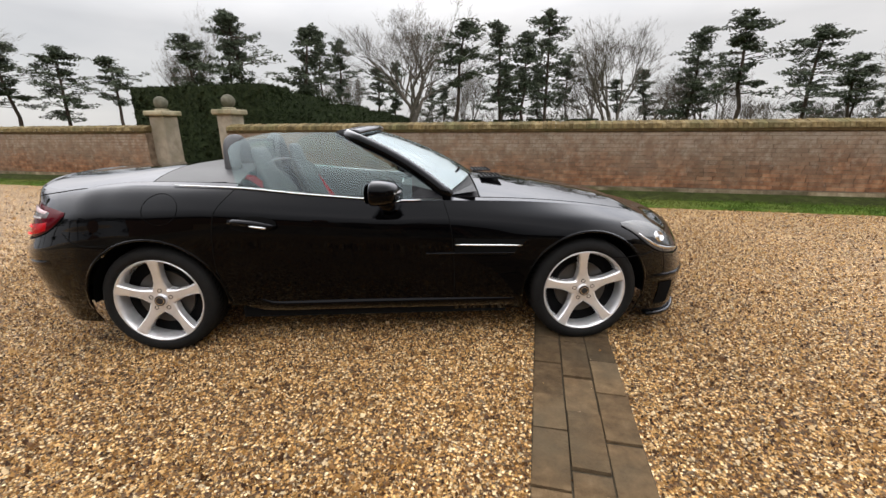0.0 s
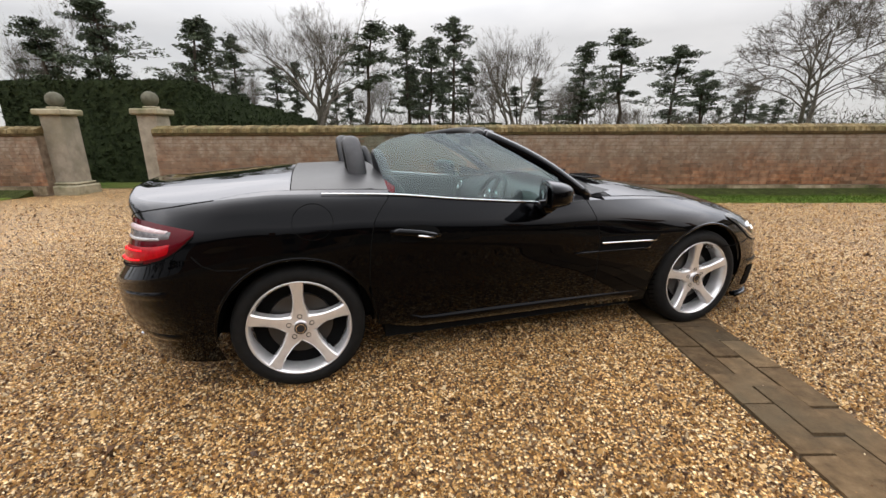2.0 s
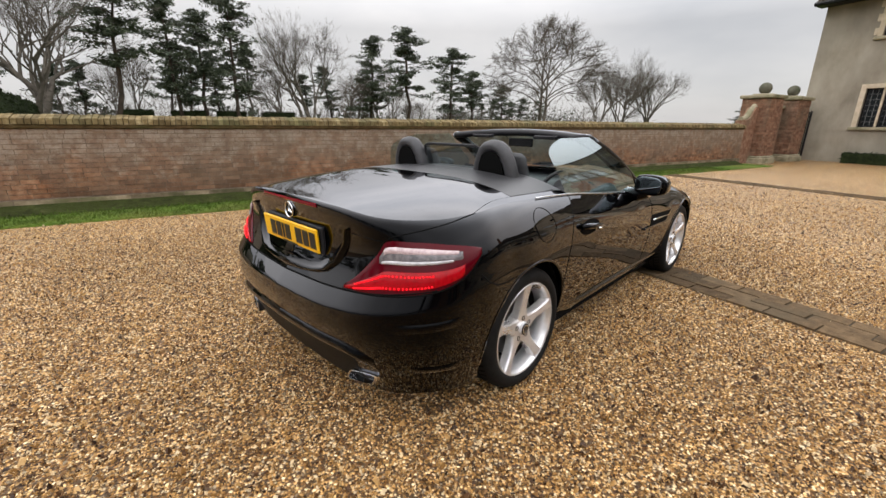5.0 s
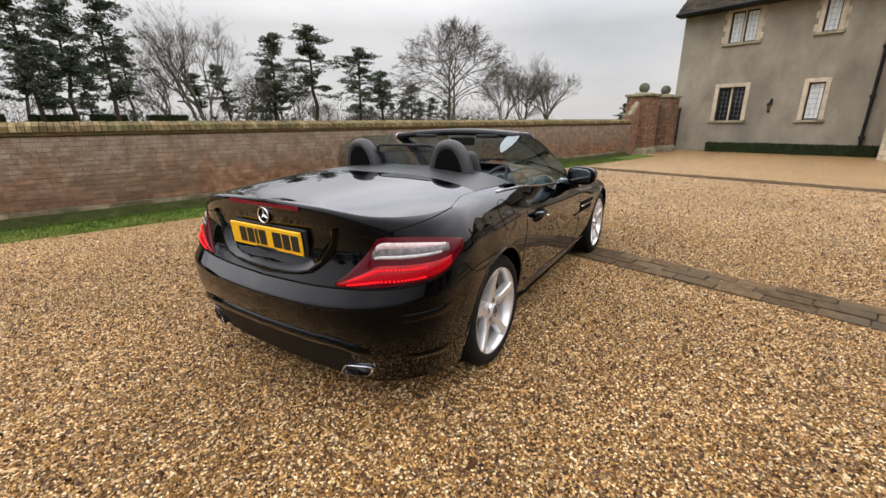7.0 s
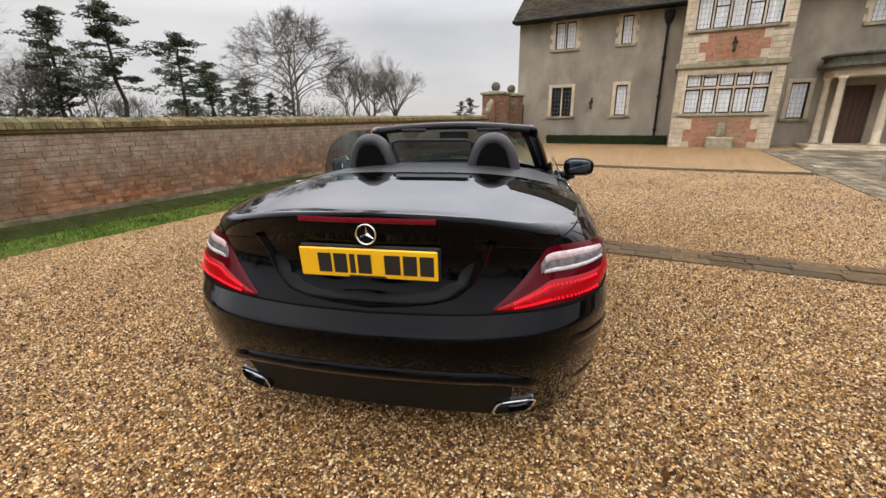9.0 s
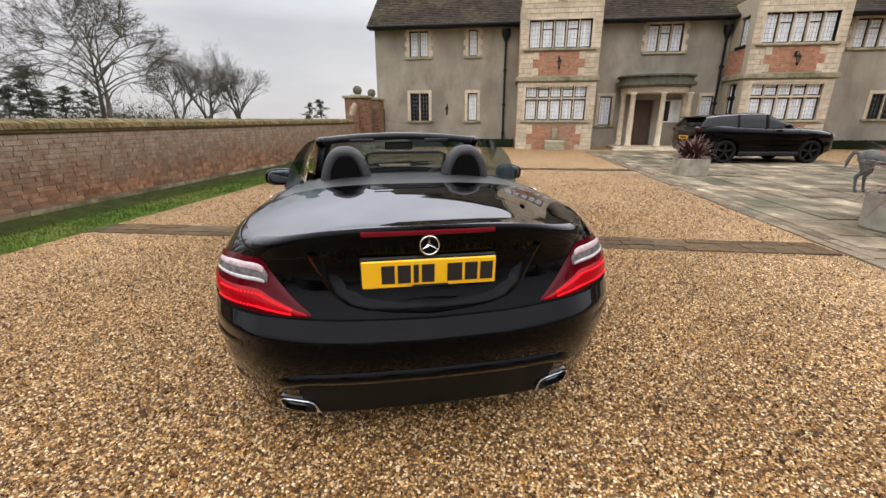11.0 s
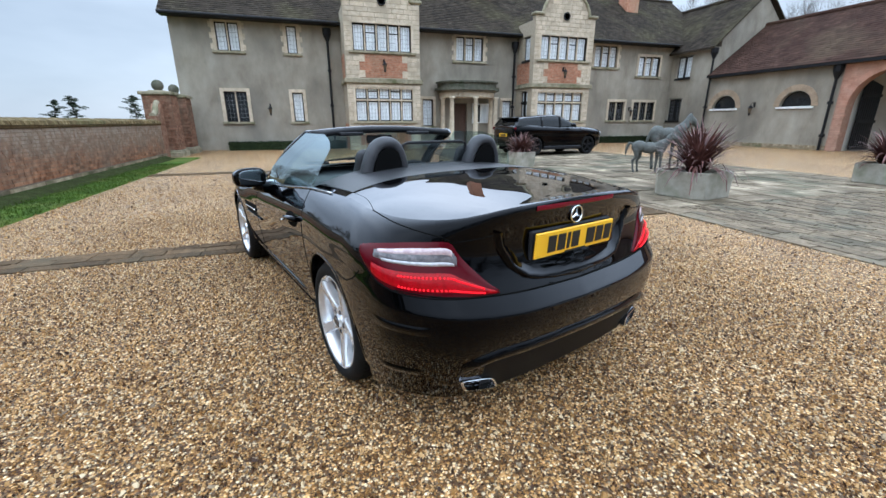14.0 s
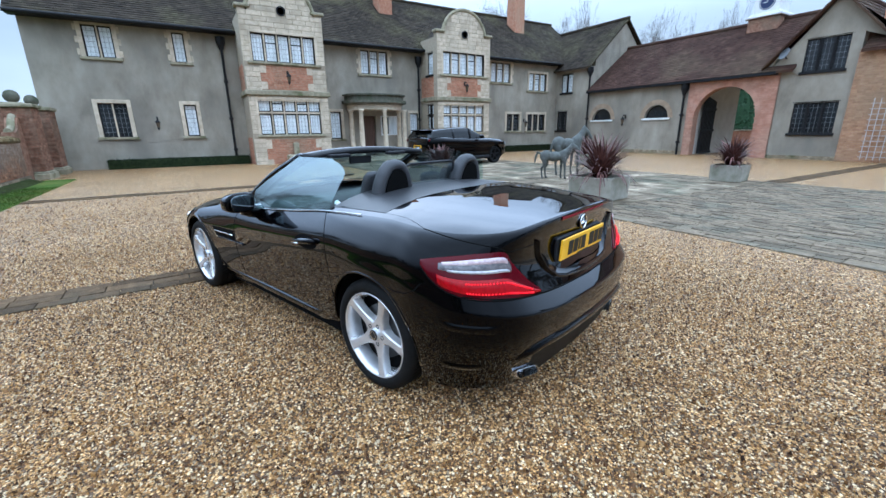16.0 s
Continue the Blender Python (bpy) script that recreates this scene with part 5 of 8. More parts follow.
def lid(name, s0, s1, v0, v1, label="", material=PAINT, n=27, ns=14, edge=None):
    """A panel of the upper deck between the shoulders; v runs from -1 (right) to 1 (left)."""
    rows = []
    for s in np.linspace(s0, s1, int((s1 - s0) * ns) + 2):
        e = shell(s, 6)
        lo, hi = (v0, v1) if edge is None else edge(s)
        zc = float(spline([(c,) for c in CROWN], s)[0])
        rows.append([(e.x, v * e.y, zc - (zc - e.z) * abs(v) ** (3.4 if s <= 7 else 2.2)) for v in np.linspace(lo, hi, n)])
    bm = bmesh.new()
    grid_mesh(bm, rows)
    bmesh.ops.remove_doubles(bm, verts=bm.verts, dist=1e-4)
    thicken(bm, lambda q: Vector((0, 0, -1)))
    ob = part(name, bm, material, car, label, smooth=True)
    return ob


GAP = 0.005
panel("rear_bumper", 0, 4.7, 1.0, 3.99, 0)
panel("rear_diffuser", 0, 1.55, 0, 0.99, 0, "matt black diffuser under the rear bumper", DIFFUSER)
for side in (-1, 1):
    panel("bumper_corner", 1.56, 4.7, 0, 0.99, side)
panel("boot_lid_face", 0, 2.35, 4.02, 6, 0, "gloss black boot lid face")
for side in (-1, 1):
    panel("rear_wing", 2.35, 4.7, 4.0, 6, side), panel("rear_quarter", 4.7, 7 - GAP, 0, 6, side, ns=10)
    panel("door", 7 + GAP, 10 - GAP, 0.75, 6, side, "closed gloss black door", ns=10)
    panel("front_wing", 10 + GAP, 13.4, 0, 6, side, ns=10)
    panel("front_bumper", 13.42, 16, 0, 4.6, side)
    panel("nose", 13.42, 16, 4.62, 6, side)
shut = lambda s: 1.0 - 0.058 * min(1.0, max(0.0, (s - 4.0) / 1.2)) ** 0.7  # noqa: E731
lid("boot_lid", 0, 6.02, -1, 1, "gloss black boot lid, closed", n=41, edge=lambda s: (-shut(s), shut(s)))
lid("rear_wing_top", 4.05, 7, 0, 1, n=3, edge=lambda s: (shut(s) + 0.003, 1.0)), lid("rear_wing_top", 4.05, 7, -1, 0, n=3, edge=lambda s: (-1.0, -shut(s) - 0.003))
lid("deck_panel", 6.035, 7.0, -0.938, 0.938, "satin grey-black deck panel behind the roll hoops", DECK)
lid("bonnet", 10.5, 15.5, -0.93, 0.93, "gloss black bonnet, closed")
lid("nose_panel", 15.52, 16, -0.93, 0.93)
lid("front_wing_top", 10.0, 16, 0.945, 1.0, n=3), lid("front_wing_top", 10.0, 16, -1.0, -0.945, n=3)
lid("scuttle", 10.0, 10.48, -0.93, 0.93, "black slatted scuttle grille", PLASTIC)


def line_on(name, pts, r, material, label="", sides=6, parent=None):
    return part(name, tube(bmesh.new(), pts, r, sides), material, parent or car, label, smooth=True)


for side in (-1, 1):
    sill = bmesh.new()
    rows = []
    for x in np.linspace(0.42, 2.02, 26):
        lift = 0.13 * max(0, (0.66 - x) / 0.21) ** 2.4
        rows.append([(x, side * 0.80, 0.288 + lift), (x, side * 0.824, 0.274 + lift), (x, side * 0.827, 0.262 + lift), (x, side * 0.8, 0.215 + 0.3 * lift), (x, side * 0.74, 0.185), (x, side * 0.66, 0.175)])
    grid_mesh(sill, rows)
    part("sill", sill, PAINT, car, smooth=True)
    line_on("waist_strip", [shell(s, 5.96, side) + Vector((0, side * 0.004, 0.006)) for s in np.linspace(6.35, 9.6, 32)], 0.0042, CHROME, "chrome waist strip")
    line_on("boot_shut_line", [skin(2.07, 0.868, side, 0.001)] + [shell(s, l, side) for s, l in zip(np.linspace(2.2, 4.05, 20), 6 - 0.5 * np.linspace(1, 0, 20) ** 1.3)], 0.0025, DARK)
    line_on("boot_crease", [skin(1 + (y - 0.35) / 0.25, 0.872 - 0.012 * (y - 0.42) / 0.18, side, 0.0) for y in np.linspace(0.42, 0.6, 8)], 0.002, DARK)
    line_on("boot_shut_line", [shell(s, 4.02, side) + Vector((-0.002, 0, 0)) for s in np.linspace(0, 3.0, 16)], 0.004, DARK)
    line_on("door_shut_line", [shell(7, l, side) for l in np.linspace(0.8, 6, 22)], 0.0022, DARK)
    line_on("door_shut_line", [shell(10, l, side) for l in np.linspace(0.8, 6, 22)], 0.0022, DARK)
    line_on("bumper_shut_line", [skin(s, z, side) for s, z in ((3.9, 0.72), (4.1, 0.68), (4.35, 0.655), (4.7, 0.648), (4.95, 0.655))], 0.003, DARK)
    # wheel arch lips and liners
    for wx, r in WHEELS:
        arc = []
        for k in range(33):
            a = math.radians(-12 + 204 * k / 32)
            x, z = wx + r * math.cos(a), 0.315 + r * math.sin(a)
            if z > 0.24:
                arc.append(at_x(x, max(z, 0.24), side) + Vector((0, -side * 0.004, 0)))
        line_on("arch_lip", arc, 0.008, PAINT)
        bm = bmesh.new()
        grid_mesh(bm, [[(wx + (r + 0.004) * math.cos(math.radians(a)), side * y, 0.315 + (r + 0.004) * math.sin(math.radians(a))) for y in (0.5, 0.7, 0.83)] for a in range(-4, 185, 6)])
        part("wheel_well", bm, DARK, car)
part("underbody", boxes((-0.62, 2.95, -0.62, 0.62, 0.235, 0.3), (0.42, 1.98, -0.78, 0.78, 0.17, 0.24), (-0.45, 0.3, -0.5, 0.5, 0.3, 0.8), (2.0, 2.9, -0.5, 0.5, 0.3, 0.62)), DARK, car)
def ledge(name, s0, s1, z_at, out, high, side, n=20):
    """A moulded step on the skin: a short slope facing up over a longer one facing down."""
    bm, rows = bmesh.new(), []
    for s in np.linspace(s0, s1, n):
        f = min(1.0, (s1 - s) * 4 + 0.05, ((s - s0) * 4 + 0.05) if s0 > 0 else 1.0)
        z = z_at(s)
        rows.append([skin(s, z + high, side, 0.001), skin(s, z + high * 0.5, side, 0.001 + out * 0.75 * f), skin(s, z, side, 0.001 + out * f), skin(s, z - high, side, 0.001 + out * 0.55 * f), skin(s, z - high * 1.75, side, 0.001)])
    grid_mesh(bm, rows)
    ob = part(name, bm, PAINT, car, smooth=True)
    ob.data.flip_normals() if sum(f.normal.x for f in ob.data.polygons) > 0 else None


for side in (-1, 1):
    ledge("bumper_ledge", 0.0, 1.95, lambda s: 0.408 - 0.05 * max(0, (s - 1.25) / 0.7) ** 2, 0.02, 0.024, side)
    ledge("bumper_crease", 2.3, 3.5, lambda s: 0.545 + 0.012 * (s - 2.3), 0.006, 0.014, side)
    ledge("bumper_crease", 2.55, 3.5, lambda s: 0.34, 0.006, 0.012, side)

# tail lamps
def lens_patch(name, rows, material, parent, label="", out=0.009):
    """A lens over the skin: rows of (station, height) pairs with a rounded rim."""
    bm = bmesh.new()
    n, m = len(rows), len(rows[0])
    pts = []
    for i, row in enumerate(rows):
        pts.append([skin(s, z, sd, out if 0 < i < n - 1 and 0 < j < m - 1 else 0.002) for j, (s, z, sd) in enumerate(row)])
    grid_mesh(bm, pts)
    return part(name, bm, material, parent, label, smooth=True)


TAIL = [(1.3, 0.648, 0.66), (1.5, 0.652, 0.706), (1.7, 0.656, 0.762), (1.9, 0.66, 0.818), (2.07, 0.663, 0.862), (2.45, 0.671, 0.863), (2.8, 0.681, 0.858), (3.1, 0.695, 0.851), (3.4, 0.717, 0.843), (3.65, 0.753, 0.834), (3.88, 0.806, 0.824)]


def tail_rows(side, f0, f1, k0=0.0, k1=10.0, n=7, steps=26):
    rows = []
    for k in np.linspace(k0, k1, steps):
        s, lo, hi = spline(TAIL, k)
        rows.append([(s, lo + (hi - lo) * f, side) for f in np.linspace(f0, f1, n)])
    return rows


for side in (-1, 1):
    lamp = lens_patch("tail_lamp", tail_rows(side, 0.0, 1.0, steps=36), LAMP_RED, car, "deep red tail lamp with a clear reversing band, lit", 0.008)
    for name, low, high, k0, k1, mat, out in (("clear_band", 0.0, 1.0, 2.9, 8.3, LAMP_GREY, 0.0115), ("reversing_lens", 0.5, 0.96, 3.5, 8.0, LAMP_PINK, 0.013), ("reversing_lens", 0.04, 0.3, 3.3, 7.6, LAMP_WHITE, 0.0135)):
        rows = []
        for k in np.linspace(k0, k1, 26):
            st, lo, hi = spline(TAIL, k)
            z0, z1 = 0.766 + 0.0028 * (k - 3.1) ** 1.3, hi - 0.016
            rows.append([(st, z0 + (z1 - z0) * f, side) for f in np.linspace(low, high, 5)])
        lens_patch(name, rows, mat, lamp, "clear reversing lens", out)
    lens_patch("brake_lens", tail_rows(side, 0.05, 0.5, 0.15, 8.5, 5, 30), LAMP_LIT, lamp, "lit red brake lens", 0.0115)
    for f in (0.12, 0.34):
        bm = bmesh.new()
        for k in np.linspace(1.3, 6.3, 30):
            s, lo, hi = spline(TAIL, k)
            p = skin(s, lo + (hi - lo) * f, side, 0.0125)
            box(bm, p.x - 0.003, p.x + 0.003, p.y - 0.003, p.y + 0.003, p.z - 0.003, p.z + 0.003)
        part("light_strip", bm, LED, lamp, "strip of lit red diodes")["kind"] = "stuff"
    edge = [skin(spline(TAIL, k)[0], spline(TAIL, k)[1] - 0.004, side, 0.003) for k in np.linspace(0, 10, 24)]
    line_on("lamp_trim", edge, 0.003, DARK, parent=lamp)
    # headlamp
    head = [(12.5, 0.700, 0.712), (12.7, 0.66, 0.716), (12.9, 0.608, 0.71), (13.15, 0.562, 0.697), (13.4, 0.537, 0.677), (13.7, 0.525, 0.65), (14.0, 0.52, 0.615), (14.2, 0.525, 0.575)]
    hl = lens_patch("headlamp", [[(spline(head, k)[0], spline(head, k)[1] + (spline(head, k)[2] - spline(head, k)[1]) * f, side) for f in np.linspace(0, 1, 6)] for k in np.linspace(0, 7, 18)], HEAD_LENS, car, "clear headlamp over a dark housing", 0.007)
    lens_patch("daylight_strip", [[(spline(head, k)[0], spline(head, k)[1] + (spline(head, k)[2] - spline(head, k)[1]) * f, side) for f in (0.1, 0.15, 0.2, 0.25)] for k in np.linspace(1.2, 6.5, 14)], CHROME, hl, "bright strip inside the headlamp", 0.009)
    line_on("headlamp_rim", [skin(spline(head, k)[0], spline(head, k)[1] - 0.004, side, 0.002) for k in np.linspace(0, 7, 18)], 0.004, DARK, parent=hl)
    part("projector", lathe(bmesh.new(), [(0.0, 0.004), (0.025, 0.002), (0.03, 0.012), (0.034, 0.0)], Matrix.Translation(skin(13.3, 0.62, side, 0.006)) @ (skin(13.3, 0.62, side, 0.1) - skin(13.3, 0.62, side)).to_track_quat("Z", "Y").to_matrix().to_4x4(), 18), CHROME, hl)
    line_on("bumper_shut_line", [at_x(2.55, 0.53, side, 0.001), at_x(2.66, 0.526, side, 0.001), at_x(2.76, 0.535, side, 0.001), at_x(2.83, 0.55, side, 0.001)], 0.003, DARK)
    ledge("bumper_crease", 13.1, 15.9, lambda s: 0.385, 0.01, 0.016, side)
    vent_b = bmesh.new()
    grid_mesh(vent_b, [[skin(s, z, side, 0.004) for z in (0.2, 0.25, 0.3, 0.345)] for s in np.linspace(13.35, 13.75, 5)])
    part("bumper_vent", vent_b, DARK, car, smooth=True)
    line_on("bumper_lip", [skin(s, 0.135, side, 0.012) for s in np.linspace(13.2, 16, 14)], 0.014, PAINT)
    # side vent of the front wing
    vent = bmesh.new()
    grid_mesh(vent, [[at_x(1.66 + (0.32 + 0.09 * f) * k, 0.56 + 0.092 * f - 0.01 * k, side, 0.002) for f in np.linspace(0, 1, 5)] for k in np.linspace(0, 1, 9)])
    vent_ob = part("wing_vent", vent, DARK, car, "dark wing vent with a chrome fin", smooth=True)
    line_on("fin", [at_x(x, 0.617 - 0.02 * (x - 1.66), side, 0.01) for x in np.linspace(1.665, 2.04, 8)], 0.006, CHROME, parent=vent_ob)
    line_on("fin", [at_x(x, 0.565, side, 0.006) for x in np.linspace(1.5, 2.0, 10)], 0.006, PAINT, parent=vent_ob)
    # door handle over its recess
    rec = bmesh.new()
    grid_mesh(rec, [[at_x(0.575 + 0.125 * math.cos(t) * r, 0.75 + 0.042 * math.sin(t) * r, side, 0.002) for r in (0.05, 0.6, 1.0)] for t in np.linspace(0, 2 * math.pi, 20)])
    handle = part("handle_recess", rec, DARK, car, smooth=True)
    line_on("door_handle", [at_x(0.455, 0.765, side, 0.008), at_x(0.49, 0.768, side, 0.03), at_x(0.58, 0.757, side, 0.036), at_x(0.66, 0.742, side, 0.03), at_x(0.695, 0.735, side, 0.008)], [0.014, 0.017, 0.018, 0.016, 0.012], PAINT, "gloss black door handle", 8, handle)
    line_on("handle_strip", [at_x(0.575, 0.748, side, 0.053), at_x(0.655, 0.734, side, 0.046)], 0.006, CHROME, parent=handle)
    # mirror
    mirror = part("door_mirror", bmesh.new(), PAINT, car, "gloss black door mirror")
    bm = bmesh.new()
    bmesh.ops.create_uvsphere(bm, u_segments=28, v_segments=16, radius=1)
    sq = lambda a, e: math.copysign(abs(a) ** e, a)
    turn = Matrix.LocRotScale((1.245, side * 0.95, 0.918), Euler((0, 0, side * 0.2)), (1, 1, 1))
    for v in bm.verts:
        x, y, z = v.co
        rim = max(0.0, 1 - x * x) ** 0.5
        v.co = turn @ Vector(((0.125 * x if x > 0 else 0.02 * x), 0.11 * sq(y, 0.62), (0.074 if z > 0 else 0.06) * sq(z, 0.6) * (1.0 - 0.12 * max(0, side * y))))
    mirror.data = mesh_of("door_mirror", bm, PAINT, True)
    bm = bmesh.new()
    bmesh.ops.create_uvsphere(bm, u_segments=24, v_segments=8, radius=1)
    for v in bm.verts:
        v.co = turn @ Matrix.Rotation(side * 0.12, 4, "Z") @ Vector((-0.022 + 0.004 * v.co.x, 0.094 * sq(v.co.y, 0.62), 0.006 + 0.056 * sq(v.co.z, 0.6)))
    part("mirror_glass", bm, shader("mirror_silver", (0.14, 0.15, 0.16), 0.02, 1.0)[0], mirror, smooth=True)
    bm = bmesh.new()
    tube(bm, [(1.32, side * 0.79, 0.84), (1.3, side * 0.86, 0.848), (1.29, side * 0.92, 0.875)], [0.055, 0.045, 0.045], 10)
    part("mirror_foot", bm, PAINT, mirror, smooth=True)
    bm = bmesh.new()
    tube(bm, [(1.352, side * 0.90, 0.928), (1.372, side * 0.955, 0.93), (1.345, side * 1.03, 0.928)], [0.004, 0.007, 0.004], 6)
    part("indicator", bm, LAMP_WHITE, mirror, smooth=True)
# fuel flap on the right flank
bm = bmesh.new()
ring = [at_x(0.1 + 0.09 * math.cos(t), 0.835 + 0.078 * math.sin(t), -1, 0.0015) for t in np.linspace(0, 2 * math.pi, 33)]
tube(bm, ring, 0.0011, 6)
part("fuel_flap_line", bm, DARK, car, smooth=True)

# number plate in its recess, badge, third brake light, exhausts
rim = [(0.43, 0.885), (0.405, 0.82), (0.36, 0.73), (0.3, 0.685), (0.24, 0.667), (0.15, 0.655), (0.0, 0.648)]
path = [skin(0.0 + abs(y) / 0.35 if abs(y) < 0.35 else 1 + (abs(y) - 0.35) / 0.25, z, 1 if y >= 0 else -1, 0.004) for y, z in rim + [(-y, z) for y, z in rim[::-1][1:]]]
bm, rows = bmesh.new(), []
for n, q in enumerate(path):
    inward = Vector((0, -q.y, 0.80 - q.z)).normalized()
    rows.append([q + inward * -0.016 + Vector((0.006, 0, 0)), q + Vector((-0.012, 0, 0)), q + inward * 0.008 + Vector((-0.015, 0, 0)), q + inward * 0.026 + Vector((0.0, 0, 0)), q + inward * 0.06 + Vector((0.008, 0, 0))])
grid_mesh(bm, rows)
part("plate_recess", bm, PAINT, car, "glossy U-shaped moulding round the number plate", smooth=True)
plate = part("number_plate", boxes((-0.006, 0.006, -0.26, 0.26, -0.056, 0.056), bevel=0.004), PLATE, car, "yellow rear number plate with black bars")
plate.matrix_basis = pose(-0.765, 0, 0.8, 0, -4, 0)
x = -0.186
for w in (0.05, 0.05, 0.02, 0.05, None, 0.058, 0.05, 0.05):
    if w:
        part("bar", boxes((-0.0085, -0.0065, -x - w, -x, -0.037, 0.037)), INK, plate)
    x += (w or 0.028) + 0.011
part("plate_strip", boxes((-0.0085, -0.0065, -0.07, 0.07, -0.053, -0.046)), INK, plate)
part("plate_backing", boxes((-0.75, -0.73, -0.266, 0.266, 0.735, 0.862), bevel=0.006), PLASTIC, car)
tb = Matrix.Translation((-0.752, 0, 0.907)) @ Matrix.Rotation(-math.pi / 2, 4, "Y")
badge = part("boot_badge", lathe(bmesh.new(), [(0.034, 0.0), (0.034, 0.012), (0.039, 0.012), (0.039, 0.0)], tb, 32, True), CHROME, car, "round chrome boot badge", smooth=True)
part("badge_disc", lathe(bmesh.new(), [(0.0, 0.004), (0.034, 0.002)], tb, 28), DARK, badge)
for k in range(3):
    arm = tb @ Matrix.Rotation(2 * math.pi * k / 3, 4, "Z")
    bm = bmesh.new()
    v = [bm.verts.new(arm @ Vector(p)) for p in ((0.0345, 0, 0.006), (0, 0.007, 0.006), (0, -0.007, 0.006), (0, 0, 0.0135))]
    for tri in ((0, 1, 3), (0, 3, 2), (1, 2, 3), (0, 2, 1)):
        bm.faces.new([v[q] for q in tri])
    part("badge_arm", bm, CHROME, badge)
bm = bmesh.new()
rows = []
for y in np.linspace(-0.255, 0.255, 24):
    ends = [skin(abs(y) / 0.35, z, 1 if y >= 0 else -1, o) for z, o in ((0.948, 0.001), (0.95, 0.004), (0.964, 0.005), (0.969, 0.004))]
    rows.append(ends)
grid_mesh(bm, rows)
part("high_brake_light", bm, shader("crimson_lens", (0.16, 0.003, 0.014), 0.15, Specular_IOR_Level=0.3)[0], car, "long red brake light on the boot lip", smooth=True)
for side in (-1, 1):
    sq = lambda c: math.copysign(abs(c) ** 0.45, c)  # noqa: E731
    out = [(side * (0.54 + 0.074 * sq(math.cos(k * math.pi / 12)) + 0.012 * sq(math.sin(k * math.pi / 12))), 0.257 + 0.027 * sq(math.sin(k * math.pi / 12)) + 0.008 * sq(math.cos(k * math.pi / 12))) for k in range(24)]
    at = Matrix(((0.24 * side, 0, 1, -0.80 - 0.098), (1, 0, 0, 0), (0, 1, 0, 0), (0, 0, 0, 1)))
    bm = bmesh.new()
    mid = Vector((sum(a for a, b in out) / 24, sum(b for a, b in out) / 24))
    rings = [[at @ Vector((mid.x + (a - mid.x) * k, mid.y + (b - mid.y) * k, d)) for a, b in out] for k, d in ((0.97, 0.22), (1.0, 0.02), (1.03, 0.0), (0.9, -0.002), (0.86, 0.03), (0.84, 0.2))]
    grid_mesh(bm, rings, True)
    pipe = part("exhaust_tip", bm, CHROME, car, "polished trapezoid exhaust tip")
    bm = bmesh.new()
    bm.faces.new([bm.verts.new(at @ Vector((mid.x + (a - mid.x) * 0.8, mid.y + (b - mid.y) * 0.8, 0.1))) for a, b in out])
    part("exhaust_bore", bm, DARK, pipe)


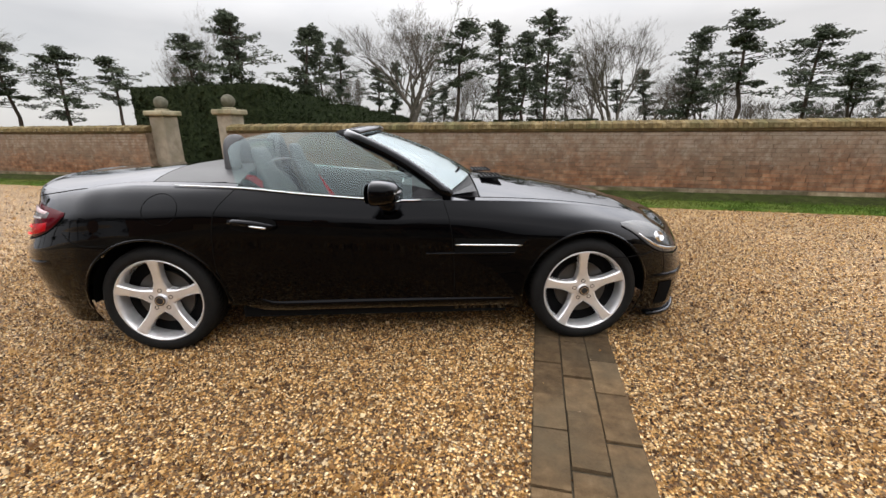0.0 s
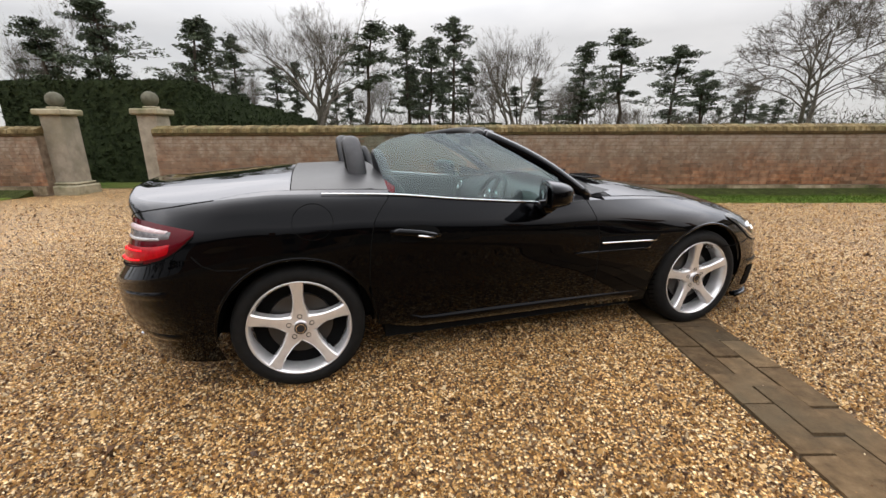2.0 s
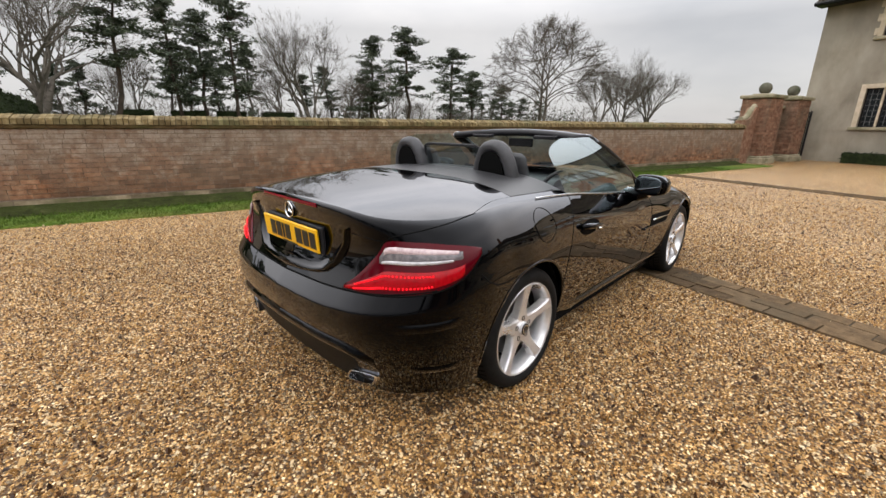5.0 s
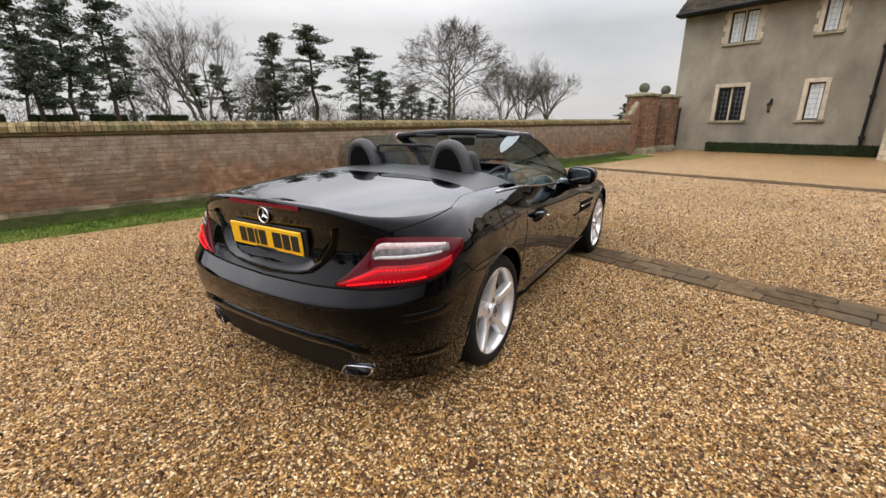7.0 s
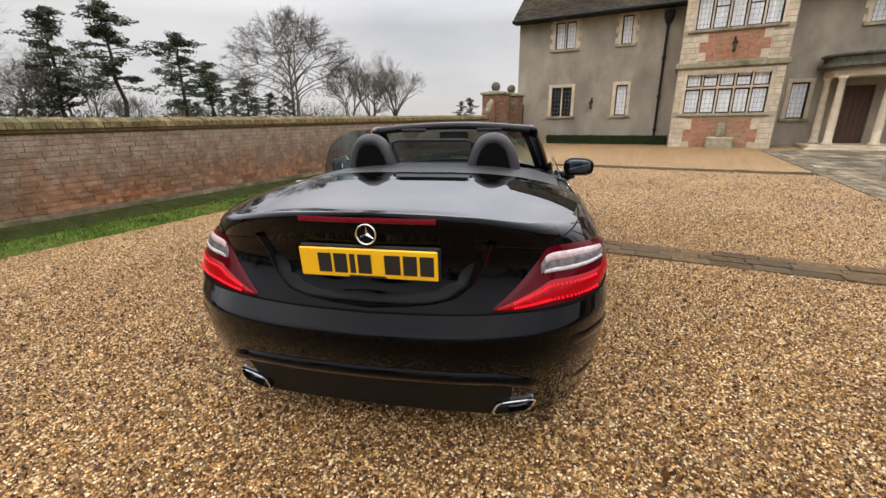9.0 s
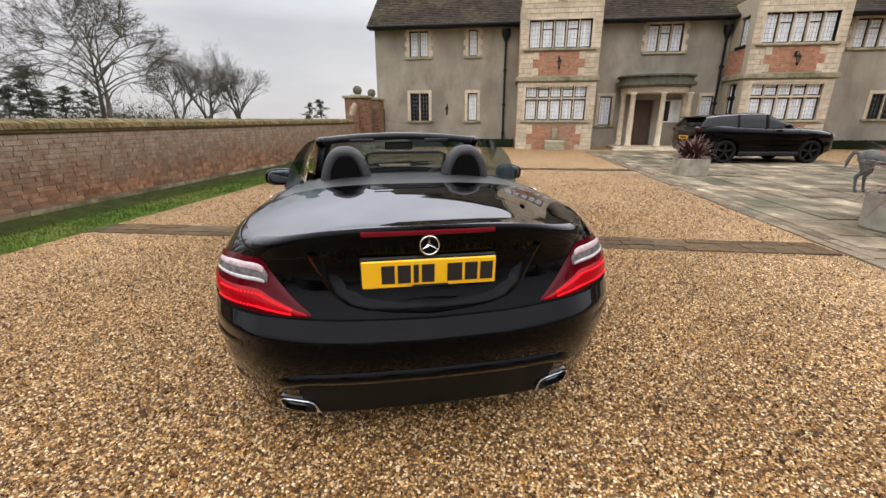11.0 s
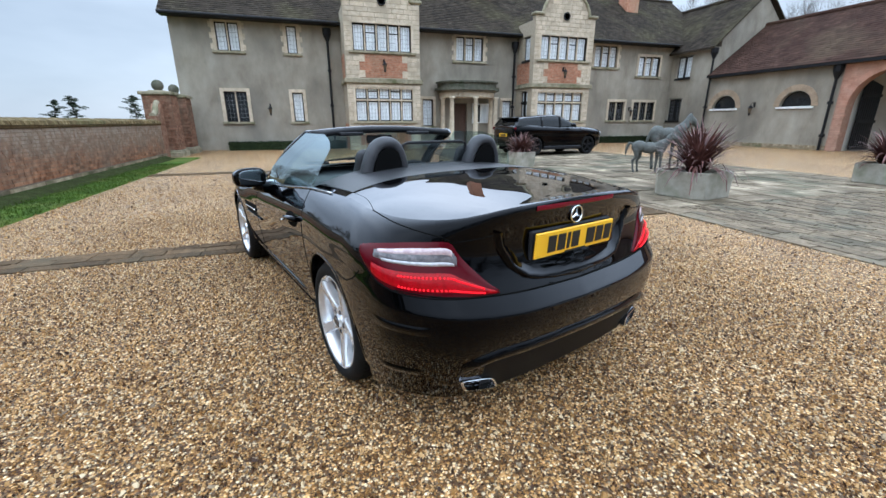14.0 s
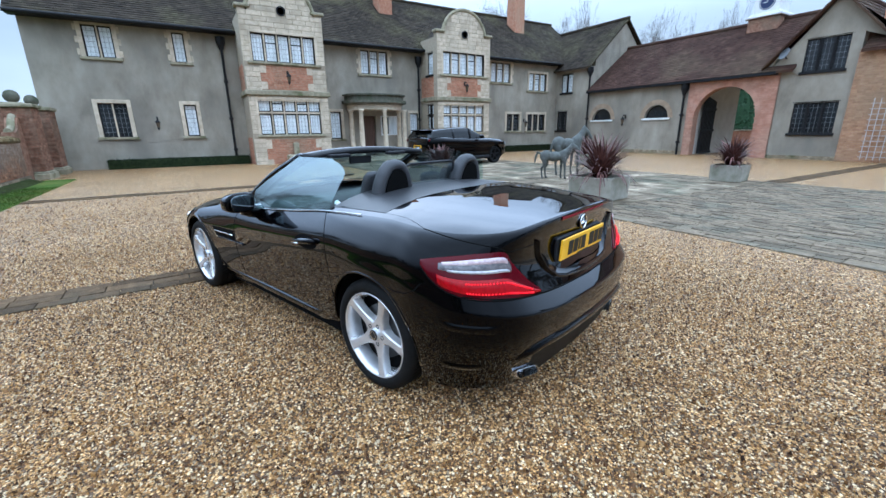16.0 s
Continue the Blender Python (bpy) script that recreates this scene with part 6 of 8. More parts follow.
# wheels
def wheel(x, side, turn):
    """tyre, rim, five spokes, hub, bolts, brake disc; its axle runs along y, the face to the outside."""
    face = Matrix.Translation((x, side * 0.865, 0.315)) @ Matrix.Rotation(-side * math.pi / 2, 4, "X") @ Matrix.Rotation(turn, 4, "Z")
    root = part("wheel", lathe(bmesh.new(), [(0.232, -0.2), (0.225, -0.12), (0.222, -0.03), (0.232, -0.012), (0.238, 0.0), (0.244, -0.004), (0.246, -0.02), (0.236, -0.03), (0.235, -0.2)], face, 56, True), ALLOY, car, "five-spoke silver alloy wheel", smooth=True)
    prof = [(0.238, -0.215), (0.262, -0.222), (0.298, -0.215), (0.312, -0.2), (0.3155, -0.16), (0.3155, -0.06), (0.311, -0.022), (0.297, -0.003), (0.272, 0.006), (0.25, 0.002), (0.24, -0.012)]
    tyre = part("tyre", lathe(bmesh.new(), prof, face, 72, True), RUBBER, root, "black road tyre", smooth=True)
    bm = bmesh.new()
    for k in range(60):
        a = 2 * math.pi * k / 60
        for h0, h1, sk in ((-0.19, -0.14, 0.06), (-0.075, -0.03, -0.06)):
            p = [face @ Vector((0.3162 * math.cos(a + d), 0.3162 * math.sin(a + d), h)) for d, h in ((0, h0), (0.03, h0), (0.03 + sk, h1), (sk, h1))]
            bm.faces.new([bm.verts.new(q) for q in p])
    for h in (-0.13, -0.085):
        lathe(bm, [(0.3161, h), (0.3161, h + 0.008)], face, 60, True)
    part("tread_pattern", bm, DARK, tyre)["kind"] = "stuff"
    for k in range(5):
        a = face @ Matrix.Rotation(2 * math.pi * k / 5, 4, "Z")
        rows = []
        for r, w, top, low in ((0.03, 0.032, -0.026, -0.07), (0.05, 0.038, -0.026, -0.07), (0.066, 0.0375, -0.026, -0.07), (0.082, 0.032, -0.026, -0.07), (0.1, 0.0265, -0.025, -0.068), (0.13, 0.0225, -0.021, -0.065), (0.17, 0.0225, -0.015, -0.06), (0.205, 0.0255, -0.009, -0.055), (0.226, 0.0295, -0.006, -0.05), (0.236, 0.034, -0.006, -0.05)):
            rows.append([a @ Vector((r, y, z)) for y, z in ((-w * 1.22, low), (-w * 1.14, top - 0.014), (-w * 1.08, top - 0.005), (-w * 0.84, top), (0, top + 0.001), (w * 0.84, top), (w * 1.08, top - 0.005), (w * 1.14, top - 0.014), (w * 1.22, low))])
        bm = bmesh.new()
        vs = grid_mesh(bm, rows)
        bm.faces.new(vs[0]), bm.faces.new(vs[-1][::-1])
        part("spoke", bm, ALLOY, root, smooth=False)
        bm = bmesh.new()
        lathe(bm, [(0.0125, -0.03), (0.0125, -0.0235), (0.0095, -0.0232), (0.0085, -0.028), (0.0, -0.027)], a @ Matrix.Translation((0.056, 0, 0)), 12)
        part("bolt", bm, DARK, root)
    part("hub", lathe(bmesh.new(), [(0.078, -0.08), (0.076, -0.034), (0.066, -0.027), (0.036, -0.025), (0.034, -0.012), (0.0, -0.01)], face, 30), ALLOY, root)
    cap = part("centre_cap", lathe(bmesh.new(), [(0.03, -0.0118), (0.03, -0.009), (0.0, -0.0075)], face, 24), shader("cap_black", (0.02, 0.02, 0.022), 0.25)[0], root)
    part("cap_ring", lathe(bmesh.new(), [(0.02, -0.009), (0.02, -0.007), (0.023, -0.007), (0.023, -0.009)], face, 24, True), CHROME, cap)
    part("brake_disc", lathe(bmesh.new(), [(0.07, -0.097), (0.155, -0.097), (0.155, -0.08), (0.07, -0.08)], face, 40), shader("disc_steel", (0.07, 0.068, 0.065), 0.45, 0.9)[0], root)
    part("backplate", lathe(bmesh.new(), [(0.0, -0.1), (0.224, -0.1), (0.224, -0.098), (0.0, -0.098)], face, 32), DARK, root)
    return root


for n, (x, side) in enumerate(((0.0, -1), (0.0, 1), (2.43, -1), (2.43, 1))):
    wheel(x, side, (math.radians(18), math.radians(-40), math.radians(23), math.radians(-33))[n])

# windscreen and its frame
def screen(p, q):
    base, top = Vector((1.83 - 0.20 * p * p, 0.70 * p, 0.955 - 0.072 * p * p)), Vector((1.165 - 0.10 * p * p, 0.565 * p, 1.238 - 0.03 * p * p))
    return base.lerp(top, q) + Vector((0.03, 0, 0.03)) * math.sin(math.pi * q) * 0.7


bm = bmesh.new()
grid_mesh(bm, [[screen(p, q) for p in np.linspace(-0.98, 0.98, 21)] for q in np.linspace(0, 1, 9)])
windscreen = part("windscreen", bm, GLASS, car, "raked curved windscreen glass", smooth=True)
windscreen.visible_shadow = False


def face_out(ob, centre):
    """Turns a sheet's normals away from a point."""
    if sum((f.center - Vector(centre)).dot(f.normal) for f in ob.data.polygons) < 0:
        ob.data.flip_normals()


face_out(windscreen, (1.0, 0, 0.4))


def bar(name, pts, wide, thick, material=PAINT, label="", parent=None):
    """A flat-sided bar along points: wide across, thick through."""
    bm, rows = bmesh.new(), []
    P = [Vector(p) for p in pts]
    for n, p in enumerate(P):
        t = (P[min(n + 1, len(P) - 1)] - P[max(n - 1, 0)]).normalized()
        a = t.cross(Vector((0, 0, 1))).normalized()
        b = a.cross(t)
        rows.append([p + a * wide * math.cos(k * math.pi / 5) / 2 + b * thick * math.sin(k * math.pi / 5) / 2 for k in range(10)])
    vs = grid_mesh(bm, rows, True)
    bm.faces.new(vs[0]), bm.faces.new(vs[-1][::-1])
    return part(name, bm, material, parent or car, label, smooth=True)


for side in (-1, 1):
    bar("screen_pillar", [screen(side * 1.0, q) + Vector((-0.012, side * 0.008, 0.0)) for q in np.linspace(-0.06, 1.0, 10)], 0.095, 0.07, PAINT, "gloss black windscreen pillar")
    bar("pillar_trim", [screen(side * 0.96, q) + Vector((-0.045, -side * 0.01, -0.012)) for q in np.linspace(0.05, 0.98, 8)], 0.06, 0.03, PLASTIC)
bar("screen_header", [screen(p, 1.0) + Vector((0.01, 0, 0.006)) for p in np.linspace(-1.03, 1.03, 17)], 0.08, 0.045, PAINT, "gloss black windscreen header")
bar("header_lining", [screen(p, 1.0) + Vector((-0.045, 0, 0.0)) for p in np.linspace(-1.0, 1.0, 17)], 0.085, 0.052, PLASTIC)
for p in (-0.5, 0.5):
    part("header_latch", boxes((1.0, 1.06, 0.565 * p - 0.09, 0.565 * p + 0.09, 1.198, 1.223), bevel=0.006), PLASTIC, car)
part("interior_mirror", boxes((1.13, 1.15, -0.11, 0.11, 1.135, 1.195), bevel=0.008), PLASTIC, car)

# side windows, raised
for side in (-1, 1):
    bm, rows = bmesh.new(), []
    for u in np.linspace(0, 1, 19):
        row = []
        for v in np.linspace(0, 1, 13):
            foot = 0.934 - 0.077 * u
            z = foot + (1.222 - foot) * v
            rear = 0.472 - 0.06 * min(1.0, (z - 0.93) / 0.2) + 0.2 * max(0.0, (z - 1.12) / 0.1) ** 2.6
            front = min(1.43, 1.59 - 1.74 * (z - 0.883))
            row.append(Vector((rear + (front - rear) * u, side * (0.786 - 0.5 * (z - 0.88) + 0.018 * math.sin(math.pi * v)), z)))
        rows.append(row)
    grid_mesh(bm, rows)
    sg = part("side_window", bm, GLASS, car, "raised green-tinted side window", smooth=True)
    sg.visible_shadow = False
    face_out(sg, (1.0, 0, 0.9))
    bm = bmesh.new()
    grid_mesh(bm, [[Vector((1.36 + 0.24 * k, side * (0.775 - 0.02 * k), 0.858 + 0.004 * k)), Vector((1.36 + 0.24 * k, side * (0.75 - 0.045 * k), 0.95 - 0.065 * k))] for k in (0, 0.5, 1)])
    part("mirror_triangle", bm, PLASTIC, car)

# cabin
part("cabin_tub", boxes((0.36, 1.7, -0.70, 0.70, 0.24, 0.3), (0.3, 0.4, -0.72, 0.72, 0.3, 0.96), (1.6, 1.72, -0.72, 0.72, 0.3, 0.85)), DARK, car)
for side in (-1, 1):
    bm = bmesh.new()
    rows = []
    for s in np.linspace(7, 10, 16):
        e = shell(s, 6, side)
        rows.append([e, e + Vector((0, -side * 0.05, 0.004)), e + Vector((0, -side * 0.085, -0.03)), e + Vector((0, -side * 0.09, -0.16)), e + Vector((0, -side * 0.14, -0.22)), e + Vector((0, -side * 0.1, -0.5))])
    grid_mesh(bm, rows)
    part("door_lining", bm, LEATHER, car, "dark leather door lining", smooth=True)
bm = bmesh.new()
grid_mesh(bm, [[(x, y, z - 0.03 * abs(y) ** 2 + (0.035 * math.exp(-((y + 0.36) / 0.16) ** 2) if x < 1.55 else 0)) for y in np.linspace(-0.72, 0.72, 25)] for x, z in ((1.36, 0.55), (1.30, 0.72), (1.33, 0.81), (1.42, 0.855), (1.6, 0.88), (1.80, 0.91))])
dash = part("dashboard", bm, LEATHER, car, "dark dashboard", smooth=True)
for y in (-0.46, -0.26):
    part("dial", lathe(bmesh.new(), [(0.0, 0), (0.05, 0.0), (0.055, 0.01)], Matrix.Translation((1.335, y, 0.83)) @ Matrix.Rotation(-math.pi / 2 + 0.3, 4, "Y"), 20), GREY_TRIM, dash)
for y in (-0.12, 0.0, 0.12, 0.62):
    part("air_vent", lathe(bmesh.new(), [(0.0, 0.004), (0.03, 0.004), (0.036, 0.01), (0.042, 0.0)], Matrix.Translation((1.318, y, 0.79)) @ Matrix.Rotation(-math.pi / 2 + 0.3, 4, "Y"), 18), CHROME, dash)
part("centre_console", boxes((0.55, 1.36, -0.1, 0.1, 0.3, 0.58), bevel=0.03), GREY_TRIM, car)
wheel_at = Matrix.Translation((1.17, -0.36, 0.80)) @ Matrix.Rotation(-math.pi / 2 + 0.45, 4, "Y")
steer = part("steering_wheel", lathe(bmesh.new(), [(0.185 + 0.016 * math.cos(k * math.pi / 4), 0.016 * math.sin(k * math.pi / 4)) for k in range(8)], wheel_at, 36, True), LEATHER, car, "dark leather steering wheel", smooth=True)
bm = bmesh.new()
lathe(bm, [(0.07, -0.03), (0.065, 0.01), (0.0, 0.02)], wheel_at, 20)
for a in (0, math.pi, 1.5 * math.pi):
    tube(bm, [wheel_at @ Vector((0.05 * math.cos(a + 1.57), 0.05 * math.sin(a + 1.57), 0)), wheel_at @ Vector((0.18 * math.cos(a + 1.57), 0.18 * math.sin(a + 1.57), 0))], 0.016, 8)
part("steering_boss", bm, GREY_TRIM, steer)
for side in (-1, 1):
    seat = part("seat", bmesh.new(), LEATHER, car, "dark leather bucket seat")
    c = side * 0.37
    rows = []
    for z, x, w, t in ((0.42, 0.78, 0.25, 0.1), (0.55, 0.70, 0.255, 0.13), (0.7, 0.63, 0.25, 0.13), (0.85, 0.565, 0.235, 0.12), (0.95, 0.525, 0.2, 0.1), (1.0, 0.505, 0.13, 0.09), (1.05, 0.49, 0.125, 0.085), (1.11, 0.475, 0.12, 0.07), (1.135, 0.47, 0.09, 0.04)):
        rows.append([(x + (t / 2) * math.sin(k * math.pi / 8) + (0.03 if abs(math.cos(k * math.pi / 8)) > 0.8 and z < 0.96 else 0), c + w * math.cos(k * math.pi / 8), z) for k in range(16)])
    bm = bmesh.new()
    vs = grid_mesh(bm, rows, True)
    bm.faces.new(vs[0]), bm.faces.new(vs[-1])
    box(bm, 0.72, 1.2, c - 0.25, c + 0.25, 0.34, 0.48, bevel=0.04)
    seat.data = mesh_of("seat", bm, LEATHER, True)
    # roll hoop: a padded arch with a dark inset
    pts = [(0.232, 0.93), (0.258, 1.06), (0.296, 1.143), (0.336, 1.18), (0.387, 1.19), (0.438, 1.18), (0.478, 1.143), (0.516, 1.06), (0.542, 0.93)]
    bm, rows = bmesh.new(), []
    for n in range(33):
        y, z = spline(pts, 8 * n / 32)
        y, z = 0.365 + (y - 0.387) * 0.86, z - 0.012
        y0, z0 = spline(pts, max(0, 8 * n / 32 - 0.1))
        y1, z1 = spline(pts, min(8, 8 * n / 32 + 0.1))
        d = Vector((0, y1 - y0, z1 - z0)).normalized()
        nrm = Vector((0, -d.z, d.y))
        rows.append([Vector((0.35 + 0.05 * math.cos(k * math.pi / 6) - 0.12 * (z - 1.0), y, z)) + nrm * 0.036 * math.sin(k * math.pi / 6) for k in range(12)])
    rows = [[Vector((p.x, side * p.y, p.z)) for p in row] for row in rows]
    grid_mesh(bm, rows, True)
    hoop = part("roll_hoop", bm, GREY_TRIM, car, "padded black roll hoop", smooth=True)
    bm = bmesh.new()
    half = [(0.099, 0.93), (0.096, 1.0), (0.084, 1.07), (0.062, 1.122), (0.03, 1.145), (0.0, 1.149)]
    inset = [(0.365 + a, z) for a, z in half] + [(0.365 - a, z) for a, z in half[-2::-1]]
    prism(bm, [(side * y, z) for y, z in inset], 0.0, 0.02, Matrix(((0, -0.12, 1, 0.35 + 0.12 - 0.05), (1, 0, 0, 0), (0, 1, 0, 0), (0, 0, 0, 1))))
    part("hoop_mesh", bm, DARK, hoop)
    belt = bmesh.new()
    P = [(0.43, side * 0.58, 0.975), (0.47, side * 0.56, 0.97), (0.56, side * 0.55, 0.9), (0.66, side * 0.55, 0.75), (0.8, side * 0.56, 0.55)]
    grid_mesh(belt, [[Vector(p) + Vector((0.018, 0, 0.01)), Vector(p) - Vector((0.018, 0, 0.01))] for p in P])
    part("seat_belt", belt, RED_BELT, car, "red seat belt")
    part("belt_guide", boxes((0.42, 0.47, side * 0.57 - 0.02, side * 0.57 + 0.02, 0.96, 0.985), bevel=0.008), RED_BELT, car)
bm = bmesh.new()
grid_mesh(bm, [[(0.37 - 0.1 * (z - 1), y, z) for y in np.linspace(-0.235, 0.235, 6)] for z in (0.975, 1.07, 1.165)])
wd = part("wind_deflector", bm, glass("smoked_glass", (0.36, 0.38, 0.38)), car, "smoked glass wind deflector")
part("deflector_frame", tube(bmesh.new(), [(0.373, -0.24, 0.97), (0.355, -0.24, 1.16), (0.353, -0.2, 1.172), (0.353, 0.2, 1.172), (0.355, 0.24, 1.16), (0.373, 0.24, 0.97)], 0.009, 8), PLASTIC, wd)
for side in (-1, 1):
    line_on("wiper", [(1.80, side * 0.1 + 0.1, 0.962), (1.72, side * 0.1 - 0.25, 0.985)], 0.007, PLASTIC)
for y in (-0.25, 0.25):
    vents = part("bonnet_vent", boxes((1.88, 2.02, y - 0.1, y + 0.1, 0.925, 0.937), bevel=0.004), PLASTIC, car, "black slatted bonnet vent")
    for k in range(5):
        part("slat", boxes((1.89 + 0.026 * k, 1.9 + 0.026 * k, y - 0.09, y + 0.09, 0.9372, 0.943)), DARK, vents)

# ---- garden wall, gate piers, hedges ----
def brick_wall(name, x0, x1, label, near=None, seed=1):
    """A free-standing old brick wall with a plinth, an oversailing course and a coping of bricks on edge."""
    core = part(name, boxes((x0, x1, WALL_Y + 0.003, WALL_Y + 0.34, -0.3, 1.2), (x0, x1, WALL_Y - 0.05, WALL_Y + 0.003, -0.3, 0.2)), MORTAR)
    tagged(core, label, "wall", kind="structure")
    at = Matrix(((1, 0, 0, 0), (0, 1, 0, WALL_Y), (0, 0, 1, 0), (0, 0, 0, 1)))
    rows = courses(x0, x1, 0.205, 1.185, 0.225, 0.07, 0.0085, seed=seed, jitter=0.25)
    rest = []
    if near:
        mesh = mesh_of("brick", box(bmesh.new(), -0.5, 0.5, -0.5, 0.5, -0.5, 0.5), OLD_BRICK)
        rnd, count = random.Random(seed), 0
        for a, z, w, h in rows:
            if near[0] < a < near[1] and near[2] < z < near[3] and count < 300:
                ob = new("brick", mesh)
                ob.parent = core
                ob.matrix_basis = Matrix.LocRotScale((a, WALL_Y + 0.023 - rnd.uniform(0.0, 0.009), z), Euler((rnd.gauss(0, 0.012), rnd.gauss(0, 0.008), rnd.gauss(0, 0.006))), (w, 0.05, h))
                count += 1
            else:
                rest.append((a, z, w, h))
    else:
        rest = rows
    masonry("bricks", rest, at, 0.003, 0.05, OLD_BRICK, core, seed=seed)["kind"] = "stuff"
    masonry("plinth_stones", courses(x0, x1, 0.02, 0.198, 0.55, 0.178, 0.014, seed=seed + 2, jitter=0.35), at, 0.058, 0.06, PLINTH, core)["kind"] = "stuff"
    part("oversailing_course", boxes((x0, x1, WALL_Y - 0.035, WALL_Y + 0.375, 1.19, 1.245), bevel=0.008), DARK_COURSE, core)
    bank = bmesh.new()
    prism(bank, [(WALL_Y - 0.42, -0.1), (WALL_Y - 0.42, 0.02), (WALL_Y - 0.3, 0.05), (WALL_Y - 0.14, 0.1), (WALL_Y - 0.059, 0.13), (WALL_Y - 0.059, -0.1)], x0 + 0.3, x1 - x0 - 0.6, Matrix(((0, 0, 1, 0), (1, 0, 0, 0), (0, 1, 0, 0), (0, 0, 0, 1))))
    part("earth_bank", bank, BANK, core, "dark mossy earth banked against the foot of the wall")
    # coping: bricks on edge with their tops sloped
    rnd, v, x = random.Random(seed + 5), [], x0
    while x < x1:
        w = rnd.uniform(0.066, 0.084)
        o, h = rnd.uniform(-0.008, 0.01), rnd.uniform(-0.006, 0.008)
        y0, y1, ym = WALL_Y - 0.05 + o, WALL_Y + 0.39 + o, WALL_Y + 0.17
        v += [(x, y0, 1.246), (x + w - 0.008, y0, 1.246), (x + w - 0.008, y1, 1.246), (x, y1, 1.246), (x, y0 + 0.02, 1.325 + h), (x + w - 0.008, y0 + 0.02, 1.325 + h), (x + w - 0.008, y1 - 0.02, 1.325 + h), (x, y1 - 0.02, 1.325 + h), (x, ym, 1.385 + h), (x + w - 0.008, ym, 1.385 + h)]
        x += w
    n = len(v) // 10
    tri = [(0, 1, 5), (0, 5, 4), (2, 3, 7), (2, 7, 6), (4, 5, 9), (4, 9, 8), (6, 7, 8), (6, 8, 9), (0, 4, 8), (0, 8, 3), (3, 8, 7), (1, 9, 5), (1, 2, 9), (2, 6, 9)]
    f = (np.array(tri)[None] + 10 * np.arange(n)[:, None, None]).reshape(-1, 3)
    bulk("coping_bricks", v, f, COPING, core)["kind"] = "stuff"
    return core


brick_wall("wall_garden", -4.86, 15.5, "old brick garden wall with a mossy brick coping", (1.5, 5.2, 0.2, 1.18), 3)
brick_wall("wall_garden", -30.0, -7.2, "old brick garden wall with a mossy brick coping", None, 8)


def ball_pier(x, y, w, top, material, label, ball, plinth=True, group="gate piers"):
    ob = thing("gate_pier", pose(x, y, 0), label, "gate pier", group)
    h = w / 2
    part("shaft", boxes((-h, h, -h, h, -0.2, top), bevel=0.015), material, ob)
    if plinth:
        part("plinth", boxes((-h - 0.1, h + 0.1, -h - 0.1, h + 0.1, -0.2, 0.2), (-h - 0.06, h + 0.06, -h - 0.06, h + 0.06, 0.2, 0.26), bevel=0.03), MOSSY_STONE, ob)
    part("cap", boxes((-h - 0.08, h + 0.08, -h - 0.08, h + 0.08, top, top + 0.12), (-h * 0.6, h * 0.6, -h * 0.6, h * 0.6, top + 0.12, top + 0.17), bevel=0.025), MOSSY_STONE, ob)
    bm = bmesh.new()
    bmesh.ops.create_uvsphere(bm, u_segments=24, v_segments=14, radius=ball, matrix=Matrix.Translation((0, 0, top + 0.15 + ball)))
    part("ball_finial", bm, BALL_STONE, ob, smooth=True)
    return ob


ball_pier(-7.0, 6.2, 0.43, 1.6, GREY_STONE, "stone gate pier with a ball finial", 0.155)
ball_pier(-5.05, 6.2, 0.41, 1.6, GREY_STONE, "stone gate pier with a ball finial", 0.155)
for x in (16.75, 18.85):
    p = ball_pier(x, 6.0, 0.92, 2.25, MORTAR, "weathered brick gate pier with a stone ball", 0.2)
    for at in (Matrix(((1, 0, 0, 0), (0, 1, 0, -0.46), (0, 0, 1, 0), (0, 0, 0, 1))), Matrix(((0, 1, 0, -0.46), (1, 0, 0, 0), (0, 0, 1, 0), (0, 0, 0, 1)))):
        masonry("brickwork", courses(-0.455, 0.455, 0.27, 2.24, 0.225, 0.075, 0.01, seed=int(x)), at, 0.008, 0.05, PIER_BRICK, p)
bm = bmesh.new()
prism(bm, [(15.5, -0.3), (16.29, -0.3), (16.29, 1.95), (16.15, 1.95), (16.02, 1.8), (15.9, 1.62), (15.7, 1.52), (15.5, 1.5)], 5.85, 0.3, Matrix(((1, 0, 0, 0), (0, 0, 1, 0), (0, 1, 0, 0), (0, 0, 0, 1))))
ramp_wall = tagged(part("wall_ramp", bm, PIER_BRICK), "brick wall ramped up to the gate pier", "wall", kind="structure")
bm = bmesh.new()
tube(bm, [(15.5, 6.0, 1.52), (15.7, 6.0, 1.54), (15.9, 6.0, 1.64), (16.05, 6.0, 1.82), (16.26, 6.0, 1.99)], 0.1, 8)
part("stone_scroll", bm, MOSSY_STONE, ramp_wall)
link = tagged(part("wall_link", boxes((17.22, 18.38, 6.0, 6.3, -0.3, 1.95)), PIER_BRICK), "brick wall between the gate piers", "wall", kind="structure")
part("coping", boxes((17.22, 18.38, 5.93, 6.37, 1.951, 2.05), bevel=0.02), MOSSY_STONE, link)
side_gate = thing("iron_gate", pose(19.34, 5.75, 0), "narrow black iron gate beside the house", "gate")
part("gate_frame", boxes((0, 0.05, -0.02, 0.02, 0.05, 1.9), (0.75, 0.8, -0.02, 0.02, 0.05, 1.9), (0.05, 0.75, -0.02, 0.02, 1.8, 1.85), (0.05, 0.75, -0.02, 0.02, 0.1, 0.15)), IRON, side_gate)
for k in range(6):
    part("bar", boxes((0.13 + 0.11 * k, 0.15 + 0.11 * k, -0.01, 0.01, 0.15, 1.8)), IRON, side_gate)

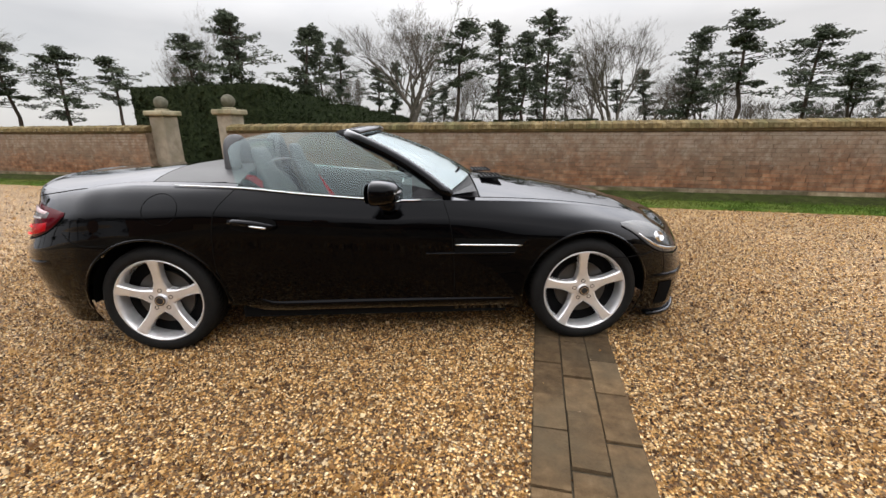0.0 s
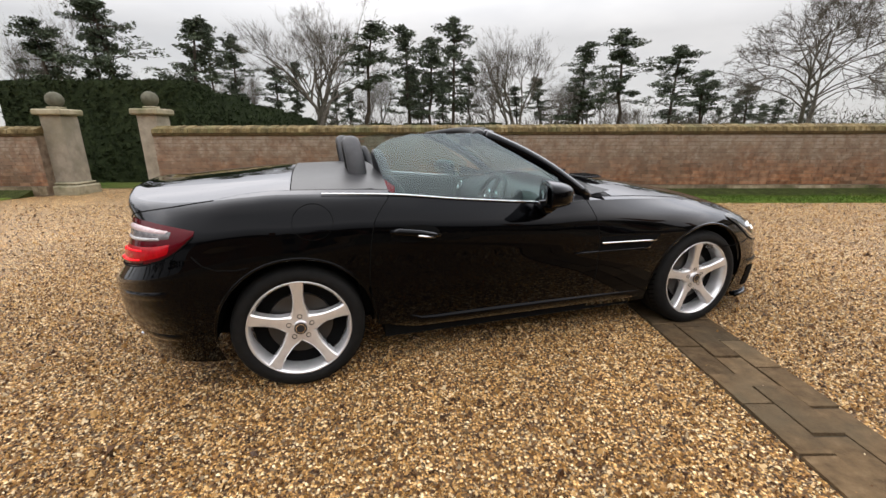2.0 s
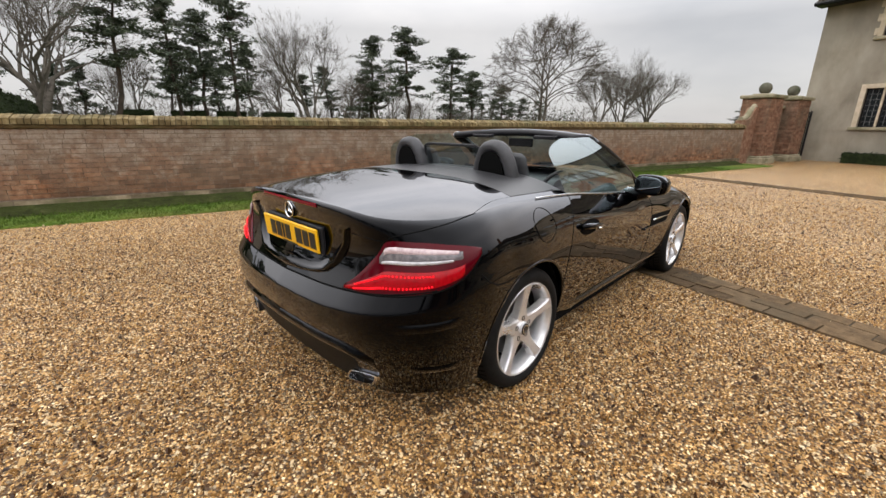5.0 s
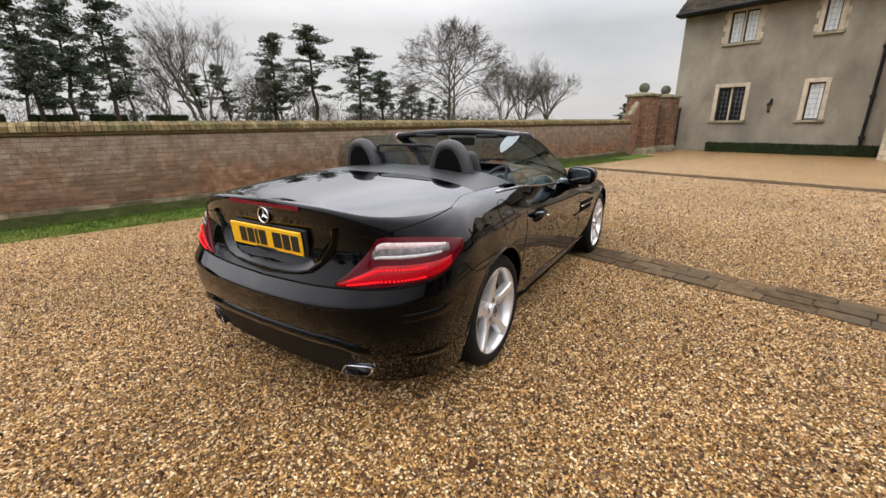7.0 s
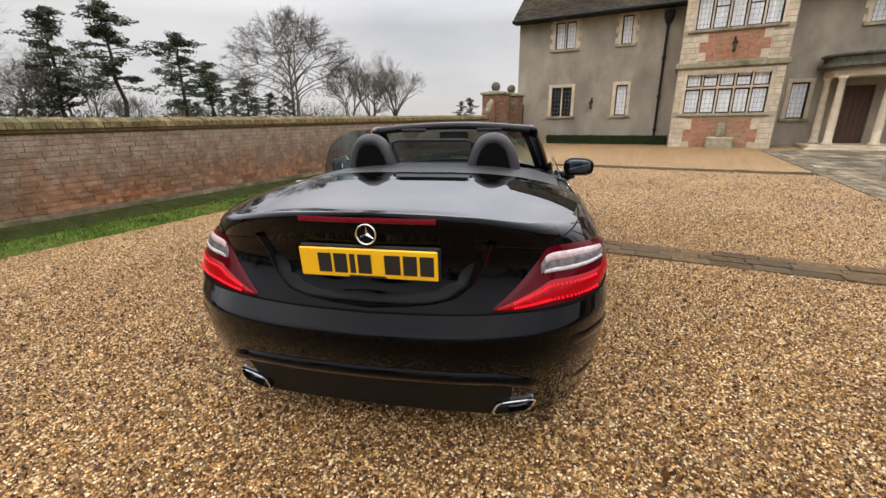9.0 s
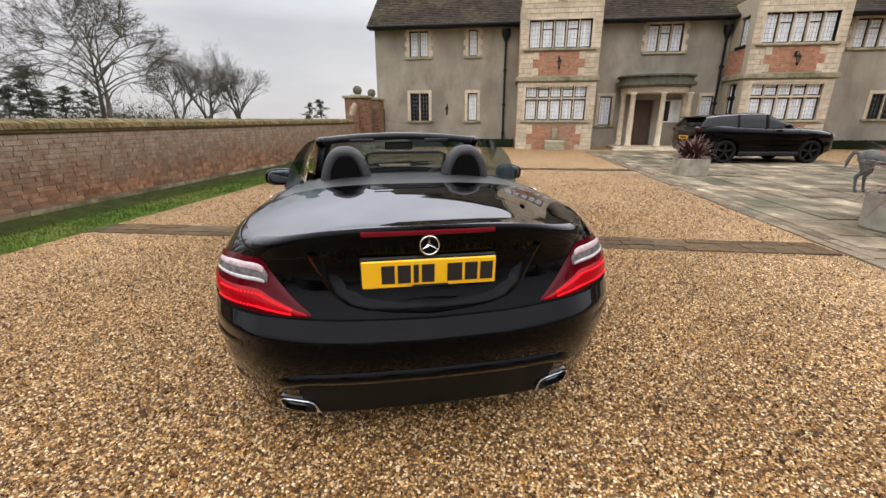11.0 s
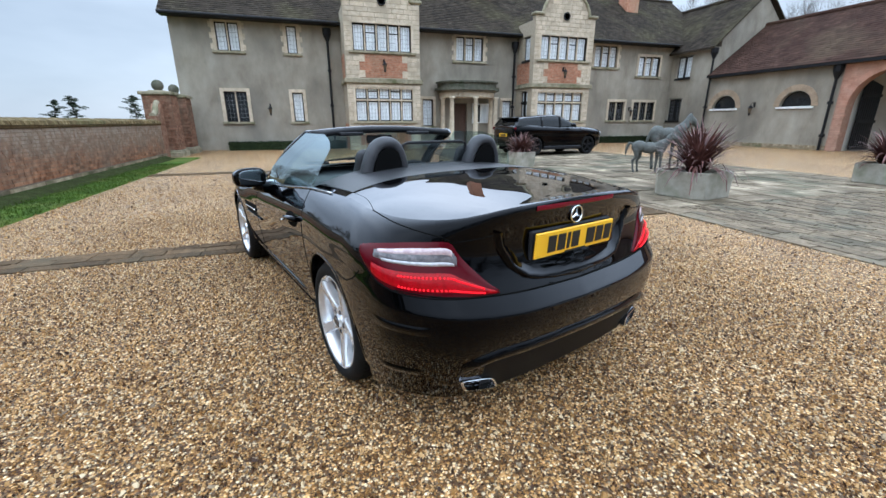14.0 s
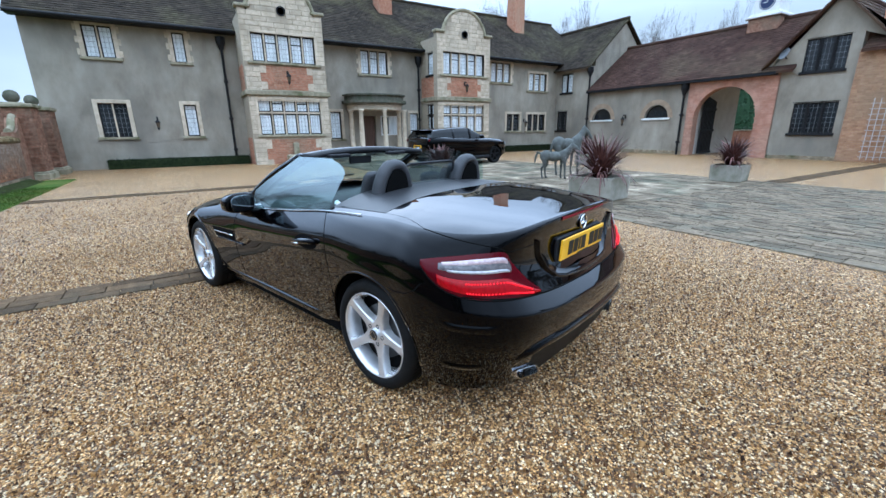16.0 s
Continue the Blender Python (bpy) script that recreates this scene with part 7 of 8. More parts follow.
tagged(part("grass_verge", boxes((-4.3, 15.6, GRASS_Y, WALL_Y - 0.05, -0.1, 0.025), bevel=0.02), GRASS), "mown grass verge along the garden wall", "grass", kind="structure")
tagged(part("grass_verge", boxes((-30.0, -7.6, GRASS_Y, WALL_Y - 0.05, -0.1, 0.025), bevel=0.02), GRASS), "mown grass verge along the garden wall", "grass", kind="structure")
bm = bmesh.new()
bmesh.ops.create_grid(bm, x_segments=2, y_segments=2, size=1, matrix=Matrix.Translation((0, 407, 0.01)) @ Matrix.Diagonal((400, 400, 1, 1)))
tagged(part("meadow", bm, GRASS), "meadow grass beyond the garden wall", "grass", kind="structure")
rng = np.random.default_rng(7)
n = 26000
px_, py_ = np.concatenate([rng.uniform(-4.25, 13.0, n), rng.uniform(-12, -7.7, 4000)]), rng.uniform(GRASS_Y - 0.03, WALL_Y - 0.06, n + 4000)
n += 4000
ang, hgt = rng.uniform(0, 2 * np.pi, n), rng.uniform(0.02, 0.055, n)
lean = rng.normal(0, 0.02, (n, 2))
base = np.stack([px_, py_, np.full(n, 0.02)], 1)
side_ = np.stack([np.cos(ang), np.sin(ang), 0 * ang], 1) * 0.006
tip = base + np.concatenate([lean, hgt[:, None]], 1)
tagged(bulk("grass_blades", np.stack([base - side_, base + side_, tip], 1).reshape(-1, 3), np.arange(3 * n).reshape(-1, 3), GRASS), "short green grass blades on the verge", "grass", kind="stuff")

hedge("yew_hedge", -10.2, -5.6, 8.2, 9.6, 2.5, "tall clipped dark yew hedge behind the gate", seed=11, tuft=0.05, density=500)
for k in range(9):
    f = k / 9
    x0, y0 = -6.6 - 6.2 * f, 9.7 + 31 * f
    hedge("yew_hedge", x0 - 1.2, x0 + 0.6, y0, y0 + 3.1, 2.42 - 0.18 * (k % 2), "tall clipped dark yew hedge, stepped along its top", seed=20 + k, tuft=0.07, density=160)

for x0, x1 in ((-6.9, -4.9), (-3.45, -0.9), (0.1, 2.4), (4.0, 6.8)):
    hedge("yew_hedge", x0, x1, 42.0, 44.0, 2.16, "low clipped dark yew hedge far beyond the wall", seed=int(40 + x0), tuft=0.09, density=120)

# ---- trees ----
def limb(bm, a, b, r0, r1, sides, bend=0.0, rnd=None):
    mid = (a + b) / 2 + Vector((rnd.uniform(-1, 1), rnd.uniform(-1, 1), rnd.uniform(-0.5, 1))) * bend
    tube(bm, [a, mid, b], [r0, (r0 + r1) / 2, r1], sides, False)


def bare_tree(seed, spread, levels=6, upright=0.35):
    """A leafless tree 10 m high: trunk with limbs, and a crown of boughs down to twigs."""
    rnd = random.Random(seed)
    trunk, twigs = bmesh.new(), bmesh.new()

    def grow(p, way, length, r, level):
        b = p + way * length
        if level < 4:
            limb(trunk if level < 2 else twigs, p, b, r, r * 0.62, 7 if level < 2 else 4, length * 0.09, rnd)
        else:
            # fine twigs are slender blades
            side = way.cross(Vector((rnd.uniform(-1, 1), rnd.uniform(-1, 1), rnd.uniform(-1, 1)))).normalized() * max(r, 0.006)
            twigs.faces.new([twigs.verts.new(q) for q in (p - side, p + side, b)])
        if level >= levels:
            return
        for k in range(3 if level < levels - 1 else 4):
            d = (way + Vector((rnd.gauss(0, 1), rnd.gauss(0, 1), rnd.gauss(0, 0.6))) * spread + Vector((0, 0, upright * 0.3))).normalized()
            if level > 0 or d.z > 0.2:
                start = p.lerp(b, rnd.uniform(0.55, 1.0)) if k else b
                grow(start, d, length * rnd.uniform(0.62, 0.88), r * rnd.uniform(0.52, 0.68), level + 1)

    for k in range(3):
        way = Vector((rnd.uniform(-0.5, 0.5), rnd.uniform(-0.5, 0.5), 1)).normalized()
        grow(Vector((0.15 * rnd.uniform(-1, 1), 0.15 * rnd.uniform(-1, 1), 1.2 * k * 0.3)), way, rnd.uniform(2.3, 3.0), 0.2 - 0.035 * k, 0)
    tube(trunk, [(0, 0, -0.3), (0, 0, 0.4), (0, 0, 1.6)], [0.32, 0.24, 0.17], 9)
    return trunk, twigs


def dome_tree(seed):
    """A broad leafless tree 10 m high: many limbs fanning out to an even dome, each with boughs and twigs."""
    rnd = random.Random(seed)
    trunk, twigs = bmesh.new(), bmesh.new()
    stems = ([(0, 0, -0.3), (-0.15, 0.0, 1.2), (-0.45, -0.3, 3.0), (-0.5, -0.35, 5.0), (-0.2, -0.2, 8.2)], [(0.15, 0, -0.3), (0.5, 0.15, 1.2), (0.95, 0.4, 3.0), (1.0, 0.45, 5.0), (1.2, 0.3, 8.0)])
    for pts in stems:
        tube(trunk, [spline(pts, 0.25 * k) for k in range(17)], [0.2 - 0.0115 * k for k in range(17)], 8)

    def blade(a, b, r):
        side = (b - a).cross(Vector((rnd.uniform(-1, 1), rnd.uniform(-1, 1), rnd.uniform(-1, 1)))).normalized() * r
        twigs.faces.new([twigs.verts.new(q) for q in (a - side, a + side, b)])

    def dome(az, el, f):
        """A point at the share f of the way from the crown's middle to its outline."""
        way = Vector((math.cos(az) * math.cos(el), math.sin(az) * math.cos(el), math.sin(el)))
        return Vector((0.3, 0, 4.7)) + way * f / math.sqrt((math.cos(el) / 5.0) ** 2 + (math.sin(el) / 5.3) ** 2)

    for k in range(24):
        az, el = 2.4 * k, math.radians(-12 + 92 * (k / 23) ** 1.1)
        start = spline(stems[0 if math.cos(az) + math.sin(az) < 0 else 1], 1.8 + 1.75 * k / 23 + rnd.uniform(-0.15, 0.15))
        start, fork = Vector(start), dome(az, el, rnd.uniform(0.5, 0.62))
        sag = Vector((rnd.uniform(-0.2, 0.2), rnd.uniform(-0.2, 0.2), 0.25))
        tube(trunk, [start.lerp(fork, t) + sag * math.sin(math.pi * t) for t in (0, 0.33, 0.67, 1.0)], [0.062, 0.046, 0.034, 0.024], 5, False)
        for _ in range(7):
            end = dome(az + rnd.uniform(-0.55, 0.55) / max(0.3, math.cos(el)), el + rnd.uniform(-0.42, 0.42), rnd.uniform(0.9, 1.0))
            bow = Vector((rnd.uniform(-0.25, 0.25), rnd.uniform(-0.25, 0.25), rnd.uniform(-0.1, 0.25)))
            at = lambda t: fork.lerp(end, t) + bow * math.sin(math.pi * t)  # noqa: E731
            tube(trunk, [at(t) for t in (0, 0.33, 0.67, 1.0)], [0.023, 0.017, 0.011, 0.004], 4, False)
            for _ in range(9):
                t = rnd.uniform(0.15, 0.95)
                a = at(t)
                b = a + ((end - fork).normalized() + Vector((rnd.gauss(0, 0.6), rnd.gauss(0, 0.6), rnd.gauss(0, 0.55)))).normalized() * rnd.uniform(0.5, 1.1) * (1.3 - 0.75 * t)
                blade(a, b, 0.017)
                for _ in range(6):
                    c = a.lerp(b, rnd.uniform(0.2, 1.0))
                    blade(c, c + ((b - a).normalized() + Vector((rnd.gauss(0, 0.7), rnd.gauss(0, 0.7), rnd.gauss(0, 0.6)))).normalized() * rnd.uniform(0.3, 0.7), 0.011)
    return trunk, twigs


def pine_tree(seed, crown_from, wide, flat=0.45):
    """A pine 10 m high: a leaning bare trunk, limbs in loose tiers, and a ragged crown of flat needle clumps."""
    rnd, g = random.Random(seed), np.random.default_rng(seed)
    trunk = bmesh.new()
    top = Vector((rnd.uniform(-0.9, 0.9), rnd.uniform(-0.9, 0.9), 9.7))
    pts = [Vector((0, 0, -0.3)).lerp(top, k / 6) + Vector((rnd.uniform(-0.12, 0.12), rnd.uniform(-0.12, 0.12), 0)) for k in range(7)]
    tube(trunk, pts, [0.12, 0.105, 0.095, 0.08, 0.064, 0.045, 0.015], 8)
    clumps, z = [], crown_from
    while z < 9.75:
        f = (z - crown_from) / (9.8 - crown_from)
        swell = 0.35 + 0.85 * math.sin(math.pi * min(1.0, 0.22 + 0.68 * f)) ** 0.8
        tier = 0.75 + 0.4 * math.sin(2.7 * z + seed)
        reach = wide * swell * max(0.25, tier) * rnd.uniform(0.35, 1.15) * (1 - 0.45 * f**3)
        a = rnd.uniform(0, 2 * math.pi)
        c = Vector((0, 0, -0.3)).lerp(top, (z + 0.3) / 10.0)
        end = c + Vector((math.cos(a) * reach, math.sin(a) * reach, reach * rnd.uniform(-0.15, 0.45)))
        limb(trunk, c, end, 0.035, 0.01, 4, 0.18, rnd)
        side = Vector((-math.sin(a), math.cos(a), 0))
        for q in (0.3, 0.45, 0.6, 0.72, 0.84, 0.94, 1.04):
            if rnd.random() < 0.35 + 0.5 * q:
                p = c.lerp(end, q) + side * rnd.gauss(0, 0.2 * reach * q)
                clumps.append((p.x, p.y, p.z + rnd.uniform(-0.1, 0.2), rnd.uniform(0.17, 0.38)))
        z += rnd.uniform(0.05, 0.2)
    clumps += [(top.x + rnd.gauss(0, 0.25), top.y + rnd.gauss(0, 0.25), 9.4 + rnd.uniform(-0.7, 0.5), 0.3) for _ in range(14)]
    verts = []
    for x, y, zz, r in clumps:
        n = 26
        way = g.normal(0, 1, (n, 3))
        way /= np.linalg.norm(way, axis=1)[:, None]
        p = way * (g.uniform(0.1, 1.0, (n, 1)) ** 0.6) * (r, r, r * flat) + (x, y, zz)
        w = g.normal(0, 1, (2, n, 3)) * 0.043
        verts.append(np.stack([p - w[0], p + w[0], p + w[1] + way * 0.11], 1))
    return trunk, np.concatenate(verts).reshape(-1, 3)


protos = {"pine": [], "bare": [], "dome": []}
for n, (cf, wd) in enumerate(((3.9, 1.5), (3.0, 1.8), (4.8, 1.8), (3.5, 1.4), (2.6, 1.6))):
    root = thing("pine_tree", pose(0, 900 + n * 12, -60), "dark green pine with a bare leaning trunk", "tree", "pines beyond the wall")
    tr, leaf = pine_tree(40 + n, cf, wd)
    part("trunk", tr, PINE_BARK, root, smooth=True)
    bulk("crown", leaf, np.arange(len(leaf)).reshape(-1, 3), NEEDLE, root)
    protos["pine"].append(root)
for n, (kind, sp, up) in enumerate((("bare", 0.42, 0.5), ("bare", 0.52, 0.3), ("bare", 0.4, 0.6), ("dome", 0.6, 0.3))):
    root = thing("bare_tree", pose(0, 960 + n * 20, -60), "leafless winter tree with fine twigs" if kind == "bare" else "broad leafless tree with a rounded twiggy crown", "tree", "bare trees beyond the wall")
    tr, tw = bare_tree(70 + n, sp, 7, up) if kind == "bare" else dome_tree(9)
    part("trunk", tr, BARK, root, smooth=True)
    part("crown", tw, BARK, root)
    protos[kind].append(root)
# kind, place, height of the top, width of the crown
TREES = [
    ("pine", -35.1, 20.7, 7.3, 3.1),
    ("pine", -32.1, 21.6, 6.8, 3.6),
    ("pine", -28.5, 23.1, 6.2, 2.6),
    ("bare", -30.9, 29.4, 8.2, 2.5),
    ("bare", -31.5, 34.4, 11.6, 4.3),
    ("pine", -27.4, 30.0, 8.7, 4.3),
    ("pine", -27.8, 33.6, 11.5, 2.8),
    ("pine", -25.0, 33.3, 11.0, 3.3),
    ("pine", -21.4, 34.6, 10.3, 4.0),
    ("pine", -21.4, 39.3, 10.5, 2.8),
    ("pine", -20.5, 42.1, 10.2, 2.7),
    ("bare", -11.3, 37.3, 12.2, 11.7),
    ("pine", -6.7, 36.5, 9.9, 4.8),
    ("bare", -6.4, 46.8, 9.0, 3.8),
    ("pine", -2.7, 41.3, 10.8, 4.0),
    ("pine", -0.9, 44.4, 10.7, 3.4),
    ("pine", 1.7, 40.5, 11.2, 3.3),
    ("bare", 7.7, 39.2, 10.4, 7.4),
    ("bare", 12.3, 42.4, 6.3, 4.2),
    ("pine", 14.4, 40.9, 9.3, 3.6),
    ("pine", 16.9, 36.9, 9.3, 4.6),
    ("pine", 20.0, 34.5, 7.8, 3.5),
    ("pine", 24.7, 37.7, 6.2, 2.4),
    ("dome", 29.9, 32.5, 11.1, 10.3),
    ("bare", 40.6, 34.6, 9.1, 3.3),
    ("bare", 38.5, 29.4, 7.6, 3.8),
    ("pine", 30.3, 39.8, 5.4, 4.8),
    ("pine", 25.7, 40.3, 5.7, 3.3),
    ("bare", 36.5, 28.0, 7.9, 5.1),
    ("bare", 36.6, 24.4, 6.7, 5.3),
    ("pine", 60.0, 26.4, 3.9, 4.4),
    ("pine", 60.5, 20.6, 4.1, 3.4),
    ("pine", 33.7, 41.3, 4.1, 4.7),
    ("pine", 66.1, 31.8, 3.7, 3.2),
    ("pine", 75.6, 20.4, 4.9, 2.6),
    ("bare", 35.2, -38.8, 15.2, 4.4),
    ("bare", 27.1, -41.4, 11.8, 3.2),
    ("bare", 23.4, -41.4, 11.9, 5.8),
    ("bare", 22.2, -46.6, 12.9, 4.3),
    ("bare", 37.1, -29.4, 15.5, 4.2),
]
# added trees to the west and south, behind the camera and practically unseen
TREES += [("pine", -33, -8, 11, 4.6), ("pine", -36, -2, 12.5, 5.2), ("bare", -34, 4, 11, 8.0), ("pine", -38, 9, 12, 5.0), ("bare", -31, -15, 12, 8.5), ("pine", -30, -22, 12.5, 5.0), ("pine", -26, -27, 11.5, 4.6), ("bare", -21, -31, 12, 8.0), ("pine", -15, -33, 12, 5.0), ("pine", -40, 15, 11, 4.6), ("bare", -36, 17, 10, 7.0), ("bare", -10, -35, 11, 7.0)]
more = random.Random(31)
for k in range(26):
    x = -36 + 3.1 * k + more.uniform(-1, 1)
    y = 50 + more.uniform(-2, 5) - 0.1 * x
    TREES.append(("bare" if more.random() < 0.45 else "pine", x, y, more.uniform(5.5, 9.5) if x < 22 else more.uniform(3.0, 4.6), more.uniform(2.6, 4.2)))
SIZE = {}
for kind, some in protos.items():
    for ob in some:
        cs = [ob_.matrix_basis @ v.co for ob_ in ob.children for v in ob_.data.vertices]
        xs, zs = [c.x for c in cs], [c.z for c in cs]
        SIZE[ob] = (np.percentile(xs, 97) - np.percentile(xs, 3), np.percentile(zs, 99.7))
rnd = random.Random(12)
used = {}
for kind, some in protos.items():
    for ob in some:
        ob.matrix_basis = Matrix()
for n, (kind, x, y, top, wide) in enumerate(TREES):
    proto = protos[kind][n % len(protos[kind])]
    w0, h0 = SIZE[proto]
    sz, sx = (top + 0.4) / h0, max(0.45, min(1.7, (wide / w0) / ((top + 0.4) / h0))) * (top + 0.4) / h0
    m = Matrix.Translation((x, y, -0.1)) @ Matrix.Rotation(rnd.uniform(0, 6.28), 4, "Z") @ Matrix.Diagonal((sx, sx, sz, 1))
    if proto in used:
        copy_thing(proto, m)
    else:
        used[proto] = m
for kind, some in protos.items():
    for ob in some:
        ob.matrix_basis = used.get(ob, Matrix.Translation((-45, 40, 0)))
# low scrub and bare brushwood along the far field edge
rng = np.random.default_rng(5)
n = 30000
az = rng.uniform(-40, 52, n)
tall = 0.8 + 1.1 * (np.sin(az * 0.5) * np.sin(az * 0.23 + 1)) ** 2
p = np.stack([az, 52 + rng.normal(0, 2.5, n) - 0.12 * az, np.abs(rng.normal(0, 0.8, n)) * tall], 1)
w = rng.normal(0, 0.15, (2, n, 3))
tagged(bulk("scrub", np.stack([p - w[0], p + w[0], p + w[1]], 1).reshape(-1, 3), np.arange(3 * n).reshape(-1, 3), NEEDLE), "low dark scrub along the edge of the field", "scrub", kind="stuff")
n = 26000
az = rng.uniform(-40, 52, n)
p = np.stack([az, 49 + rng.normal(0, 3.0, n) - 0.12 * az, rng.uniform(0, 1, n) ** 1.6 * 3.4 * (0.6 + 0.5 * np.sin(az * 0.37) ** 2)], 1)
d = rng.normal(0, 1, (n, 3)) * (0.35, 0.35, 0.3) + (0, 0, 0.5)
q = rng.normal(0, 0.018, (n, 3))
tagged(bulk("brushwood", np.stack([p - q, p + q, p + d], 1).reshape(-1, 3), np.arange(3 * n).reshape(-1, 3), BARK), "leafless grey brushwood along the edge of the field", "brushwood", kind="stuff")

# ---- paved strips and court ----
def paving(name, x0, x1, y0, y1, length, width, material, label, along="y", near=None, seed=1, joint=0.012, high=0.012, rough=0.006):
    """Stones laid in courses on a bed; those inside near are pieces of their own."""
    bed = part(name, boxes((x0, x1, y0, y1, -0.15, 0.002)), SOIL)
    tagged(bed, label, "paving", kind="structure")
    r = random.Random(seed)
    rows = courses(*((y0, y1, x0, x1) if along == "y" else (x0, x1, y0, y1)), length, width, joint, seed=seed, jitter=0.25)
    rows = [(b, a, h, w) if along == "y" else (a, b, w, h) for a, b, w, h in rows]
    bm = box(bmesh.new(), -0.5, 0.5, -0.5, 0.5, -0.5, 0.5)
    for v in bm.verts:
        if v.co.z > 0:
            v.co.x *= 0.985
            v.co.y *= 0.98
    mesh, count, rest = mesh_of("paving_stone", bm, material), 0, []
    for x, y, w, h in rows:
        z = high + r.uniform(-rough, rough)
        if near and near[0] < x < near[1] and near[2] < y < near[3] and count < 300:
            ob = new("paving_stone", mesh)
            ob.parent = bed
            ob.matrix_basis = Matrix.LocRotScale((x, y, z - 0.03), Euler((r.gauss(0, 0.004), r.gauss(0, 0.004), r.gauss(0, 0.006))), (w, h, 0.06))
            count += 1
        else:
            rest.append((x, y, z - 0.03, w, h, 0.06))
    if rest:
        v, f = many_boxes(rest)
        bulk("paving_stones", v, f, material, bed)["kind"] = "stuff"
    return bed


strip_bed = paving("paved_strip", *STRIP, PAVE_Y, GRASS_Y, 0.3, 0.147, SETT, "narrow strip of grey-brown setts across the gravel", "y", (0, 5, -9, 9), 2, 0.006)
strip_bed.matrix_basis = pose(0.0, 0.0, 0.0, 0, 0, 1.3)
paving("paved_strip", *STRIP_FAR, PAVE_Y, GRASS_Y, 0.3, 0.15, SETT, "narrow strip of grey-brown setts across the gravel", "y", (5, 15, -9, 9), 3, 0.006)
paving("paved_strip", *STRIP, -21.0, -11.3, 0.3, 0.147, SETT, "narrow strip of grey-brown setts across the gravel", "y", None, 4, 0.01)
paving("court_edge", -9.0, 17.5, PAVE_Y - 0.3, PAVE_Y, 0.3, 0.15, COURT_SETT, "edge band of grey setts round the court", "x", None, 5)
paving("court_setts", -9.0, 2.69, -11.3, PAVE_Y - 0.301, 0.215, 0.105, COURT_SETT, "court of small grey-brown setts", "x", (-0.4, 2.2, -6.0, -4.4), 6, 0.008)
paving("court_flags", 2.70, 17.5, -11.3, PAVE_Y - 0.301, 0.75, 0.48, FLAG, "court of worn grey flagstones", "x", (2, 18, -12, -4), 7, 0.018)

# ---- loose gravel: real stones where the eye comes near ----
rng = np.random.default_rng(11)
def stones(x0, x1, y0, y1, n, size, fade=0.0):
    """Loose stones over a stretch of ground, thinning out past its edges."""
    x, y = rng.uniform(x0 - 2 * fade, x1 + 2 * fade, n), rng.uniform(y0 - 2 * fade, y1 + 2 * fade, n)
    if fade:
        d = np.hypot(np.maximum(np.maximum(x0 - x, x - x1), 0), np.maximum(np.maximum(y0 - y, y - y1), 0))
        some = rng.uniform(0, 1, n) < np.exp(-((d / fade) ** 2))
        x, y, n = x[some], y[some], int(some.sum())
    across = x + y * math.tan(radians(1.3))
    keep = ~((across > STRIP[0] - 0.01) & (across < STRIP[1] + 0.01) & (rng.uniform(0, 1, n) > 0.012)) & (y < GRASS_Y + 0.02) & (y > PAVE_Y - 0.03)
    c, s = math.cos(radians(17)), math.sin(radians(17))
    cx, cy = x * c + y * s, -x * s + y * c
    keep &= ~((cx > 0.3) & (cx < 2.1) & (abs(cy) < 0.55))
    x, y = x[keep], y[keep]
    n = len(x)
    r = size * rng.lognormal(0, 0.32, n)
    octa = np.array([(1, 0.1, -0.1), (-0.1, 1, 0), (-1, 0.1, -0.1), (0.1, -1, 0), (0.1, 0.05, 0.95)])
    pts = octa[None] * (1 + rng.uniform(-0.38, 0.38, (n, 5, 3)) * (1, 1, 0.6)) + rng.normal(0, 0.16, (n, 5, 3))
    pts *= (rng.uniform(0.65, 1.35, (n, 1, 3)) * (1, 1, 1.15)) * r[:, None, None]
    a, t = rng.uniform(0, 2 * np.pi, n), rng.normal(0, 0.42, (2, n))
    ca, sa = np.cos(a)[:, None], np.sin(a)[:, None]
    px, py, pz = pts[..., 0] * ca - pts[..., 1] * sa, pts[..., 0] * sa + pts[..., 1] * ca, pts[..., 2]
    pz = pz + px * t[0][:, None] + py * t[1][:, None]
    z = r * 0.25 + rng.uniform(-0.002, 0.007, n)
    return np.stack([px + x[:, None], py + y[:, None], pz + z[:, None]], -1)


OCT = np.array([(0, 1, 4), (1, 2, 4), (2, 3, 4), (3, 0, 4)])
near = np.concatenate([stones(-2.0, 3.6, -1.9, 2.6, 535000, 0.0046, 0.9), stones(-3.0, 6.5, -3.6, 4.4, 180000, 0.0057, 1.5), stones(4.5, 9.0, -3.6, 4.2, 26000, 0.008, 0.8), stones(-9.0, -4.0, -4.1, 4.7, 14000, 0.009, 0.8)])
tagged(bulk("gravel_stones", near.reshape(-1, 3), (OCT[None] + 5 * np.arange(len(near))[:, None, None]).reshape(-1, 3), PEBBLE), "loose buff and brown gravel stones", "gravel", kind="stuff")

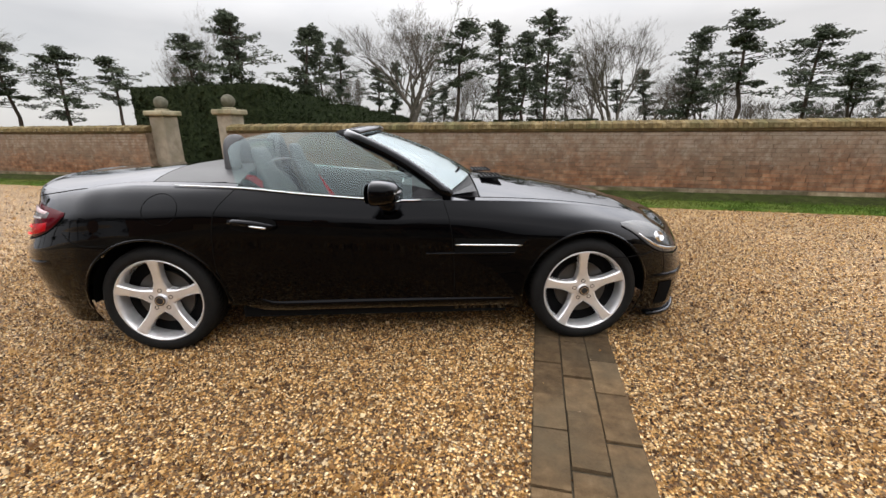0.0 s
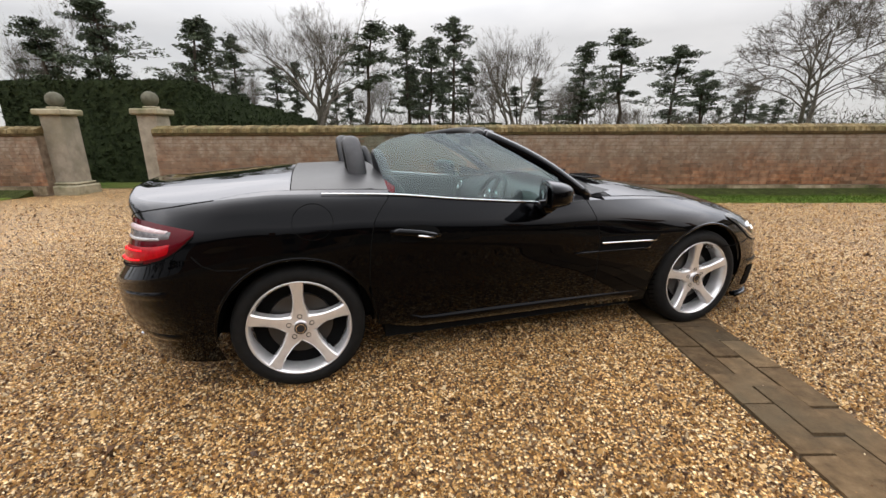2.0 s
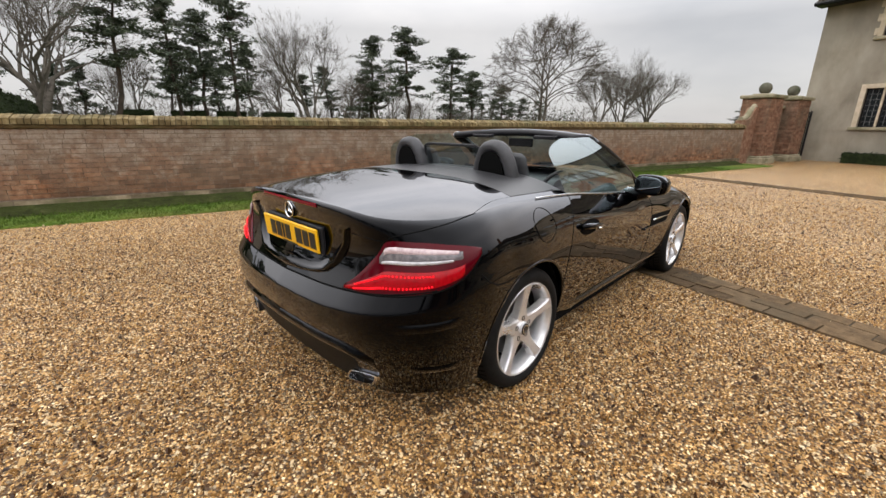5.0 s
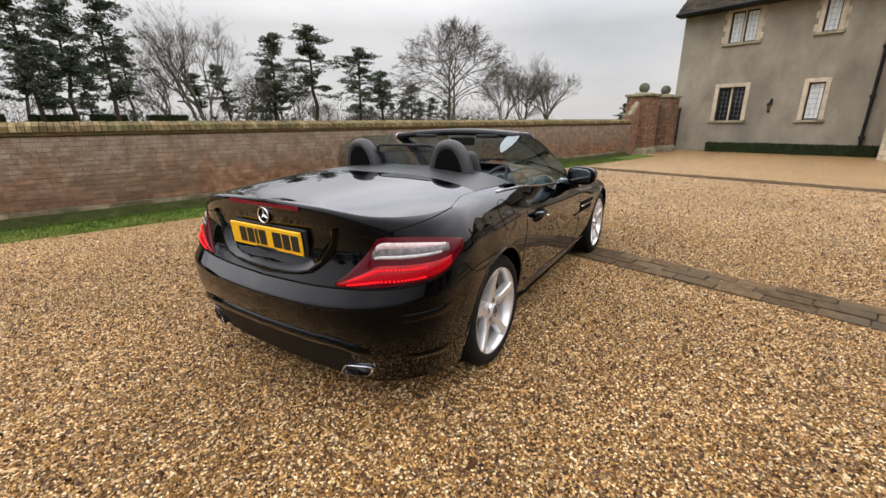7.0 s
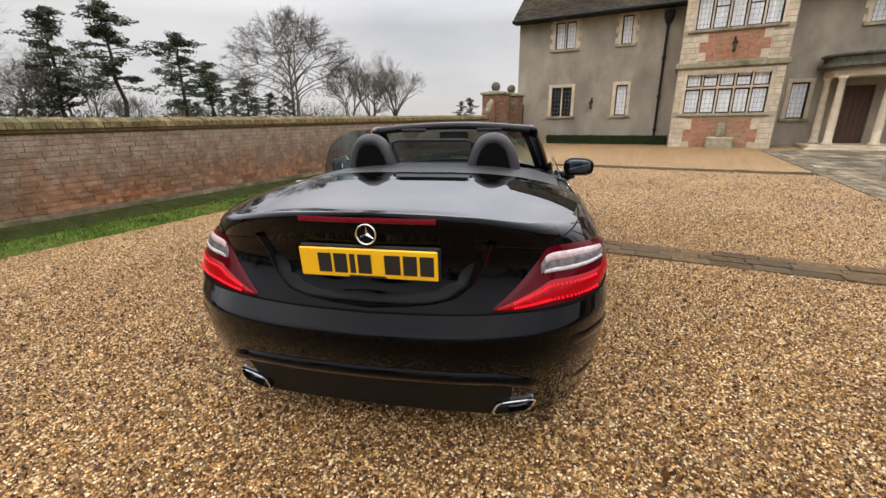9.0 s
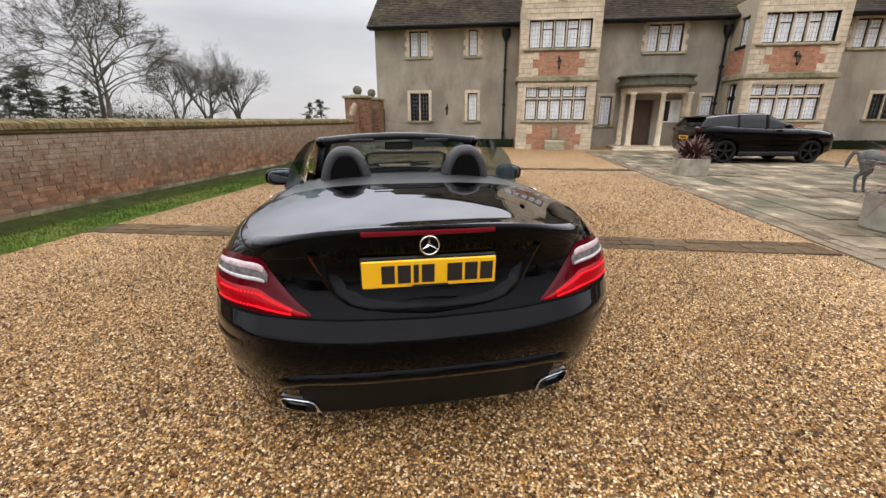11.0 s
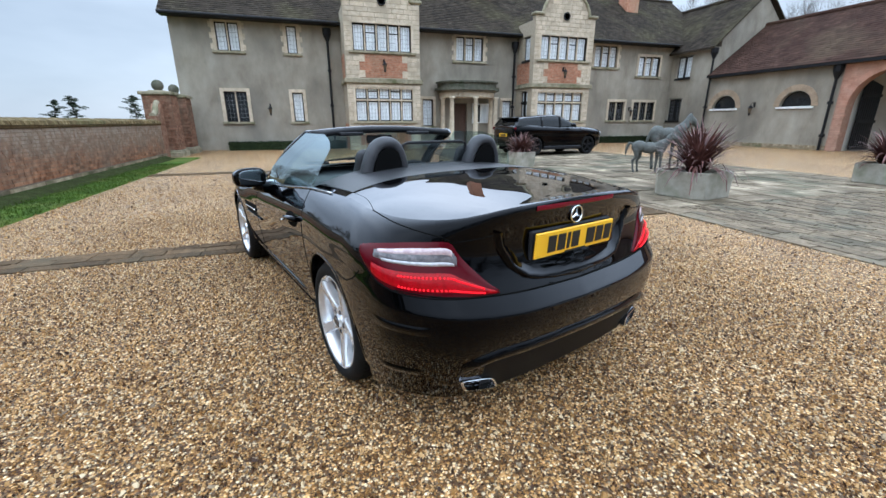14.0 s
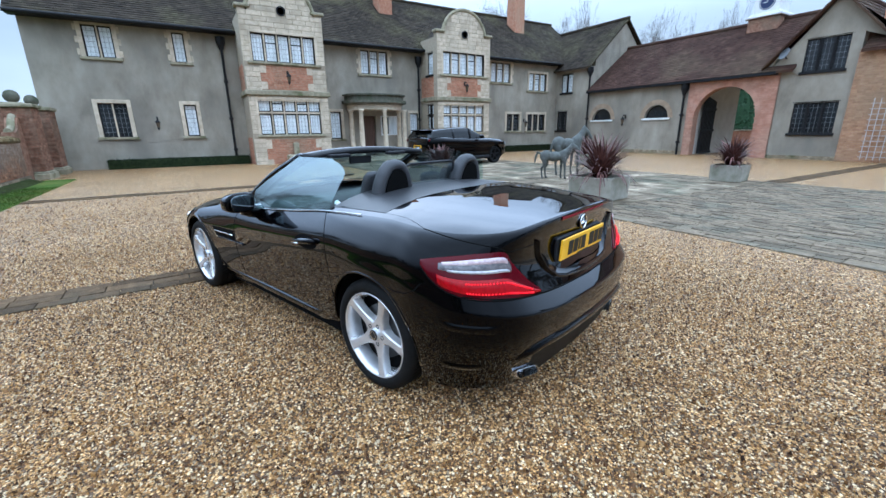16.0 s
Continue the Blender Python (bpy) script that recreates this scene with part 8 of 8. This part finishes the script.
# ---- the court: planters, statues, a parked car ----
def planter(x, y, r, h, turn):
    ob = thing("planter", pose(x, y, 0.012, 0, 0, turn), "square weathered stone planter with cut corners", "planter", "planters round the court")
    plan = lambda s, c: [(sx * a, sy * b) for sx, sy, a, b in ((1, 1, s, s - c), (1, 1, s - c, s), (-1, 1, s - c, s), (-1, 1, s, s - c), (-1, -1, s, s - c), (-1, -1, s - c, s), (1, -1, s - c, s), (1, -1, s, s - c))]  # noqa: E731
    bm = bmesh.new()
    rings = [[(x_, y_, z_) for x_, y_ in plan(r * s, 0.24 * r)] for s, z_ in ((0.86, 0.0), (0.88, 0.02), (0.9, h * 0.75), (0.9, h * 0.96), (0.88, h), (0.76, h), (0.75, h * 0.8))]
    grid_mesh(bm, rings, True)
    part("trough", bm, CONCRETE, ob)
    bm = bmesh.new()
    bm.faces.new([bm.verts.new((x_, y_, h * 0.88)) for x_, y_ in plan(r * 0.77, 0.2 * r)])
    part("soil", bm, SOIL, ob)
    return ob


def cordyline(x, y, z, tall, spread, blades, seed):
    """A clump of arching strap leaves."""
    g = random.Random(seed)
    ob = thing("cordyline", pose(x, y, z), "purple strap-leaved cordyline growing in a planter", "plant", "cordylines")
    for _ in range(3):
        cx, cy = g.uniform(-0.2, 0.2) * spread, g.uniform(-0.2, 0.2) * spread
        verts, faces = [], []
        for _ in range(blades // 3):
            a, lift = g.uniform(0, 6.283), g.betavariate(2.2, 1.6)
            length = tall * g.uniform(0.75, 1.15)
            d, s = Vector((math.cos(a), math.sin(a), 0)), Vector((-math.sin(a), math.cos(a), 0))
            p, ang = Vector((cx, cy, 0)) + d * 0.03, math.radians(30 + 58 * lift)
            first = len(verts)
            for k in range(6):
                w = 0.021 * (1 - (k / 5.2) ** 2.2) + 0.002
                verts += [p - s * w, p + s * w]
                p = p + (d * math.cos(ang) + Vector((0, 0, 1)) * math.sin(ang)) * length / 5
                ang -= math.radians(g.uniform(6, 30) * (1.3 - lift))
            faces += [(first + 2 * k, first + 2 * k + 1, first + 2 * k + 3, first + 2 * k + 2) for k in range(5)]
        bulk("leaf_clump", verts, faces, PURPLE_LEAF, ob)
    return ob


for x, y, r, h, turn, tall, seed in ((3.47, -5.66, 0.53, 0.45, 8, 0.9, 1), (9.05, -5.2, 0.37, 0.42, 10, 0.6, 2), (3.4, -10.85, 0.42, 0.42, 5, 0.8, 3), (9.3, -12.2, 0.42, 0.42, 0, 0.75, 4)):
    planter(x, y, r, h, turn)
    cordyline(x, y, h * 0.9, tall, r, 270, seed)


def horse(name, m, s, label, tail_up=False, head_up=1.0, stocky=1.0):
    """A standing horse statue, one blended mesh."""
    bm = bmesh.new()

    def blob(p, r, sx=1.0, sy=1.0, sz=1.0):
        bmesh.ops.create_icosphere(bm, subdivisions=2, radius=1, matrix=Matrix.LocRotScale(p, None, (r * sx, r * sy, r * sz)))

    def chain(pts):
        for (p, r), (q, t) in zip(pts, pts[1:]):
            p, q = Vector(p), Vector(q)
            n = max(2, int((q - p).length / (0.5 * min(r, t)))) + 1
            for k in range(n + 1):
                blob(p.lerp(q, k / n), r + (t - r) * k / n)

    blob((-0.42, 0, 1.08), 0.27, 1.15, 0.95, 1.0), blob((0.0, 0, 1.04), 0.25, 1.5, 1.0, 1.0), blob((0.4, 0, 1.08), 0.26, 1.05, 0.85, 1.08)
    h = head_up
    chain([((0.46, 0, 1.18), 0.21), ((0.62, 0, 1.4 * h), 0.165), ((0.75, 0, 1.6 * h), 0.13)])
    chain([((0.77, 0, 1.65 * h), 0.13), ((0.92, 0, 1.56 * h), 0.115), ((1.08, 0, 1.42 * h), 0.078), ((1.13, 0, 1.36 * h), 0.07)])
    for y in (-0.05, 0.05):
        chain([((0.78, y, 1.74 * h), 0.035), ((0.8, y, 1.84 * h), 0.018)])
    chain([((0.5, 0, 1.36), 0.05), ((0.62, 0, 1.58 * h), 0.05), ((0.74, 0, 1.74 * h), 0.04)])
    for y, off in ((-0.13, 0.04), (0.13, -0.07)):
        chain([((0.42 + off, y, 0.92), 0.105), ((0.43 + off * 1.4, y, 0.52), 0.062), ((0.43 + off * 1.6, y, 0.14), 0.042), ((0.46 + off * 1.6, y, 0.05), 0.06)])
        chain([((-0.46 - off, y, 0.95), 0.14), ((-0.42 - off, y, 0.66), 0.085), ((-0.54 - off * 1.5, y, 0.5), 0.06), ((-0.5 - off * 1.5, y, 0.13), 0.042), ((-0.47 - off * 1.5, y, 0.05), 0.06)])
    tail = [((-0.68, 0, 1.2), 0.05), ((-0.82, 0, 1.24), 0.055), ((-0.9, 0, 1.0), 0.065), ((-0.93, 0, 0.72), 0.03)] if tail_up else [((-0.68, 0, 1.15), 0.05), ((-0.76, 0, 0.95), 0.06), ((-0.77, 0, 0.5), 0.035)]
    chain(tail)
    ob = part(name, bm, BRONZE, None, smooth=True)
    ob.matrix_basis = m @ Matrix.Diagonal((s * stocky, s, s, 1))
    rm = ob.modifiers.new("blend", "REMESH")
    rm.mode, rm.voxel_size, rm.use_smooth_shade = "VOXEL", 0.026, True
    sm = ob.modifiers.new("soften", "SMOOTH")
    sm.factor, sm.iterations = 0.6, 4
    return tagged(ob, label, "statue", "horse statues")


horse("horse_statue", pose(6.5, -7.5, 0.015, 0, 0, -133), 0.6, "grey bronze statue of a foal, standing", True, 0.93)
horse("horse_statue", pose(7.05, -8.58, 0.015, 0, 0, -112), 0.87, "grey bronze statue of a mare, standing", False, 0.94, 0.78)

# ---- parked black estate car ----
suv = thing("parked_suv", pose(13.1, -7.35, 0.012, 0, 0, -82.7), "black compact sport utility car parked on flagstones", "car")
SUV_ST = [(-0.86, 0.62, 0.52, 1.02), (-0.82, 0.78, 0.42, 1.08), (-0.68, 0.89, 0.33, 1.13), (-0.35, 0.935, 0.28, 1.15), (0.0, 0.945, 0.26, 1.14), (0.5, 0.935, 0.25, 1.12), (1.2, 0.93, 0.25, 1.09), (1.9, 0.935, 0.25, 1.06), (2.3, 0.945, 0.26, 1.05), (2.66, 0.945, 0.27, 1.03), (3.0, 0.925, 0.29, 0.99), (3.3, 0.86, 0.32, 0.93), (3.45, 0.72, 0.36, 0.87), (3.51, 0.5, 0.4, 0.8)]


def suv_ring(k):
    x, y, z0, z1 = spline(SUV_ST, k)
    return [(x, y * f, z0 + (z1 - z0) * g) for f, g in ((0.0, 0.0), (0.8, 0.0), (0.95, 0.06), (0.99, 0.2), (1.0, 0.38), (0.985, 0.55), (1.0, 0.68), (0.985, 0.84), (0.93, 0.96), (0.8, 1.02), (0.4, 1.06), (0.0, 1.07))]


rows = []
for k in np.linspace(0, 13, 92):
    r = suv_ring(k)
    fine = [tuple(spline(r, t)) for t in np.linspace(0, 11, 34)]
    rows.append(fine + [(x, -y, z) for x, y, z in fine[::-1][1:-1]])
bm = bmesh.new()
vs = [[bm.verts.new(p) for p in row] for row in rows]
cut, kept = set(), set()
for i in range(len(vs) - 1):
    for j in range(len(vs[0])):
        j2 = (j + 1) % len(vs[0])
        quad = (vs[i][j], vs[i][j2], vs[i + 1][j2], vs[i + 1][j])
        c = sum((v.co for v in quad), Vector()) / 4
        if abs(c.y) > 0.6 and any(math.hypot(c.x - wx, c.z - 0.36) < 0.415 for wx in (0, 2.66)):
            cut.update(quad)
        else:
            bm.faces.new(quad)
            kept.update(quad)
for v in cut & kept:
    for wx in (0, 2.66):
        d = Vector((v.co.x - wx, 0, v.co.z - 0.36))
        if abs(d.length - 0.415) < 0.09:
            v.co += d.normalized() * (0.415 - d.length)
bm.faces.new(vs[0]), bm.faces.new(vs[-1][::-1])
bmesh.ops.delete(bm, geom=[v for v in bm.verts if not v.link_faces], context="VERTS")
part("body", bm, PAINT, suv, smooth=True)
TOP = [(-0.8, 0.82, 1.1, 1.12), (-0.66, 0.84, 1.12, 1.31), (-0.5, 0.85, 1.13, 1.41), (0.2, 0.86, 1.12, 1.48), (0.8, 0.86, 1.1, 1.515), (1.25, 0.86, 1.08, 1.49), (1.7, 0.85, 1.06, 1.29), (2.1, 0.83, 1.05, 1.08)]
rows = []
for k in np.linspace(0, 7, 40):
    x, y, z0, z1 = spline(TOP, k)
    h = max(z1 - z0, 0.0)
    half = [(x, y, z0), (x, y - 0.1 * h / 0.5, z0 + h * 0.5), (x, y - 0.19 * h / 0.5, z0 + h * 0.9), (x, y - 0.27 * h / 0.5, z0 + h * 0.99), (x, 0, z1 + 0.015)]
    rows.append(half + [(a, -b, c) for a, b, c in half[::-1][1:]])
bm = bmesh.new()
grid_mesh(bm, rows)
part("glasshouse", bm, shader("privacy_glass", (0.004, 0.005, 0.006), 0.05, Specular_IOR_Level=0.25)[0], suv, "dark privacy glass", smooth=True)
bm = bmesh.new()
rf = []
for k in np.linspace(1.4, 5.1, 24):
    x, y, z0, z1 = spline(TOP, k)
    h = z1 - z0
    rf.append([(x, sg * (y - q * h / 0.5), z0 + h * t + 0.006) for sg, q, t in ((1, 0.195, 0.91), (1, 0.27, 1.0), (1, 0.5, 1.03))] + [(x, 0, z1 + 0.03)] + [(x, sg * (y - q * h / 0.5), z0 + h * t + 0.006) for sg, q, t in ((-1, 0.5, 1.03), (-1, 0.27, 1.0), (-1, 0.195, 0.91))])
grid_mesh(bm, rf)
part("roof", bm, PAINT, suv, smooth=True)
part("rear_spoiler", boxes((-0.78, -0.45, -0.6, 0.6, 1.39, 1.425), bevel=0.012), PAINT, suv)
for side in (-1, 1):
    for x in (0.35, 1.25):
        part("pillar", tube(bmesh.new(), [(x - 0.04, side * 0.865, 1.1), (x - 0.02, side * 0.79, 1.3), (x, side * 0.7, 1.455)], 0.035, 6), PAINT, suv)
    part("tail_lamp", boxes((-0.84, -0.7, side * 0.66 - 0.12, side * 0.66 + 0.2, 0.96, 1.08), bevel=0.03), LAMP_RED, suv, "red tail lamp")
    part("headlamp", boxes((3.2, 3.42, side * 0.66 - 0.16, side * 0.66 + 0.1, 0.78, 0.88), bevel=0.03), LAMP_WHITE, suv, "clear headlamp")
    bm = bmesh.new()
    bmesh.ops.create_uvsphere(bm, u_segments=12, v_segments=8, radius=1, matrix=Matrix.LocRotScale((1.72, side * 1.02, 1.14), None, (0.1, 0.12, 0.08)))
    part("door_mirror", bm, PAINT, suv, smooth=True)
    part("sill", boxes((0.4, 2.26, side * 0.93 - 0.04, side * 0.93 + 0.03, 0.24, 0.36), bevel=0.02), PLASTIC, suv)
    for x in (0.52, 1.4, 2.2):
        part("door_shut_line", tube(bmesh.new(), [(x, side * 0.944, 0.4), (x, side * 0.94, 0.7), (x - 0.02, side * 0.915, 1.06)], 0.005, 5), DARK, suv)
    for wx in (0.0, 2.66):
        face = Matrix.Translation((wx, side * 0.91, 0.355)) @ Matrix.Rotation(-side * math.pi / 2, 4, "X")
        root = part("wheel", lathe(bmesh.new(), [(0.25, -0.2), (0.245, -0.04), (0.255, 0.0), (0.265, -0.01), (0.26, -0.2)], face, 32, True), IRON, suv, "black alloy wheel")
        part("tyre", lathe(bmesh.new(), [(0.26, -0.22), (0.33, -0.22), (0.36, -0.19), (0.36, -0.03), (0.33, 0.0), (0.262, 0.0)], face, 40, True), RUBBER, root, smooth=True)
        for k in range(5):
            a = face @ Matrix.Rotation(2 * math.pi * k / 5 + 0.3, 4, "Z")
            bm = bmesh.new()
            bmesh.ops.create_cube(bm, size=1, matrix=a @ Matrix.LocRotScale((0.13, 0, -0.03), None, (0.24, 0.06, 0.03)))
            part("spoke", bm, IRON, root)
        part("backplate", lathe(bmesh.new(), [(0.0, -0.12), (0.25, -0.12)], face, 24), DARK, root)
        bm = bmesh.new()
        grid_mesh(bm, [[(wx + 0.42 * math.cos(math.radians(a)), side * y, 0.36 + 0.42 * math.sin(math.radians(a))) for y in (0.55, 0.9)] for a in range(-12, 193, 12)])
        part("wheel_well", bm, DARK, suv)
suv_plate = part("number_plate", boxes((-0.885, -0.87, -0.26, 0.26, 0.72, 0.83)), PLATE, suv, "yellow number plate with a black bar")
part("bar", boxes((-0.889, -0.8851, -0.2, 0.2, 0.745, 0.805)), INK, suv_plate)
part("underbody", boxes((-0.6, 3.2, -0.7, 0.7, 0.2, 0.4)), DARK, suv)
pot = thing("doorstep_pot", pose(19.4, -9.25, 0.12), "small dark pot on the porch step", "pot")
part("pot_body", lathe(bmesh.new(), [(0.1, 0.0), (0.15, 0.1), (0.16, 0.28), (0.13, 0.3)], None, 14), IRON, pot)
